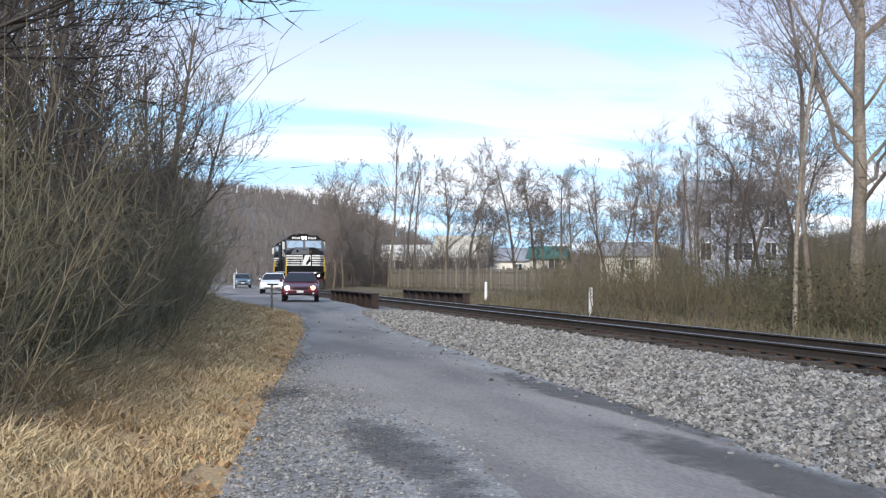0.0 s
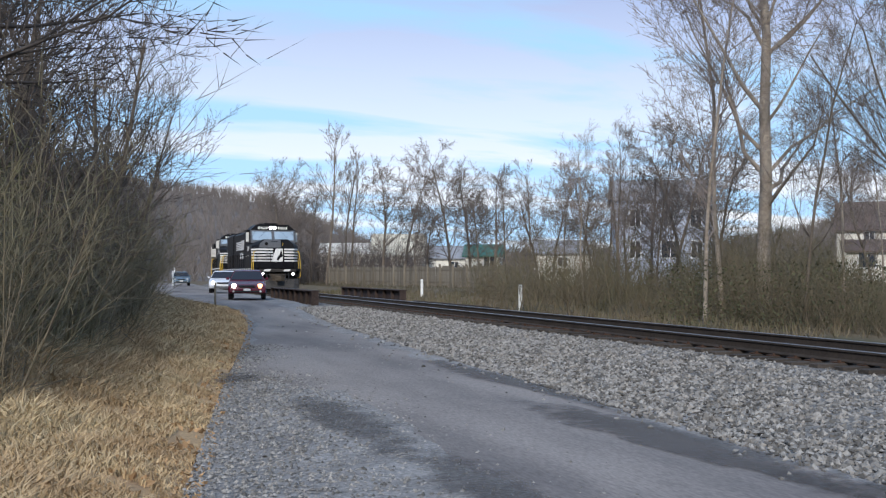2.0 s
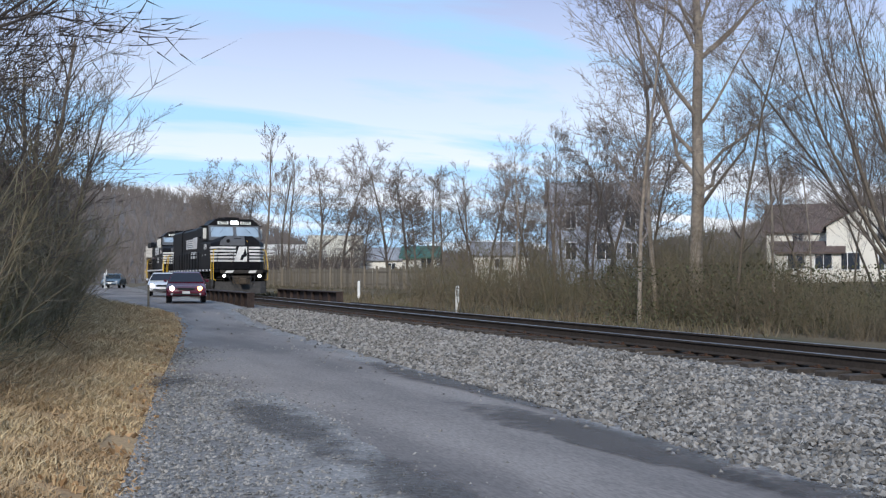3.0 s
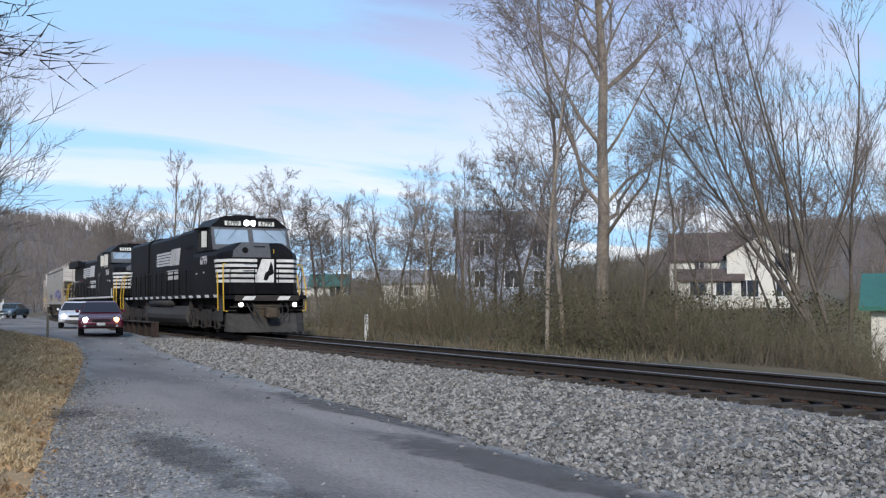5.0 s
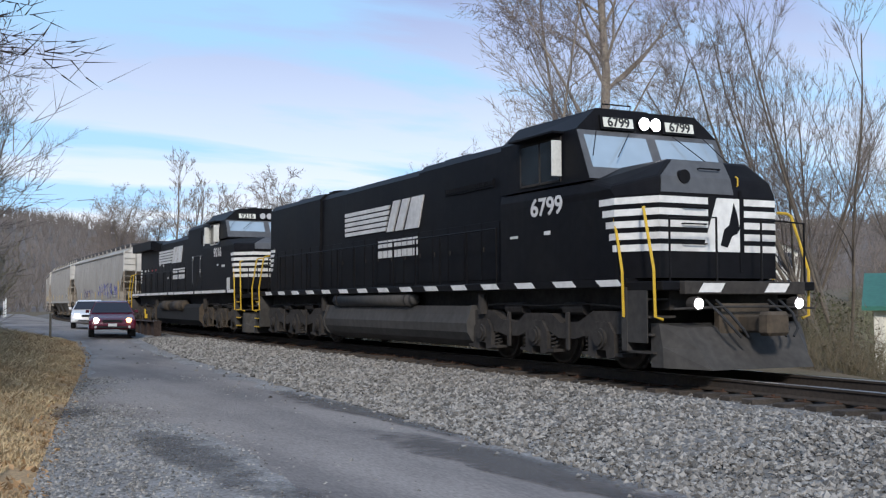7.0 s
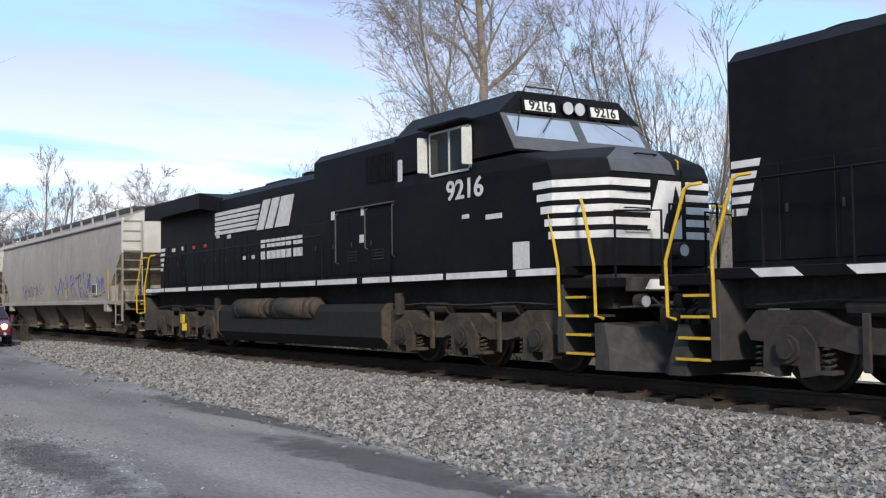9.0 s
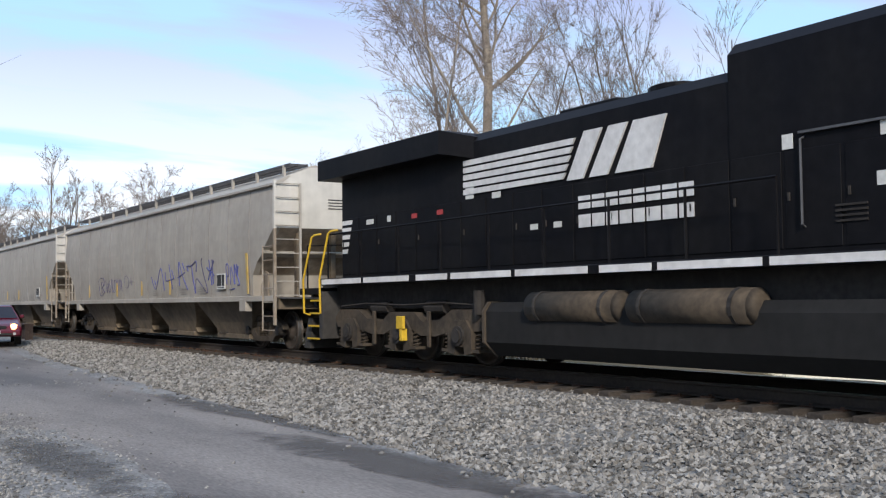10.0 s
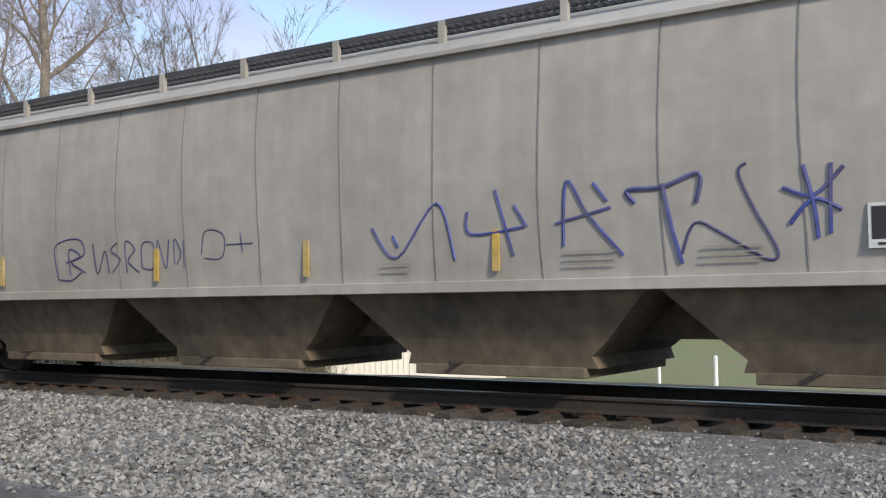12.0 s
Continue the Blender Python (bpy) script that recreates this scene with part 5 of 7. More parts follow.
def locomotive(name, label, k):
    """k: the main stations along the vehicle, counted from its front, and its features."""
    c = k["centre"]
    L = thing(name, label, "locomotive", "locomotives of the train")
    Y = lambda y: y - c
    deck, end = k["deck"], k["end"]
    W = 1.53
    # frame and deck
    part("frame", box(bmesh.new(), -1.1, 1.1, Y(0.5), Y(end - 0.4), 1.0, deck - 0.13), M_GRIME, L)
    part("walkway", box(bmesh.new(), -W, W, Y(k["step"]), Y(end - k["step"]), deck - 0.14, deck, 0.012), M_BLACK, L)
    for s in (-1, 1):
        y = k["step"] + 0.1
        i = 0
        while y < end - k["step"] - 0.4:
            a, b, lean = (0.62, 1.32, 0.14) if k["slant"] else ((1.75, 1.86, 0.0) if i % 3 else (1.05, 1.3, 0.0))
            stripe(L, [(Y(y), deck - 0.125), (Y(y + a), deck - 0.125), (Y(y + a + lean), deck - 0.02), (Y(y + lean), deck - 0.02)], s * W, name="sill_stripe")
            y += b
            i += 1
    # underframe tanks and boxes
    t0, t1 = k["tank"]
    def tank_section(grow_by):
        if not k["slant"]:
            pts = [(-1.35, 1.10), (-1.46, 0.95), (-1.46, 0.45), (-1.22, 0.22), (1.22, 0.22), (1.46, 0.45), (1.46, 0.95), (1.35, 1.10)]
        else:
            pts = [(-1.36, 1.06)] + [(-0.95 - 0.53 * math.cos(a), 0.66 - 0.46 * math.sin(a)) for a in (-0.5, -0.1, 0.3, 0.7, 1.1, 1.5)]
            pts += [(-x, z) for x, z in reversed(pts)]
        return [(x * (1 + grow_by), 0.66 + (z - 0.66) * (1 + grow_by)) for x, z in pts]
    part("fuel_tank", along_y(bmesh.new(), tank_section(0), Y(t0), Y(t1)), M_TANK if k["slant"] else M_TANK_BLACK, L, "dusty black fuel tank")
    for yy in (t0 - 0.03, t1 + 0.03):
        bm = along_y(bmesh.new(), tank_section(0.03), Y(yy - 0.03), Y(yy + 0.03))
        part("tank_end", bm, M_TANK if k["slant"] else M_TRUCK_BROWN, L, "dusty tank end")
    for s in (-1, 1):
        for a, b in k["air_tanks"]:
            bm = bmesh.new()
            zc, rr = k["air_z"], k["air_r"]
            x = s * 1.36
            rod(bm, (x, Y(a), zc), (x, Y(b), zc), rr, 14)
            rod(bm, (x, Y(a), zc), (x, Y(a - 0.08), zc), rr, 14, rr * 0.6)
            rod(bm, (x, Y(b), zc), (x, Y(b + 0.08), zc), rr, 14, rr * 0.6)
            part("air_tank", bm, M_TANK if k["slant"] else M_TRUCK_BROWN, L, "dusty cylindrical air tank", smooth=True)
            for yy in (a + 0.25, b - 0.25):
                part("tank_strap", rod(bmesh.new(), (x, Y(yy - 0.03), zc), (x, Y(yy + 0.03), zc), rr + 0.012, 14), M_GRIME, L)
        for yy in (k["tank"][0] - 0.45, k["tank"][1] + 0.35):
            bm = bmesh.new()
            rod(bm, (s * 1.35, Y(yy), 0.9), (s * 1.35, Y(yy), 1.3), 0.10, 10)
            part("air_filter", bm, M_GRIME, L)
    for yc in k["trucks"]:
        six_wheel_truck(L, Y(yc), M_TRUCK_BROWN if not k["slant"] else M_GRIME)
    # end platforms, steps, pilots
    for e in (0, 1):
        f = (lambda y: Y(y)) if e == 0 else (lambda y: Y(end - y))
        part("end_platform", box(bmesh.new(), -W, W, min(f(0.12), f(k["step"])), max(f(0.12), f(k["step"])), 1.30, 1.44, 0.012), M_BLACK, L)
        bm = bmesh.new()
        loft(bm, [[(-1.42, f(0.35), 0.80), (-1.1, f(0.12), 0.74), (1.1, f(0.12), 0.74), (1.42, f(0.35), 0.80), (1.42, f(0.55), 0.80), (-1.42, f(0.55), 0.80)],
                  [(-1.44, f(0.24), 0.45), (-1.05, f(-0.12), 0.42), (1.05, f(-0.12), 0.42), (1.44, f(0.24), 0.45), (1.44, f(0.52), 0.45), (-1.44, f(0.52), 0.45)],
                  [(-1.46, f(0.2), 0.14), (-1.0, f(-0.35), 0.12), (1.0, f(-0.35), 0.12), (1.46, f(0.2), 0.14), (1.46, f(0.5), 0.14), (-1.46, f(0.5), 0.14)]])
        part("snow_plow", bm, M_PLOW, L, "dusty faded pilot plow")
        part("anticlimber", box(bmesh.new(), -1.2, 1.2, min(f(0.0), f(0.14)), max(f(0.0), f(0.14)), 1.24, 1.44, 0.01), M_GRIME, L)
        for xx in (-0.95, 0.35):
            bm = bmesh.new()
            loft(bm, [[(xx, f(-0.008), 1.27), (xx + 0.42, f(-0.008), 1.27), (xx + 0.52, f(-0.008), 1.41), (xx + 0.10, f(-0.008), 1.41)], [(xx, f(0.01), 1.27), (xx + 0.42, f(0.01), 1.27), (xx + 0.52, f(0.01), 1.41), (xx + 0.10, f(0.01), 1.41)]])
            part("end_stripe", bm, M_STRIPE, L)
        bm = bmesh.new()
        box(bm, -0.14, 0.14, min(f(-0.55), f(0.3)), max(f(-0.55), f(0.3)), 0.66, 0.92, 0.03)
        box(bm, -0.24, 0.18, min(f(-0.72), f(-0.45)), max(f(-0.72), f(-0.45)), 0.62, 0.98, 0.05)
        box(bm, -0.5, 0.5, min(f(0.05), f(0.2)), max(f(0.05), f(0.2)), 0.6, 1.1, 0.02)
        part("coupler", bm, M_TRUCK_BROWN, L, "rusty knuckle coupler")
        for xx in (-0.75, -0.55, 0.5, 0.72):
            part("air_hose", pipe(bmesh.new(), [(xx, f(0.08), 1.15), (xx * 0.98, f(-0.22), 0.95), (xx * 0.85, f(-0.42), 0.72), (xx * 0.7, f(-0.44), 0.60)], 0.022, 6), M_RUBBER, L)
        part("lift_bar", pipe(bmesh.new(), [(-1.4, f(0.02), 1.02), (-0.5, f(-0.1), 1.05), (0.5, f(-0.1), 1.05), (1.4, f(0.02), 1.02)], 0.018, 6), M_GRIME, L)
        for s in (-1, 1):
            bm = bmesh.new()
            a, b = f(k["step"]), f(k["step"] + 0.16)
            box(bm, s * 0.85, s * W, min(a, b), max(a, b), 0.36, 1.36, 0.01)
            part("step_well", bm, M_PLOW, L)
            if k["slant"] and e == 0:
                a, b = f(k["step"]), f(k["step"] - 0.50)
                part("step_plate", box(bmesh.new(), s * 1.505, s * 1.525, min(a, b), max(a, b), 0.50, 1.34, 0.004), M_PLOW, L, "flat dusty plate beside the steps")
            for i in range(4):
                z = 0.36 + 0.27 * i
                bm = bmesh.new()
                a, b = f(k["step"] - 0.02), f(k["step"] - 0.62 + 0.05 * i)
                box(bm, s * 1.0, s * 1.5, min(a, b), max(a, b), z - 0.02, z + 0.015)
                st = part("step", bm, M_GRIME, L)
                part("step_edge", box(bmesh.new(), s * 1.5, s * 1.515, min(a, b), max(a, b), z - 0.018, z + 0.018), M_GRIME if k["slant"] and e == 0 else M_YELLOW, st, "" if k["slant"] and e == 0 else "yellow painted step edge")
            for yy, top in ((k["step"] + 0.08, 2.62), (k["step"] - 0.72, 2.58)):
                part("grab_rail", pipe(bmesh.new(), [(s * 1.40, f(yy), 0.86), (s * 1.54, f(yy), 0.90), (s * 1.56, f(yy), 1.62), (s * 1.50, f(yy + 0.30), top - 0.05), (s * 1.47, f(yy + 0.36), top), (s * 1.36, f(yy + 0.48), top + 0.02)], 0.024, 6), M_YELLOW, L, "yellow grab rail")
            bm = bmesh.new()
            rod(bm, (s * 1.0, f(0.10), 1.10), (s * 1.0, f(-0.06), 1.10), 0.105, 14)
            dl = part("ditch_light", bm, M_GRIME, L)
            part("lens", rod(bmesh.new(), (s * 1.0, f(-0.055), 1.10), (s * 1.0, f(-0.075), 1.10), 0.080, 14), M_LAMP if (k["lit"] and e == 0) else M_LENS, dl, "lit round lamp" if (k["lit"] and e == 0) else "unlit round lamp")
        part("end_rail", pipe(bmesh.new(), [(-1.35, f(0.16), 1.44), (-1.35, f(0.16), 2.38), (-0.45, f(0.16), 2.42), (-0.45, f(0.16), 1.44)], 0.02, 6), M_BLACK, L)
        part("end_rail", pipe(bmesh.new(), [(1.35, f(0.16), 1.44), (1.35, f(0.16), 2.38), (0.45, f(0.16), 2.42), (0.45, f(0.16), 1.44)], 0.02, 6), M_BLACK, L)
    # nose
    n0, wb, cw = k["nose"], k["wind"], k["cab_end"]
    corner, hw = k["corner"], k["nose_half"]
    zt, zn = k["nose_top"], k["wind_z"]
    q = lambda x, y, z: (x, Y(y), z)
    (z2, h2, b2), (z3, h3, b3), zo = k["nose_up"]
    bm = bmesh.new()
    outline = lambda z: [q(-W, corner, z), q(-hw, n0, z), q(hw, n0, z), q(W, corner, z), q(W, cw, z), q(0.5, cw, z), q(-0.5, cw, z), q(-W, cw, z)]
    mid_z = zt + (zo - zt) * 0.55
    rings = [outline(deck), outline(zt),
             [q(-W, corner + 0.10, mid_z), q(-h2, n0 + b2, z2), q(h2, n0 + b2, z2), q(W, corner + 0.10, mid_z), q(W, cw, mid_z), q(0.5, cw, mid_z), q(-0.5, cw, mid_z), q(-W, cw, mid_z)],
             [q(-W + 0.03, wb - 0.02, zo), q(-h3, n0 + b3, z3), q(h3, n0 + b3, z3), q(W - 0.03, wb - 0.02, zo), q(W - 0.03, cw, zo), q(h3, wb + 0.15, z3), q(-h3, wb + 0.15, z3), q(-W + 0.03, cw, zo)]]
    loft(bm, rings, caps=False)
    bm.verts.ensure_lookup_table()
    t0v = 24
    for quad in ((1, 2, 5, 6), (0, 1, 6, 7), (2, 3, 4, 5)):
        bm.faces.new([bm.verts[t0v + i] for i in quad])
    bmesh.ops.bevel(bm, geom=[e for e in bm.edges if max(v.co.y for v in e.verts) < Y(wb) and min(v.co.z for v in e.verts) > zt + 0.02], offset=0.05, segments=2, affect="EDGES", profile=0.5)
    nose = part("nose", bm, M_BLACK, L, "black safety nose")
    # grey panel over the upper nose, beside the door
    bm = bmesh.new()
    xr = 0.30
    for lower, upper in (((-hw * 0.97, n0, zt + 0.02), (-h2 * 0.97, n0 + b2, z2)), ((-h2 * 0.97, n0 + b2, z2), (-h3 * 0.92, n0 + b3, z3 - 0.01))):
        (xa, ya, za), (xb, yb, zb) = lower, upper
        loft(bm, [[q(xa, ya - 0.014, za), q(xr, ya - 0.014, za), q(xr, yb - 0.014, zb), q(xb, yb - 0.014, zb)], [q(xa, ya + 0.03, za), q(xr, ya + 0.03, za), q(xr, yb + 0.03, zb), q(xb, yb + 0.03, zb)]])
    part("nose_panel", bm, M_CAB_GREY, nose, "grey nose panel")
    part("nose_handle", pipe(bmesh.new(), [q(xr + 0.12, n0 + b2, z2 - 0.12), q(xr + 0.12, n0 + b2 - 0.05, z2 - 0.10), q(xr + 0.12, n0 + b2 - 0.05, z2 + 0.02), q(xr + 0.12, n0 + b2, z2 + 0.05)], 0.014, 5), M_YELLOW, nose, "yellow door handle")
    # horizontal stripes that wrap round the nose
    z0, z1, rows = k["stripes"]
    h = (z1 - z0) / (rows * 1.75 - 0.75)
    for r in range(rows):
        za = z1 - h - r * h * 1.75
        zb = za + h
        e = 0.007
        lead = 0.12 * r
        for s in (-1, 1):
            bm = bmesh.new()
            y0 = corner + k["wrap"] - lead * 0.75
            if y0 > corner + 0.02:
                box(bm, s * W, s * (W + e), Y(corner), Y(y0), za, zb)
            loft(bm, [[(s * (W + e), Y(corner), za), (s * (hw + e * 0.5), Y(n0 - e), za), (s * (hw + e * 0.5), Y(n0 - e), zb), (s * (W + e), Y(corner), zb)],
                      [(s * (W - 0.02), Y(corner + 0.01), za), (s * (hw - 0.02), Y(n0 + 0.01), za), (s * (hw - 0.02), Y(n0 + 0.01), zb), (s * (W - 0.02), Y(corner + 0.01), zb)]])
            inner = 0.22 if s < 0 else 0.52
            box(bm, s * hw, s * inner, Y(n0 - e), Y(n0 + 0.01), za, zb)
            part("nose_stripe", bm, M_STRIPE, nose, "white nose stripe")
    bm = bmesh.new()
    loft(bm, [[q(-0.34, n0 - 0.010, z0), q(0.44, n0 - 0.010, z0), q(0.44, n0 - 0.010, z1), q(-0.04, n0 - 0.010, z1)], [q(-0.34, n0 + 0.01, z0), q(0.44, n0 + 0.01, z0), q(0.44, n0 + 0.01, z1), q(-0.04, n0 + 0.01, z1)]])
    badge = part("nose_badge", bm, M_STRIPE, nose, "white badge panel with a dark slanting emblem")
    bm = bmesh.new()
    zz = z1 - z0
    emblem = [(0.02, 0.12), (0.10, 0.42), (0.20, 0.50), (0.26, 0.74), (0.30, 0.92), (0.36, 0.74), (0.42, 0.44), (0.36, 0.34), (0.26, 0.30), (0.16, 0.08)]
    loft(bm, [[q(x, n0 - 0.016, z0 + zz * v) for x, v in emblem], [q(x, n0 - 0.004, z0 + zz * v) for x, v in emblem]])
    part("emblem", bm, M_BLACK, badge, "dark emblem")
    part("door_seam", box(bmesh.new(), 0.42, 0.47, Y(n0 - 0.014), Y(n0), deck + 0.1, zt + 0.1), M_BLACK, nose)
    if k["slant"]:
        part("headlight_blank", rod(bmesh.new(), q(-0.66, n0 + b2 - 0.06, z2 + 0.0), q(-0.66, n0 + b2 + 0.1, z2 + 0.0), 0.11, 16), M_BLACK, nose, "round black cover on the nose")
    else:
        lamp = part("nose_lamp", rod(bmesh.new(), q(0.30, n0 - 0.16, 1.86), q(0.30, n0 + 0.02, 1.86), 0.13, 14), M_GRIME, nose)
        part("lens", rod(bmesh.new(), q(0.30, n0 - 0.175, 1.86), q(0.30, n0 - 0.155, 1.86), 0.09, 14), M_LENS, lamp, "unlit round lamp")
    gy, gz = n0 + (b2 + b3) / 2 - 0.01, (z2 + z3) / 2
    part("nose_grab", pipe(bmesh.new(), [q(-0.30, gy + 0.02, gz), q(-0.30, gy - 0.07, gz), q(0.10, gy - 0.07, gz), q(0.10, gy + 0.02, gz)], 0.014, 5), M_BLACK, nose)
    for zz in (z0 + 0.12, (z0 + z1) / 2, z1 - 0.16):
        part("door_grab", pipe(bmesh.new(), [q(-0.75, n0, zz), q(-0.75, n0 - 0.07, zz), q(-0.30, n0 - 0.07, zz), q(-0.30, n0, zz)], 0.012, 5), M_BLACK, nose)
    # cab
    roof, shoulder = k["roof"], k["roof"] - 0.38
    top_y = wb + 0.42
    bm = bmesh.new()
    loft(bm, [[(-W, Y(wb), zn - 0.01), (W, Y(wb), zn - 0.01), (W, Y(cw), zn - 0.01), (-W, Y(cw), zn - 0.01)],
              [(-W + 0.02, Y(top_y), shoulder), (W - 0.02, Y(top_y), shoulder), (W - 0.02, Y(cw), shoulder), (-W + 0.02, Y(cw), shoulder)],
              [(-1.08, Y(top_y + 0.06), roof), (1.08, Y(top_y + 0.06), roof), (1.12, Y(cw), roof), (-1.12, Y(cw), roof)]])
    cab = part("cab", bm, M_BLACK, L, "black crew cab")
    slope_y = lambda z: wb + (top_y - wb) * (z - zn) / (shoulder - zn)
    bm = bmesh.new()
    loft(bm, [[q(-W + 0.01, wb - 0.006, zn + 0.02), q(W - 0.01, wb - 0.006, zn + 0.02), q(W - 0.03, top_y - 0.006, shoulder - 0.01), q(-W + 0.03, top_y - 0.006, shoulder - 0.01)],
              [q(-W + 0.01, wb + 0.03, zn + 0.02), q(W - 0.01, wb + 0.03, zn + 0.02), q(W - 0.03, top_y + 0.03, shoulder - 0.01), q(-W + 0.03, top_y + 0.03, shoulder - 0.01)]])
    part("cab_front", bm, M_CAB_GREY, cab, "grey cab front")
    for s in (-1, 1):
        bm = bmesh.new()
        za, zb = zn + k["glass"][0], shoulder - k["glass"][1]
        x0, x1 = s * 0.10, s * (W - 0.14)
        loft(bm, [[q(x0, slope_y(za) - 0.012, za), q(x1, slope_y(za) - 0.012, za), q(x1, slope_y(zb) - 0.012, zb), q(x0, slope_y(zb) - 0.012, zb)],
                  [q(x0, slope_y(za) + 0.02, za), q(x1, slope_y(za) + 0.02, za), q(x1, slope_y(zb) + 0.02, zb), q(x0, slope_y(zb) + 0.02, zb)]])
        wsh = part("windshield", bm, M_GLASS_CAB, cab, "windshield with pale sky reflection in its colour")
        for a, b in ((0.3, 0.62), (0.75, 0.95)):
            part("wiper", pipe(bmesh.new(), [q(s * (W * a), slope_y(zb) - 0.03, zb + 0.08), q(s * (W * b), slope_y(za) - 0.03, za + (zb - za) * 0.45)], 0.009, 4), M_RUBBER, wsh)
        # number boards
        bx = s * k["board_x"]
        bm = bmesh.new()
        y = top_y + 0.0
        loft(bm, [[q(bx - 0.36, y - 0.05, shoulder + 0.02), q(bx + 0.36, y - 0.05, shoulder + 0.02), q(bx + 0.36, y + 0.0, shoulder + 0.27), q(bx - 0.36, y + 0.0, shoulder + 0.27)],
                  [q(bx - 0.36, y + 0.25, shoulder + 0.02), q(bx + 0.36, y + 0.25, shoulder + 0.02), q(bx + 0.36, y + 0.25, shoulder + 0.27), q(bx - 0.36, y + 0.25, shoulder + 0.27)]])
        nb = part("number_board", bm, M_BLACK, cab, "number board")
        bm = bmesh.new()
        loft(bm, [[q(bx - 0.31, y - 0.056, shoulder + 0.06), q(bx + 0.31, y - 0.056, shoulder + 0.06), q(bx + 0.31, y - 0.022, shoulder + 0.23), q(bx - 0.31, y - 0.022, shoulder + 0.23)],
                  [q(bx - 0.31, y - 0.03, shoulder + 0.06), q(bx + 0.31, y - 0.03, shoulder + 0.06), q(bx + 0.31, y + 0.01, shoulder + 0.23), q(bx - 0.31, y + 0.01, shoulder + 0.23)]])
        part("lit_panel", bm, M_BOARD, nb, "white lit panel")
        lettering("number", k["number"], 0.235, M_PRINT, nb, pose(bx, Y(y - 0.046), shoulder + 0.145, 79, 0, 0))
        # headlights
        bm = bmesh.new()
        rod(bm, q(s * 0.125, top_y + 0.2, shoulder + 0.16), q(s * 0.125, top_y - 0.05, shoulder + 0.16), 0.122, 14)
        hl = part("headlight", bm, M_BLACK, cab)
        part("lens", rod(bmesh.new(), q(s * 0.125, top_y - 0.05, shoulder + 0.16), q(s * 0.125, top_y - 0.065, shoulder + 0.16), 0.108, 14), M_LAMP if k["lit"] else M_LENS, hl, "lit headlight" if k["lit"] else "unlit headlight")
        # side windows
        ya, yb = k["side_win"]
        for i, (a, b) in enumerate(((ya, (ya + yb) / 2 - 0.03), ((ya + yb) / 2 + 0.03, yb))):
            bm = bmesh.new()
            box(bm, s * (W - 0.03), s * (W + 0.012), Y(a), Y(b), shoulder - 0.82, shoulder - 0.12)
            part("side_window", bm, M_GLASS_DARK, cab, "dark cab side window")
        bm = bmesh.new()
        for za in (shoulder - 0.86, shoulder - 0.12):
            box(bm, s * (W - 0.02), s * (W + 0.02), Y(ya - 0.04), Y(yb + 0.04), za, za + 0.04)
        for yy in (ya - 0.04, (ya + yb) / 2 - 0.02, yb):
            box(bm, s * (W - 0.02), s * (W + 0.02), Y(yy), Y(yy + 0.04), shoulder - 0.86, shoulder - 0.08)
        part("window_frame", bm, M_DECAL if not k["slant"] else M_GRIME, cab, "pale metal window frame" if not k["slant"] else "dark window frame")
        for yy in ((ya - 0.10, yb + 0.10) if not k["slant"] else (ya - 0.08,)):
            bm = bmesh.new()
            box(bm, s * (W + 0.02), s * (W + 0.22), Y(yy - 0.015), Y(yy + 0.015), shoulder - 0.78, shoulder - 0.16, 0.008)
            part("wind_deflector", bm, M_DECAL, cab, "pale side mirror")
        bm = bmesh.new()
        box(bm, s * (W - 0.05), s * (W + 0.22), Y(ya - 0.1), Y(yb + 0.1), shoulder - 0.03, shoulder)
        part("awning", bm, M_BLACK, cab)
        lettering("number", k["number"], k["digit"] * 0.88, M_LOGO, L, pose(s * (W + 0.006), Y(k["number_y"]), k["number_z"], 90, 0, -90 if s < 0 else 90) @ Matrix.Diagonal((1.22, 1, 1, 1)))
        bars(L, s * (W + 0.001), Y(k["number_y"] - 0.15), Y(k["number_y"] + 0.1), k["number_z"] - 0.52, k["number_z"] - 0.42, 1, M_LOGO)
        for yy, zz, w2, h2, m2 in k["decals"]:
            stripe(L, [(Y(yy), zz), (Y(yy + w2), zz), (Y(yy + w2), zz + h2), (Y(yy), zz + h2)], s * (W if yy < k["cab_end"] else next((w + 0.010 for a, b, z, w in k["hood"] if a <= yy <= b), k["hood_half"])), mat=m2, name="decal")
    # roof gear over the cab
    bm = bmesh.new()
    box(bm, -0.5, 0.4, Y(top_y + 0.5), Y(top_y + 1.3), roof, roof + 0.12, 0.02)
    box(bm, -0.9, -0.6, Y(top_y + 0.3), Y(top_y + 0.6), roof, roof + 0.07, 0.01)
    part("roof_unit", bm, M_BLACK, cab)
    part("roof_grab", pipe(bmesh.new(), [q(-0.9, top_y + 0.15, roof), q(-0.9, top_y + 0.1, roof + 0.1), q(-0.3, top_y + 0.1, roof + 0.1), q(-0.3, top_y + 0.15, roof)], 0.012, 4), M_BLACK, cab)
    bm = bmesh.new()
    for i, xx in enumerate((-0.2, 0.0, 0.2)):
        rod(bm, q(xx, top_y + 1.6, roof + 0.12), q(xx, top_y + 1.25 - 0.05 * i, roof + 0.12), 0.03, 8, 0.07)
    box(bm, -0.3, 0.3, Y(top_y + 1.55), Y(top_y + 1.65), roof, roof + 0.1)
    part("air_horn", bm, M_GRIME, cab)
    # hood in sections
    H = k["hood_half"]
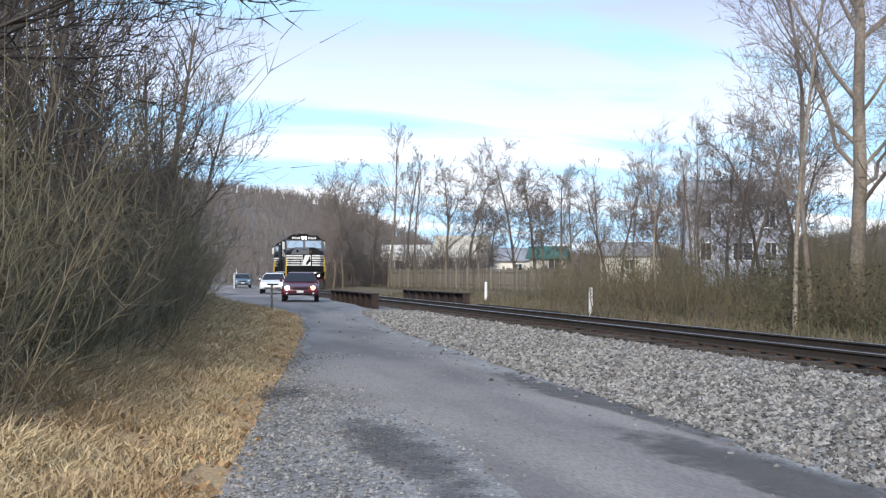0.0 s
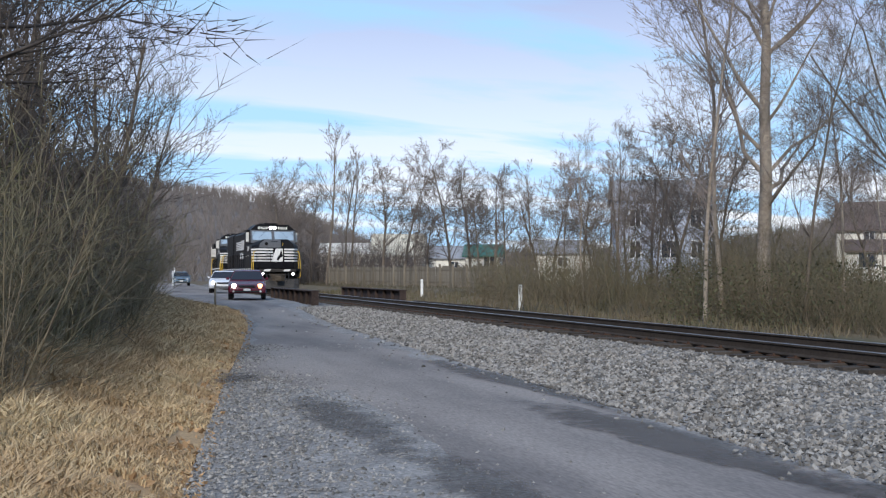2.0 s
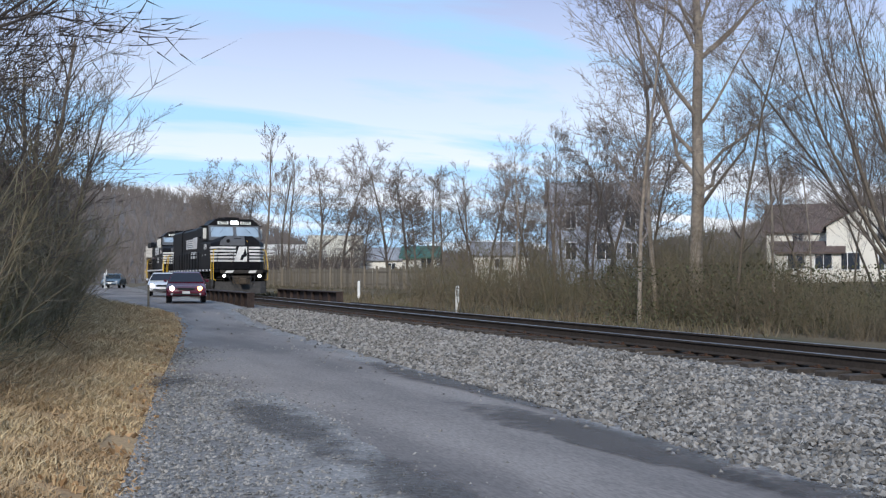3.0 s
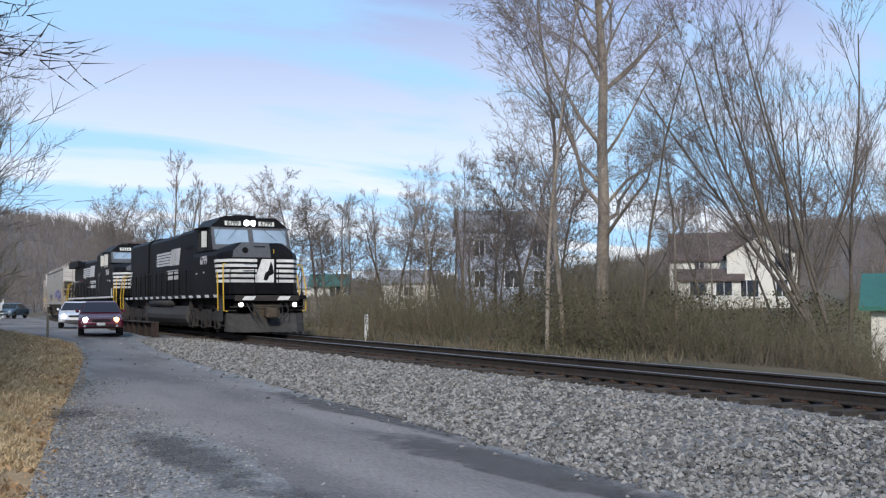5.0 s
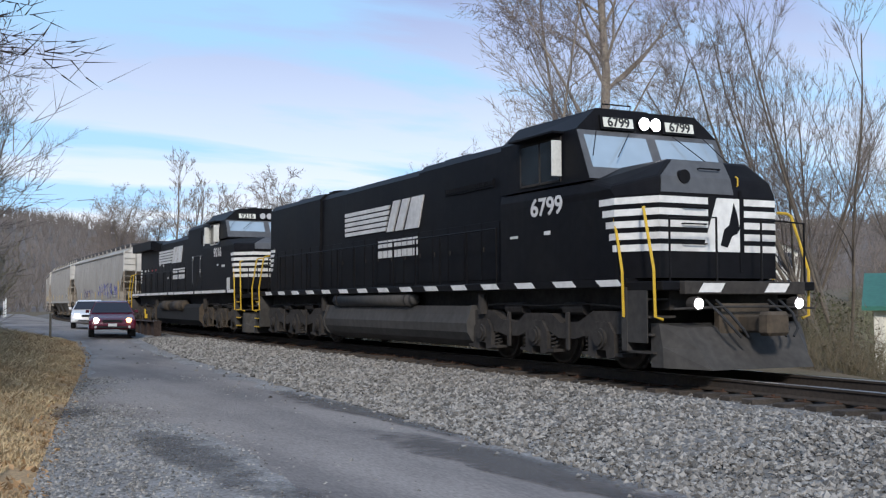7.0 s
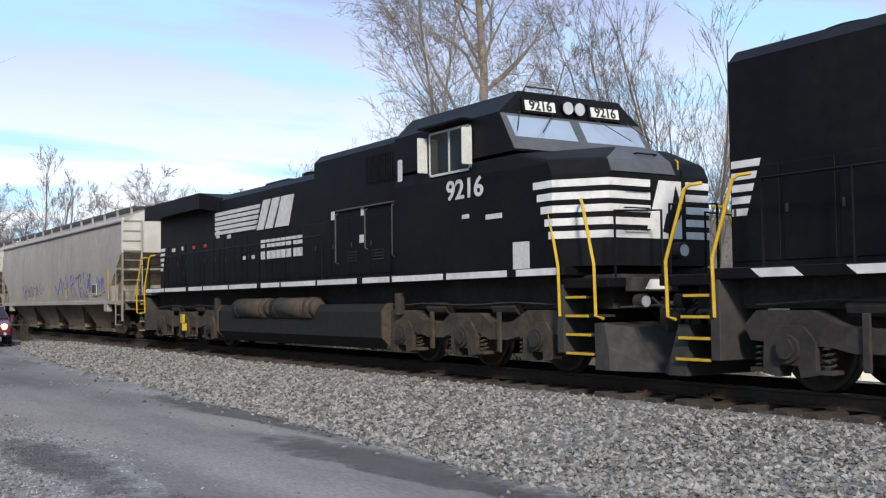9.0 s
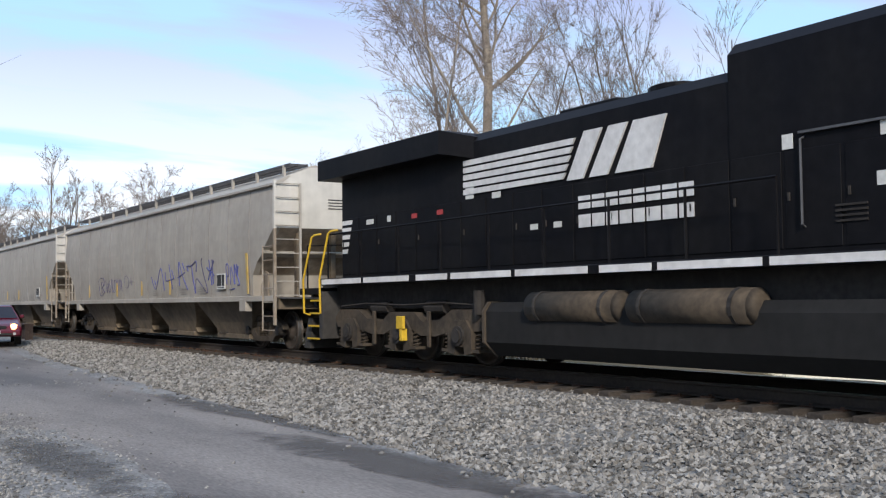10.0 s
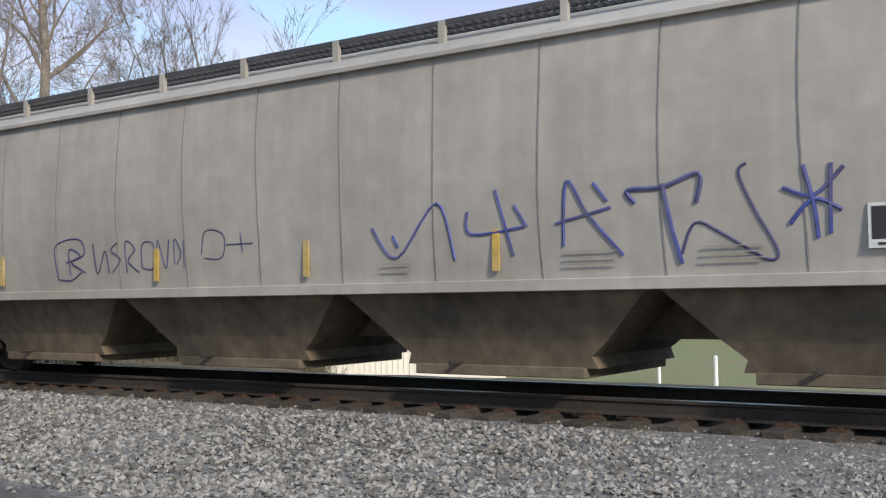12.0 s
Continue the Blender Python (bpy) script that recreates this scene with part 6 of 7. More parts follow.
    for i, (a, b, zt2, half) in enumerate(k["hood"]):
        ch = min(0.16, half * 0.15)
        bm = bmesh.new()
        along_y(bm, [(-half, deck), (half, deck), (half, zt2 - ch), (half - ch, zt2), (-half + ch, zt2), (-half, zt2 - ch)], Y(a), Y(b))
        hood = part("hood", bm, M_BLACK, L, "black engine hood")
        n = max(1, round((b - a) / 0.78))
        for s in (-1, 1):
            for j in range(n):
                ya, yb = a + (b - a) * j / n + 0.03, a + (b - a) * (j + 1) / n - 0.03
                bm = bmesh.new()
                box(bm, s * half, s * (half + 0.012), Y(ya), Y(yb), deck + 0.08, deck + 1.25, 0.004)
                door = part("hood_door", bm, M_BLACK, hood)
                part("latch", box(bmesh.new(), s * (half + 0.012), s * (half + 0.03), Y(yb - 0.07), Y(yb - 0.04), deck + 0.65, deck + 0.75), M_GRIME, door)
    for a, b, z0g, z1g in k["grilles"]:
        for s in (-1, 1):
            n = int((b - a) / 0.09)
            bm = bmesh.new()
            box(bm, s * H, s * (H + 0.03), Y(a), Y(b), z0g, z1g)
            g = part("grille", bm, M_BLACK, L, "black radiator grille")
            for i in range(n):
                yy = a + (b - a) * (i + 0.5) / n
                part("slat", box(bmesh.new(), s * (H + 0.03), s * (H + 0.05), Y(yy - 0.02), Y(yy + 0.02), z0g + 0.04, z1g - 0.04), M_BLACK, g)
    if k.get("wing"):
        a, b, z0w, z1w = k["wing"]
        bm = bmesh.new()
        loft(bm, [[(-H, Y(a), z0w - 0.12), (H, Y(a), z0w - 0.12), (H, Y(a), z1w - 0.16), (-H, Y(a), z1w - 0.16)],
                  [(-1.5, Y(a + 0.55), z0w), (1.5, Y(a + 0.55), z0w), (1.5, Y(a + 0.55), z1w), (-1.5, Y(a + 0.55), z1w)],
                  [(-1.5, Y(b), z0w), (1.5, Y(b), z0w), (1.5, Y(b), z1w), (-1.5, Y(b), z1w)]])
        part("radiator_wing", bm, M_BLACK, L, "wide black radiator overhang")
    for y, rr, hh in k["fans"]:
        bm = bmesh.new()
        zt2 = next((z for a, b, z, w in k["hood"] if a <= y <= b), 4.2)
        rod(bm, q(0, y, zt2 - 0.02), q(0, y, zt2 + hh), rr, 18)
        rod(bm, q(0, y, zt2 + hh), q(0, y, zt2 + hh + 0.03), rr * 0.9, 18, rr * 0.85)
        part("roof_fan", bm, M_BLACK, L, "round roof fan housing")
    for y0r, y1r, w2, hh in k["hatches"]:
        zt2 = next((z for a, b, z, w in k["hood"] if a <= (y0r + y1r) / 2 <= b), 4.2)
        part("roof_hatch", box(bmesh.new(), -w2, w2, Y(y0r), Y(y1r), zt2 - 0.02, zt2 + hh, 0.02), M_BLACK, L)
    # drip ledge, upright grab irons and low louvres on the forward hood
    for s in (-1, 1) if k.get("ledge") else ():
        a, b, zl = k["ledge"]
        w = k["hood"][0][3]
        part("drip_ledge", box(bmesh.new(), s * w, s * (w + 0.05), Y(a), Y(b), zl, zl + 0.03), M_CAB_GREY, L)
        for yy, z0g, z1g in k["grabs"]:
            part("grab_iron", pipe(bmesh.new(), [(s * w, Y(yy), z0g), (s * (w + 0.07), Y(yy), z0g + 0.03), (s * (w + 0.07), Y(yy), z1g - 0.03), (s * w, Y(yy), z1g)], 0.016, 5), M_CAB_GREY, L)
        for yy in k["louvres"]:
            bm = bmesh.new()
            for j in range(4):
                box(bm, s * (w + 0.012), s * (w + 0.03), Y(yy), Y(yy + 0.42), 1.98 + 0.06 * j, 2.005 + 0.06 * j)
            part("louvre", bm, M_GRIME, L)
    # lettering on the hood: a block of five bars running into a bold slanted mark, and two rows of bars
    a, b, z0l, z1l = k["logo"]
    for s in (-1, 1):
        f = lambda t: Y(b - (b - a) * t) if s < 0 else Y(a + (b - a) * t)
        hh = (z1l - z0l) / 6.6
        for r in range(5):
            zz = z0l + r * (z1l - z0l - hh) / 4.0
            stripe(L, [(f(0.0), zz), (f(0.55 + 0.012 * r), zz), (f(0.565 + 0.012 * r), zz + hh), (f(0.0), zz + hh)], s * H, mat=M_LOGO, name="logo_bar", thick=0.03)
        for pts in ([(0.57, -0.06), (0.645, -0.06), (0.735, 1.12), (0.655, 1.12)], [(0.675, -0.06), (0.755, -0.06), (0.845, 1.12), (0.765, 1.12)], [(0.79, -0.06), (0.94, -0.06), (1.0, 1.12), (0.87, 1.12)]):
            stripe(L, [(f(t), z0l + (z1l - z0l) * v) for t, v in pts], s * H, mat=M_LOGO, name="logo_mark", thick=0.03)
        la, lb, lz0, lz1 = k["words"]
        bars(L, s * (H + 0.024), Y(la), Y(lb), lz0, lz1, 2, M_LOGO, gaps=(0.13, 0.26, 0.39, 0.5, 0.62, 0.74, 0.87))
        handrail_side(L, s, 1.46, Y(k["rail"][0]), Y(k["rail"][1]), 2.55, k["rail_posts"], deck, M_BLACK)
        # slanting white bars on the rear corner of the hood
        e = k["hood"][-1][1]
        for r in range(5):
            zz = 2.15 + 0.15 * r
            stripe(L, [(Y(e - 0.03), zz), (Y(e - 0.26 - 0.05 * r), zz), (Y(e - 0.29 - 0.05 * r), zz + 0.09), (Y(e - 0.03), zz + 0.09)], s * k["hood"][-1][3], name="rear_stripe", thick=0.016)
    return L


LEAD = dict(deck=1.50, nose_up=((3.10, 1.12, 0.07), (3.40, 0.80, 0.24), 3.12), centre=10.9, end=22.0, step=1.0, slant=True, tank=(6.5, 14.9), air_tanks=((9.3, 14.2),), air_z=1.2, air_r=0.16, trucks=(4.0, 17.9), lit=True,
            nose=0.62, corner=1.30, nose_half=1.18, wind=2.0, cab_end=5.0, nose_top=2.82, wind_z=3.16, stripes=(1.92, 2.78, 5), wrap=0.42,
            roof=4.45, glass=(0.06, 0.10), board_x=0.66, number="6799", digit=0.50, number_y=3.35, number_z=2.80, side_win=(2.9, 4.2),
            decals=((4.35, 2.3, 0.28, 0.05, M_DECAL),), hood_half=1.10,
            hood=((4.99, 9.6, 4.28, 1.10), (9.6, 16.2, 4.22, 1.10), (16.2, 20.95, 4.26, 1.16)), grilles=((16.5, 20.4, 3.25, 4.0), (6.0, 8.2, 3.45, 3.62)),
            fans=((16.9, 0.6, 0.14), (18.3, 0.6, 0.14), (19.7, 0.6, 0.14)), hatches=((8.2, 9.5, 0.5, 0.16), (11.0, 12.0, 0.4, 0.12), (5.0, 7.0, 0.7, 0.05)), logo=(9.3, 14.3, 2.90, 3.52), words=(9.6, 12.0, 2.15, 2.66),
            rail=(5.3, 20.2), rail_posts=12)
SECOND = dict(deck=1.63, nose_up=((3.22, 1.0, 0.10), (3.46, 0.55, 0.42), 3.44), centre=11.2, end=22.4, step=1.1, slant=False, tank=(6.6, 15.2), air_tanks=((9.6, 11.7), (12.0, 14.0)), air_z=1.02, air_r=0.24, trucks=(4.0, 18.2), lit=False,
              nose=0.62, corner=1.32, nose_half=1.02, wind=2.25, cab_end=6.0, nose_top=3.0, wind_z=3.50, stripes=(2.04, 2.92, 5), wrap=0.46,
              roof=4.55, glass=(0.06, 0.06), board_x=0.70, number="9216", digit=0.52, number_y=3.66, number_z=3.0, side_win=(3.5, 4.7),
              decals=((1.9, 1.62, 0.42, 0.42, M_DECAL), (2.6, 2.45, 0.45, 0.08, M_DECAL), (5.7, 3.35, 0.16, 0.4, M_DECAL), (7.9, 2.9, 0.12, 0.18, M_DECAL), (7.9, 2.35, 0.18, 0.16, M_DECAL), (6.6, 3.0, 0.16, 0.07, M_DECAL_RED),
                      (6.3, 1.8, 0.18, 0.08, M_DECAL_RED), (9.2, 2.9, 0.16, 0.18, M_DECAL), (15.2, 2.85, 0.25, 0.1, M_DECAL), (13.6, 2.25, 0.2, 0.09, M_DECAL), (14.2, 2.25, 0.2, 0.09, M_DECAL), (16.0, 2.9, 0.25, 0.22, M_DECAL),
                      (17.0, 2.7, 0.2, 0.09, M_DECAL_RED), (17.9, 2.7, 0.2, 0.09, M_DECAL_RED), (18.9, 2.7, 0.14, 0.12, M_DECAL), (19.6, 2.7, 0.3, 0.1, M_DECAL)), hood_half=1.12,
              hood=((5.99, 10.2, 4.38, 1.14), (10.2, 16.4, 4.05, 1.12), (16.4, 21.0, 3.95, 1.12)), grilles=((6.2, 7.8, 3.5, 4.1),),
              fans=((12.2, 0.45, 0.22),), hatches=((10.3, 11.2, 0.4, 0.14), (13.0, 14.4, 0.5, 0.18)), logo=(11.3, 16.3, 2.98, 3.58), words=(10.8, 13.2, 2.12, 2.68), wing=(16.0, 21.4, 3.72, 4.14),
              rail=(9.2, 21.0), rail_posts=8, ledge=(6.05, 9.1, 3.06), grabs=((9.05, 1.95, 3.02), (7.75, 2.2, 3.02), (6.65, 2.0, 3.02), (6.4, 2.3, 3.02)), louvres=(8.2, 7.1))


def hopper_x(z):
    """Half width of the hopper's bulging side at a height."""
    return 1.50 + 0.10 * math.sin(math.pi * min(1, max(0, (z - 1.2) / 2.9)))


def hopper_car():
    """Covered hopper: c is its middle; the ends lie 10.1 m from it."""
    L = thing("covered_hopper", "weathered grey covered hopper car with rounded sides", "hopper car", "covered hopper cars of the train")
    half = 10.1
    eave = 3.90

    def ring(y, zb):
        pts = []
        for i in range(8):
            z = zb + (eave - zb) * i / 7
            pts.append((-hopper_x(z), y, z))
        pts += [(-1.18, y, 4.12), (-0.7, y, 4.30), (0, y, 4.36), (0.7, y, 4.30), (1.18, y, 4.12)]
        for i in range(7, -1, -1):
            z = zb + (eave - zb) * i / 7
            pts.append((hopper_x(z), y, z))
        return pts
    stations = [(half, 2.87), (half - 0.62, 2.38), (half - 0.64, 2.30), (half - 1.0, 2.12), (half - 1.32, 1.80), (half - 1.42, 1.26)]
    rings = [ring(-y, z) for y, z in stations] + [ring(y, z) for y, z in reversed(stations)]
    bm = loft(bmesh.new(), rings)
    body = part("body", bm, M_HOPPER, L, "smooth weathered grey body")
    for e in (-1, 1):
        f = e * half
        bm = bmesh.new()
        n = ring(0, 2.87)
        loft(bm, [[(x * 0.985, f + e * 0.012, z) for x, _, z in n], [(x * 0.985, f - e * 0.03, z) for x, _, z in n]])
        end = part("end_sheet", bm, M_HOPPER_END, body, "pale end sheet")
        for r in range(4):
            part("stencil_bar", box(bmesh.new(), -0.2, 0.45, f + e * 0.013, f + e * 0.02, 3.55 - 0.07 * r, 3.575 - 0.07 * r), M_PRINT, end)
        part("stencil_bar", box(bmesh.new(), 0.45, 0.75, f + e * 0.013, f + e * 0.02, 3.72, 3.80), M_PRINT, end)
        # slope sheet down to the hopper, and the framing under the end
        bm = bmesh.new()
        loft(bm, [[(-1.42, f, 2.86), (1.42, f, 2.86), (1.42, f, 2.92), (-1.42, f, 2.92)], [(-1.42, e * (half - 2.0), 1.26), (1.42, e * (half - 2.0), 1.26), (1.42, e * (half - 2.0), 1.36), (-1.42, e * (half - 2.0), 1.36)]])
        part("slope_sheet", bm, M_HOPPER_RUST, body, "dirty brown slope sheet")
        part("end_sill", box(bmesh.new(), -1.45, 1.45, min(f, f - e * 0.3), max(f, f - e * 0.3), 0.98, 1.26, 0.01), M_HOPPER_LOW, L)
        part("shear_plate", box(bmesh.new(), -1.42, 1.42, min(f, f - e * 1.8), max(f, f - e * 1.8), 1.20, 1.26), M_HOPPER_LOW, L)
        for xx in (-0.9, 0.0, 0.9):
            part("end_post", box(bmesh.new(), xx - 0.06, xx + 0.06, min(f - e * 0.25, f - e * 0.12), max(f - e * 0.25, f - e * 0.12), 1.26, 2.80), M_HOPPER_LOW, L)
        for s in (-1, 1):
            bm = bmesh.new()
            along_x(bm, [(e * (half - 0.95), 1.26), (e * (half - 1.5), 1.26), (e * (half - 1.5), 2.0), (e * (half - 0.98), 1.85)], s * 1.28, s * 1.32)
            part("gusset", bm, M_HOPPER_RUST, L)
            bm = bmesh.new()
            box(bm, s * 1.40, s * 1.58, min(e * (half - 1.75), e * (half - 2.15)), max(e * (half - 1.75), e * (half - 2.15)), 0.93, 1.24, 0.01)
            part("jacking_pad", bm, M_HOPPER, L)
            # ladders
            pale = part("ladder", box(bmesh.new(), s * 1.53, s * 1.60, f - 0.04, f + 0.04, 2.85, 3.98), M_HOPPER_END, L, "pale end ladder")
            part("corner_post", box(bmesh.new(), s * 1.535, s * 1.595, f - 0.035, f + 0.035, 0.62, 2.85), M_HOPPER_RUST, pale, "rust-stained corner post")
            part("stile", box(bmesh.new(), s * 0.93, s * 0.98, f + e * 0.05, f + e * 0.10, 1.25, 3.92), M_HOPPER, pale)
            for i in range(9):
                z = 1.30 + 0.325 * i
                part("rung", rod(bmesh.new(), (s * 1.56, f + e * 0.07, z), (s * 0.95, f + e * 0.07, z), 0.014, 5), M_HOPPER, pale)
            yy = f - e * 0.62
            part("stile", rod(bmesh.new(), (s * 1.60, yy, 0.48), (s * 1.60, yy, 2.48), 0.020, 6), M_HOPPER_RUST, pale)
            for i in range(7):
                z = 0.50 + 0.325 * i
                part("rung", rod(bmesh.new(), (s * 1.60, yy, z), (s * 1.58, f, z), 0.014, 5), M_HOPPER_RUST, pale)
        part("crossover", box(bmesh.new(), -1.45, 1.45, min(f, f + e * 0.30), max(f, f + e * 0.30), 1.22, 1.26), M_GRATING, L)
        part("end_grab", pipe(bmesh.new(), [(-0.9, f + e * 0.1, 2.3), (-0.9, f + e * 0.16, 2.3), (0.9, f + e * 0.16, 2.3), (0.9, f + e * 0.1, 2.3)], 0.016, 5), M_HOPPER, L)
        bm = bmesh.new()
        rod(bm, (0.55, f + e * 0.12, 2.0), (0.55, f + e * 0.16, 2.0), 0.28, 16)
        part("brake_wheel", bm, M_HOPPER_LOW, L)
        bm = bmesh.new()
        box(bm, -0.14, 0.14, min(f, f + e * 0.75), max(f, f + e * 0.75), 0.70, 0.95, 0.03)
        box(bm, -0.24, 0.18, min(f + e * 0.55, f + e * 0.86), max(f + e * 0.55, f + e * 0.86), 0.64, 1.0, 0.05)
        part("coupler", bm, M_TRUCK_BROWN, L, "rusty knuckle coupler")
        # truck
        t = new("truck"); t.parent = L; t.location = (0, e * (half - 1.75), 0)
        tagged(t, "two-axle freight truck with coil springs")
        for y in (-0.92, 0.92):
            wheelset(t, y, 0.46)
        for s in (-1, 1):
            bm = bmesh.new()
            for pts in ([(-1.16, 0.50), (-1.10, 0.64), (-0.50, 0.82), (0.50, 0.82), (1.10, 0.64), (1.16, 0.50), (0.86, 0.54), (0.44, 0.70), (-0.44, 0.70), (-0.86, 0.54)],
                        [(-1.02, 0.56), (-0.80, 0.60), (-0.36, 0.30), (-0.52, 0.20)], [(1.02, 0.56), (0.80, 0.60), (0.36, 0.30), (0.52, 0.20)],
                        [(-0.52, 0.20), (-0.44, 0.32), (0.44, 0.32), (0.52, 0.20)], [(-0.40, 0.30), (-0.30, 0.30), (-0.30, 0.72), (-0.42, 0.72)], [(0.40, 0.30), (0.30, 0.30), (0.30, 0.72), (0.42, 0.72)]):
                along_x(bm, pts, s * 0.95, s * 1.10)
            fr = part("side_frame", bm, M_TRUCK_BROWN, t)
            for dy in (-0.2, 0.0, 0.2):
                part("spring", spring(bmesh.new(), s * 1.05, dy, 0.32, 0.56, 0.07, 4), M_TRUCK_BROWN, fr)
            part("bolster_end", box(bmesh.new(), s * 0.9, s * 1.12, -0.26, 0.26, 0.56, 0.68, 0.02), M_TRUCK_BROWN, fr)
            for dy in (-0.92, 0.92):
                part("bearing", rod(bmesh.new(), (s * 0.95, dy, 0.46), (s * 1.16, dy, 0.46), 0.11, 12), M_GRIME, fr)
        part("bolster", box(bmesh.new(), -1.0, 1.0, -0.2, 0.2, 0.5, 0.95), M_GRIME, t)
    # sills, seams, eaves
    for s in (-1, 1):
        part("side_sill", box(bmesh.new(), s * 1.46, s * 1.57, -half + 0.1, half - 0.1, 1.17, 1.30, 0.008), M_HOPPER, L, "pale grey side sill")
        bm = bmesh.new()
        along_y(bm, [(s * 1.44, 3.86), (s * 1.60, 3.86), (s * 1.60, 3.91), (s * 1.24, 4.10), (s * 1.16, 4.08)], -half - 0.02, half + 0.02)
        part("eave_rail", bm, M_HOPPER, L, "pale grey roof edge")
        for i in range(13):
            y = -8.61 + 1.373 * i
            zs = [1.30 + 2.55 * j / 8 for j in range(9)]
            part("seam", pipe(bmesh.new(), [(s * (hopper_x(z) + 0.001), y + 0.018 * math.sin(z * 2 + i), z) for z in zs], 0.011, 4), M_SEAM, body)
        for y in (-2.6, 0.15, 2.9, 6.5):
            stripe(L, [(y, 1.40), (y + 0.09, 1.40), (y + 0.09, 1.85), (y, 1.85)], s * 1.555, mat=M_REFLECTOR, name="reflector", thick=0.02)
        stripe(L, [(-8.62, 1.36), (-8.52, 1.36), (-8.40, 2.35), (-8.52, 2.35)], s * 1.588, mat=M_REFLECTOR, name="reflector", thick=0.02)
        for y, w, rows in ((-4.0, 0.6, 3), (-5.5, 0.6, 3), (-1.4, 0.4, 2)):
            for r in range(rows):
                stripe(L, [(y, 1.45 + 0.06 * r), (y + w, 1.45 + 0.06 * r), (y + w, 1.462 + 0.06 * r), (y, 1.462 + 0.06 * r)], s * 1.562, mat=M_STENCIL, name="stencil_bar", thick=0.01)
        stripe(L, [(-6.98, 1.50), (-6.42, 1.50), (-6.42, 1.90), (-6.98, 1.90)], s * 1.562, mat=M_DECAL, name="placard", thick=0.022)
        for ya, yb, za, zb in ((-6.95, -6.77, 1.58, 1.87), (-6.73, -6.45, 1.58, 1.87), (-6.95, -6.50, 1.525, 1.55)):
            stripe(L, [(ya, za), (yb, za), (yb, zb), (ya, zb)], s * 1.584, mat=M_PRINT, name="placard_square", thick=0.004)
        # running boards with their brackets
        for i in range(13):
            y = -9.75 + 19.5 * i / 12
            part("bracket", box(bmesh.new(), s * 1.14, s * 1.20, y - 0.045, y + 0.045, 4.02, 4.38), M_HOPPER, L)
        bm = bmesh.new()
        for xx in (1.17, 0.95, 0.72):
            box(bm, s * xx - 0.012, s * xx + 0.012, -half, half, 4.33, 4.39)
        for i in range(168):
            y = -half + 0.06 + 0.12 * i
            box(bm, s * 0.72, s * 1.17, y - 0.008, y + 0.008, 4.34, 4.385)
        part("running_board", bm, M_GRATING, L, "dark open steel running board")
    bm = bmesh.new()
    along_y(bm, [(-0.32, 4.33), (-0.32, 4.44), (-0.2, 4.48), (0.2, 4.48), (0.32, 4.44), (0.32, 4.33)], -half + 0.8, half - 0.8)
    part("trough_hatch", bm, M_HOPPER, L)
    # hoppers under the body
    for i in range(4):
        y = -6.35 + 4.1 * i
        bm = bmesh.new()
        loft(bm, [[(-1.44, y - 2.04, 1.24), (1.44, y - 2.04, 1.24), (1.44, y + 2.04, 1.24), (-1.44, y + 2.04, 1.24)],
                  [(-1.16, y - 1.42, 0.64), (1.16, y - 1.42, 0.64), (1.16, y + 1.42, 0.64), (-1.16, y + 1.42, 0.64)],
                  [(-1.10, y - 1.20, 0.46), (1.10, y - 1.20, 0.46), (1.10, y + 1.20, 0.46), (-1.10, y + 1.20, 0.46)],
                  [(-1.06, y - 1.26, 0.33), (1.06, y - 1.26, 0.33), (1.06, y + 1.26, 0.33), (-1.06, y + 1.26, 0.33)]])
        bay = part("hopper_bay", bm, M_HOPPER_LOW, L, "dirty brown discharge hopper")
        part("outlet_gate", box(bmesh.new(), -1.12, 1.12, y - 1.12, y + 1.12, 0.22, 0.34, 0.01), M_HOPPER_LOW, bay)
        part("gate_shaft", rod(bmesh.new(), (-1.3, y + 0.5, 0.36), (1.3, y + 0.5, 0.36), 0.03, 6), M_GRIME, bay)
    part("centre_sill", box(bmesh.new(), -0.25, 0.25, -half + 0.1, half - 0.1, 0.62, 1.22), M_HOPPER_LOW, L)
    return L


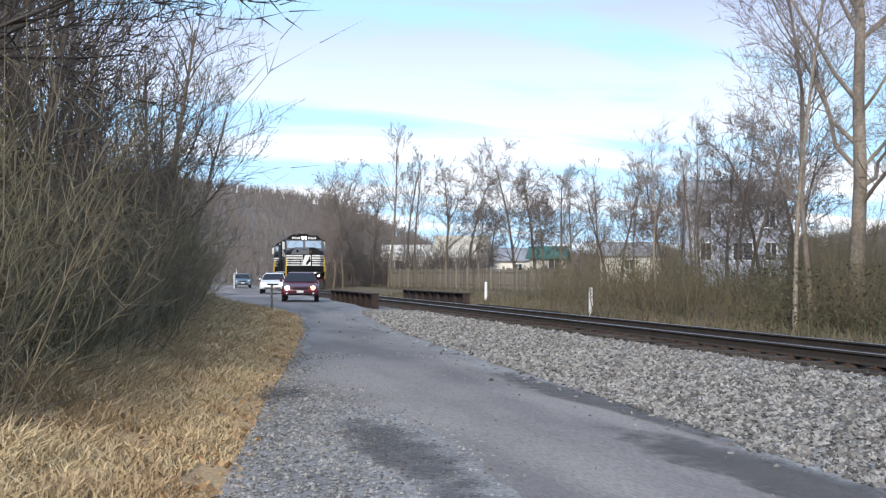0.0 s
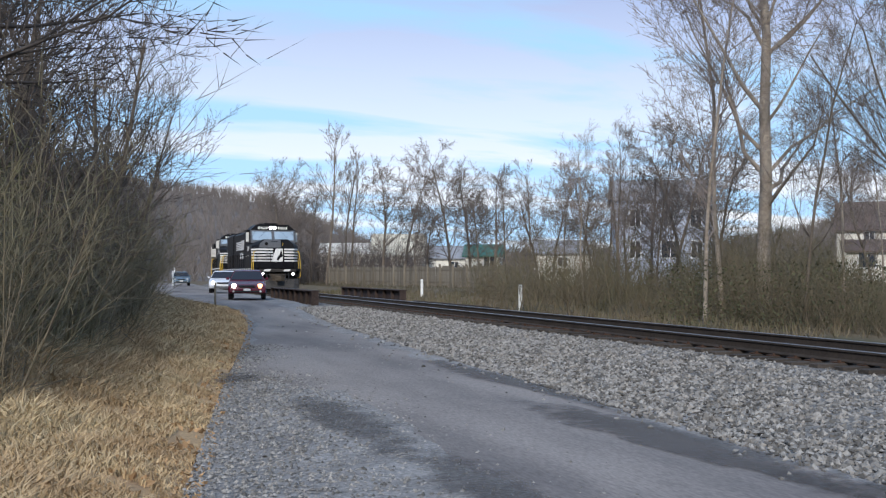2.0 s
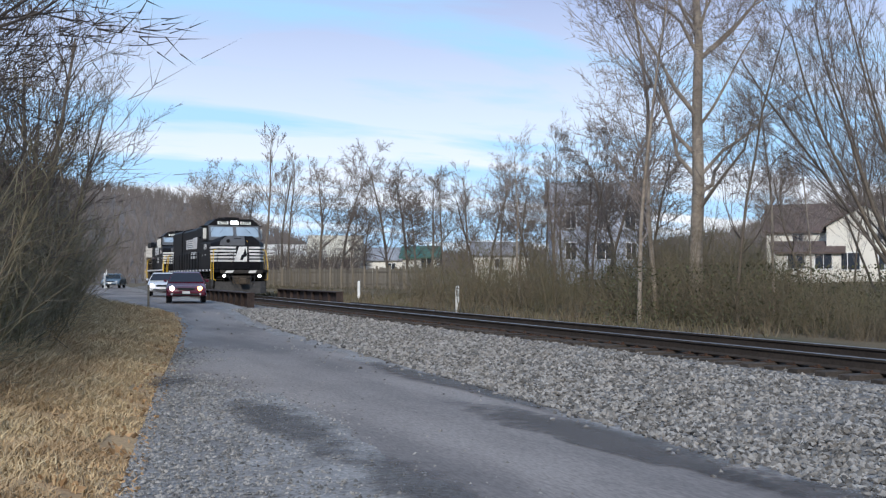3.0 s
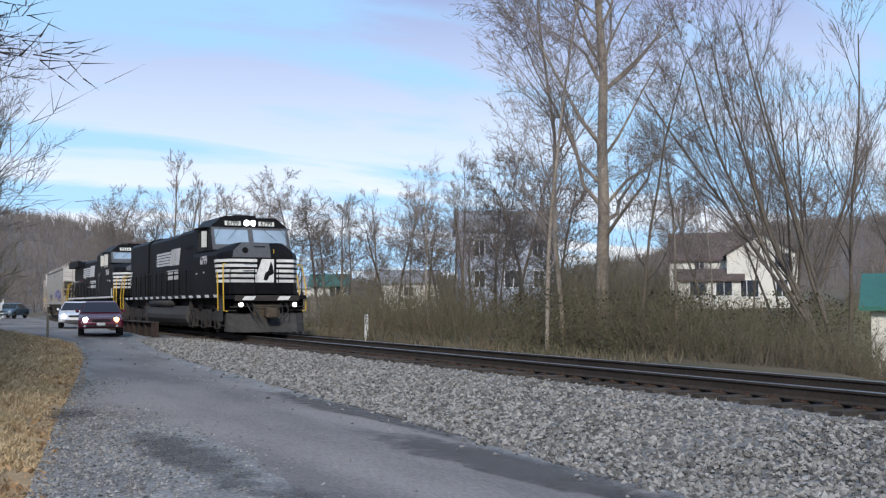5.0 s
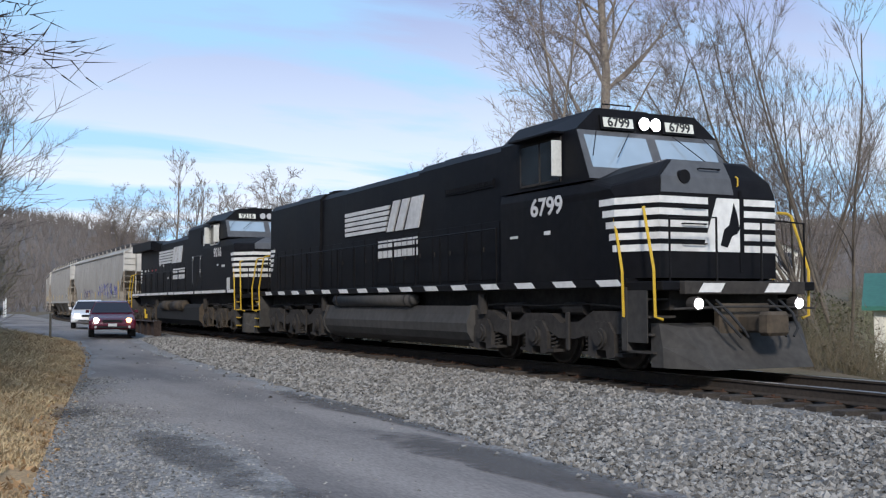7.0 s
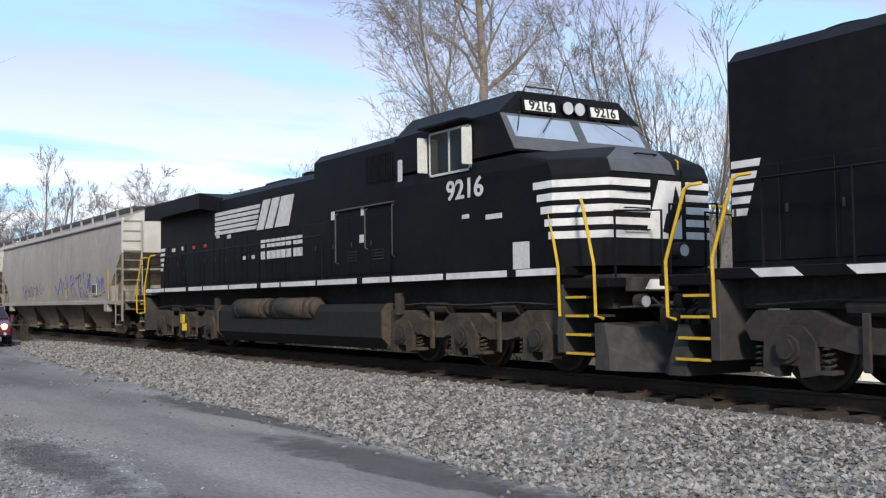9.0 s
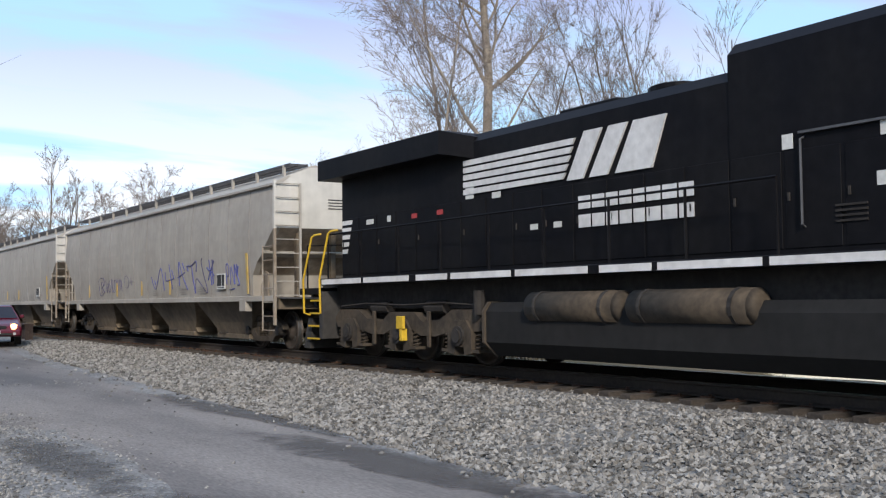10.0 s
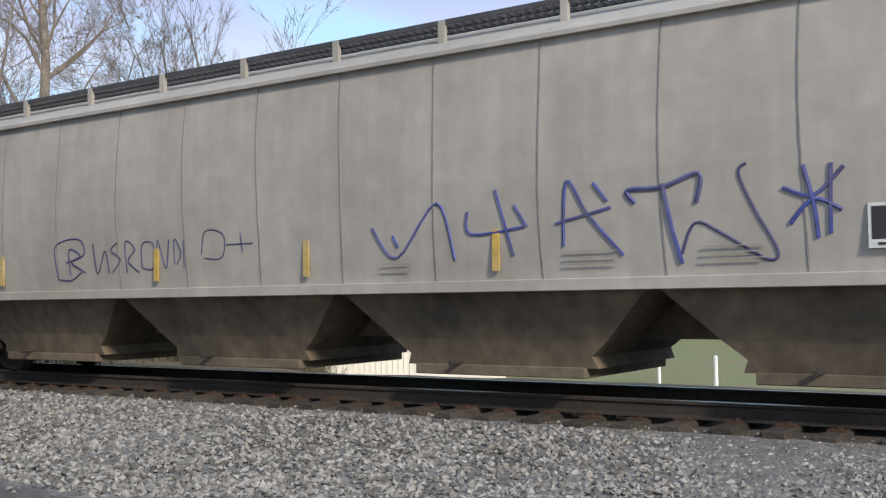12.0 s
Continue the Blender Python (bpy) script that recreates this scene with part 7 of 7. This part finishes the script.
def graffiti(L):
    """Spray-painted scrawls along the road side: loose strokes only."""
    def scrawl(y, z, w, h, strokes, mat, r, label):
        tag, h, r = None, h * 0.88, r * 0.85
        for st in strokes:
            pts = []
            for n in range(len(st) - 1):
                p0, p1, p2, p3 = st[max(0, n - 1)], st[n], st[n + 1], st[min(len(st) - 1, n + 2)]
                for i in range(5):
                    t = i / 5
                    pts.append(tuple(0.5 * (2 * b + (c - a) * t + (2 * a - 5 * b + 4 * c - d) * t * t + (3 * b - a - 3 * c + d) * t ** 3) for a, b, c, d in zip(p0, p1, p2, p3)))
            pts.append(st[-1])
            bm = pipe(bmesh.new(), [(-hopper_x(z + h * v) - 0.001, y - w * u, z + h * v) for u, v in pts], r, 5)
            ob = part("scrawl" if tag is None else "stroke", bm, mat, tag or L, label if tag is None else "")
            tag = tag or ob
    blue, dark = "blue spray-painted scrawl", "thin dark spray-painted scrawl"
    # each scrawl: where it starts and how wide and high it is; u runs forwards, v up
    scrawl(-0.85, 1.50, 1.15, 0.78, [[(0, 0.65), (0.3, 0.12), (0.82, 1.0), (1.0, 0.05)], [(0.26, 0.5), (0.32, 0.3)]], M_INK, 0.020, blue)
    scrawl(-2.20, 1.56, 0.75, 0.82, [[(0, 0.7), (0.05, 0.35), (0.95, 0.42)], [(0.5, 1.0), (0.75, 0.0)], [(0.8, 0.75), (1.0, 0.42)]], M_INK, 0.020, blue)
    scrawl(-3.30, 1.52, 0.75, 0.90, [[(0.1, 0.15), (0.2, 1.0), (0.5, 0.55), (1.0, 0.0)], [(0.0, 0.45), (0.85, 0.62)], [(0.6, 0.95), (0.8, 0.7)]], M_INK, 0.022, blue)
    scrawl(-4.13, 1.42, 0.75, 1.0, [[(0.1, 0.7), (0.0, 0.85), (0.5, 0.86), (1.0, 0.98), (0.95, 0.66)], [(0.5, 0.9), (0.6, 0.4), (0.72, 0.0)]], M_INK, 0.030, blue)
    scrawl(-4.86, 1.42, 0.75, 1.05, [[(-0.25, 0.1), (-0.05, 0.42), (0.3, 0.3), (0.85, 0.02), (1.0, 0.1), (0.75, 0.5), (0.55, 0.9), (0.65, 1.0)]], M_INK_DARK, 0.018, blue)
    scrawl(-5.68, 1.58, 0.55, 0.80, [[(0, 0.72), (0.5, 0.6), (1.0, 0.95)], [(0.35, 1.0), (0.5, 0.5), (0.55, 0.05)], [(0.1, 0.25), (0.5, 0.55), (0.95, 0.4)], [(0.8, 1.0), (0.75, 0.1)]], M_INK, 0.026, blue)
    scrawl(-7.05, 1.56, 0.85, 0.62, [[(0, 0.1), (0.05, 1.0), (0.25, 0.9), (0.2, 0.5), (0.05, 0.5)], [(0.3, 0.1), (0.45, 0.9), (0.6, 0.1)], [(0.65, 0.1), (0.7, 1.0), (0.85, 0.5), (0.9, 1.0)],
                                    [(1.0, 0.9), (0.9, 0.5), (1.0, 0.1), (0.85, 0.05)], [(0.2, -0.15), (0.6, -0.1)]], M_INK, 0.024, blue)
    scrawl(5.20, 1.44, 0.85, 0.70, [[(0.05, 0.05), (0, 0.5), (0.02, 0.85), (0.4, 1.0), (0.75, 0.95), (0.78, 0.6), (0.3, 0.45)], [(0.05, 0.05), (0.4, 0.02), (0.7, 0.2)], [(0.4, 0.15), (0.4, 0.75), (0.7, 0.6), (0.45, 0.45), (0.8, 0.2)]], M_INK_DARK, 0.015, dark)
    scrawl(4.30, 1.48, 1.3, 0.62, [[(0, 0.9), (0.05, 0.1), (0.2, 0.7), (0.25, 0.1)], [(0.42, 0.9), (0.3, 0.7), (0.45, 0.45), (0.3, 0.12)], [(0.55, 0.1), (0.55, 0.9), (0.70, 0.7), (0.58, 0.4), (0.75, 0.1)],
                                   [(0.8, 0.2), (0.82, 0.8), (1.0, 0.8), (0.98, 0.2), (0.82, 0.2)]], M_INK_DARK, 0.013, dark)
    scrawl(2.95, 1.52, 0.9, 0.6, [[(0, 0.1), (0.05, 0.85), (0.2, 0.1), (0.3, 0.85)], [(0.4, 0.2), (0.42, 0.85), (0.55, 0.5), (0.45, 0.2)], [(0.6, 0.1), (0.62, 0.8)]], M_INK_DARK, 0.011, dark)
    scrawl(2.15, 1.58, 0.95, 0.62, [[(0.1, 0.3), (0.2, 0.85), (0.55, 0.75), (0.5, 0.2), (0.15, 0.2)], [(0.6, 0.5), (1.1, 0.5)], [(0.88, 0.75), (0.9, 0.3)]], M_INK_DARK, 0.010, dark)


# ---------------------------------------------------------------- cars
def car(name, label, paint, x, y, z, lit, amber=False):
    """A sedan, nose towards -y; origin on the road under its middle."""
    C = thing(name, label, "car", at=(x, y, z))
    w = 0.87
    l0, l1 = -2.28, 2.28
    bm = bmesh.new()
    outline = [(l0 + 0.06, 0.30), (l0, 0.50), (l0 + 0.06, 0.66), (l0 + 0.35, 0.76), (-0.95, 0.92), (1.75, 0.97), (2.16, 0.93), (l1, 0.70), (l1 - 0.02, 0.42), (l1 - 0.15, 0.28)]
    rings = []
    for xx, k in ((-w, 0.93), (-w + 0.10, 1.0), (w - 0.10, 1.0), (w, 0.93)):
        rings.append([(xx, yy * (0.97 if abs(xx) == w else 1.0), 0.28 + (zz - 0.28) * k) for yy, zz in outline])
    loft(bm, rings)
    bmesh.ops.recalc_face_normals(bm, faces=bm.faces)
    bmesh.ops.bevel(bm, geom=list(bm.edges), offset=0.045, segments=2, affect="EDGES", profile=0.5, clamp_overlap=True)
    part("body", bm, paint, C, smooth=True)
    bm = bmesh.new()
    loft(bm, [[(-w + 0.03, -1.05, 0.90), (w - 0.03, -1.05, 0.90), (w - 0.03, 1.85, 0.94), (-w + 0.03, 1.85, 0.94)],
              [(-0.62, -0.22, 1.36), (0.62, -0.22, 1.36), (0.62, 0.98, 1.37), (-0.62, 0.98, 1.37)],
              [(-0.54, 0.05, 1.41), (0.54, 0.05, 1.41), (0.54, 0.8, 1.41), (-0.54, 0.8, 1.41)]])
    cabin = part("cabin", bm, paint, C)
    glass = lambda n, p: part(n, loft(bmesh.new(), [p, [Vector(v) * 0.985 + Vector((0, 0.004, 0.012)) for v in p]]), M_GLASS_DARK, cabin)
    glass("windshield", [(-0.78, -1.02, 0.94), (0.78, -1.02, 0.94), (0.60, -0.27, 1.345), (-0.60, -0.27, 1.345)])
    glass("rear_window", [(-0.74, 1.83, 0.98), (0.74, 1.83, 0.98), (0.58, 1.03, 1.345), (-0.58, 1.03, 1.345)])
    for s in (-1, 1):
        glass("side_window", [(s * 0.845, -0.75, 0.96), (s * 0.845, 1.45, 0.98), (s * 0.64, 0.95, 1.33), (s * 0.64, -0.18, 1.33)])
        part("side_mirror", box(bmesh.new(), s * 0.86, s * 1.0, -0.82, -0.70, 0.93, 1.05, 0.02), paint, C)
        bm = bmesh.new()
        for k in range(4):
            rod(bm, (s * 0.60, l0 + 0.16 - 0.05 * k, 0.62), (s * 0.60, l0 + 0.11 - 0.05 * k, 0.62), 0.135 - 0.012 * k * k * 0.6, 14, 0.135 - 0.012 * (k + 1) ** 2 * 0.6)
        part("headlight", bm, (M_LAMP_CAR if s < 0 or not amber else M_LAMP_AMBER) if lit else M_LENS, C, "lit round headlight" if lit else "clear headlight")
        part("fog_lamp", rod(bmesh.new(), (s * 0.62, l0 - 0.05, 0.40), (s * 0.62, l0 + 0.02, 0.40), 0.05, 10), M_LENS, C)
        part("tail_light", box(bmesh.new(), s * 0.50, s * 0.80, l1 - 0.06, l1 + 0.012, 0.66, 0.84, 0.01), M_DECAL_RED, C, "red tail light")
        for yy in (-1.42, 1.36):
            tyre = part("wheel", rod(bmesh.new(), (s * 0.66, 0, 0), (s * 0.875, 0, 0), 0.31, 20), M_RUBBER, C, "black tyre")
            tyre.location = (0, yy, 0.31)
            part("rim", rod(bmesh.new(), (s * 0.87, 0, 0), (s * 0.885, 0, 0), 0.2, 14), M_CHROME, tyre, "grey wheel rim")
            CAR_WHEELS.setdefault(name, []).append(tyre)
    part("grille", box(bmesh.new(), -0.36, 0.36, l0 - 0.012, l0 + 0.1, 0.58, 0.68, 0.01), M_RUBBER, C, "dark grille")
    part("bumper", box(bmesh.new(), -0.82, 0.82, l0 - 0.04, l0 + 0.12, 0.34, 0.52, 0.03), paint, C)
    part("air_dam", box(bmesh.new(), -0.55, 0.55, l0 - 0.045, l0 + 0.1, 0.36, 0.43), M_RUBBER, C)
    part("licence_plate", box(bmesh.new(), -0.16, 0.16, l0 - 0.055, l0 - 0.038, 0.42, 0.53), M_PLATE_WHITE, C, "white plate")
    return C


CAR_WHEELS = {}
lead = locomotive("lead_locomotive", "black six-axle locomotive with white nose stripes and lit headlights", LEAD)
second = locomotive("second_locomotive", "black six-axle locomotive with wide radiator and yellow steps", SECOND)
part("axle_sensor", box(bmesh.new(), -1.50, -1.44, 17.85 - 11.2, 18.1 - 11.2, 0.62, 0.86, 0.01), M_YELLOW, second, "yellow bracket on the axle box")
part("sensor_arm", box(bmesh.new(), -1.49, -1.37, 17.9 - 11.2, 18.0 - 11.2, 0.40, 0.62, 0.01), M_YELLOW, second, "yellow arm")
hoppers = [hopper_car()]
for _i in range(5):
    hoppers.append(copy_thing(hoppers[0], pose(0, 0, 0)))
graffiti(hoppers[0])
tagged(hoppers[0], "weathered grey covered hopper car with blue spray-painted scrawls")
red_car = car("red_car", "dark red sedan with lit headlights on the lane", M_RED_CAR, 6.6, 50, 0.4, True, True)
white_car = car("white_car", "white sedan with lit headlights on the lane", M_WHITE_CAR, 7.0, 66, 0.42, True)
blue_car = car("blue_car", "steel-blue sedan far down the lane", M_BLUE_CAR, 8.2, 108, 0.42, False)


# ---------------------------------------------------------------- movement
# Where the lead locomotive's front stands along the track, second by second.
FRONT = ((0, 87.0), (0.5, 82.7), (1, 78.4), (1.5, 74.1), (2, 69.7), (2.5, 65.2), (3, 60.3), (3.5, 55.1), (4, 49.5), (4.5, 43.7), (5, 37.4), (5.5, 31.2), (6, 25.0), (6.5, 18.8), (7, 12.6),
         (7.5, 6.5), (8, 0.4), (8.5, -5.7), (9, -11.7), (9.5, -17.6), (10, -23.6), (10.5, -29.7), (11, -35.8), (11.5, -41.9), (12, -47.8))


def train_rows(offset):
    rows = []
    for t, front in FRONT:
        y = front + offset
        rows.append((t, pose(track_x(y), y, RAIL_Z, 0, 0, track_turn(y))))
    return rows


def car_rows(x, table, turn=-8.0):
    return [(t, pose(x, y, road_z(y) + 0.055, 0, 0, turn)) for t, y in table]


def motions():
    walk(lead, train_rows(LEAD["centre"]))
    walk(second, train_rows(22.75 + SECOND["centre"]))
    for i, h in enumerate(hoppers):
        walk(h, train_rows(56.4 + 21.85 * i))
    # wheels roll with the train
    for ax, r in WHEELS:
        rows = []
        at = ax.location.copy()
        for f in range(361):
            t = f / 30
            rows.append((t, pose(*at, math.degrees((FRONT[0][1] - lerp_table(FRONT, t)) / r), 0, 0)))
        walk(ax, rows)
    red = ((0, 54.2), (1, 53.2), (2, 52.2), (2.5, 51.6), (3.5, 49.4), (5.5, 46.2), (6.5, 45.2), (7.2, 44.3), (8.8, 42.6), (9.5, 42.0), (10.5, 41.2), (12, 40.4))
    walk(red_car, car_rows(7.0, red))
    white = ((0, 76), (1, 73.5), (2, 69.8), (2.5, 68.2), (3.5, 65), (5.5, 60), (6.5, 58.2), (7.2, 56.4), (9, 54), (12, 52))
    walk(white_car, car_rows(7.85, white))
    # the far car leaves the lane towards the woods
    blue = ((0, 8.2, 112), (2.5, 8.2, 111), (3.5, 8.1, 108.5), (5.5, 7.6, 105), (7, 5.2, 103), (8.5, 2.0, 102), (12, 1.6, 101.8))
    walk(blue_car, [(t, pose(x, y, road_z(y) + 0.055, 0, 0, -3.0 if t < 3 else -24.0)) for t, x, y in blue])


motions()
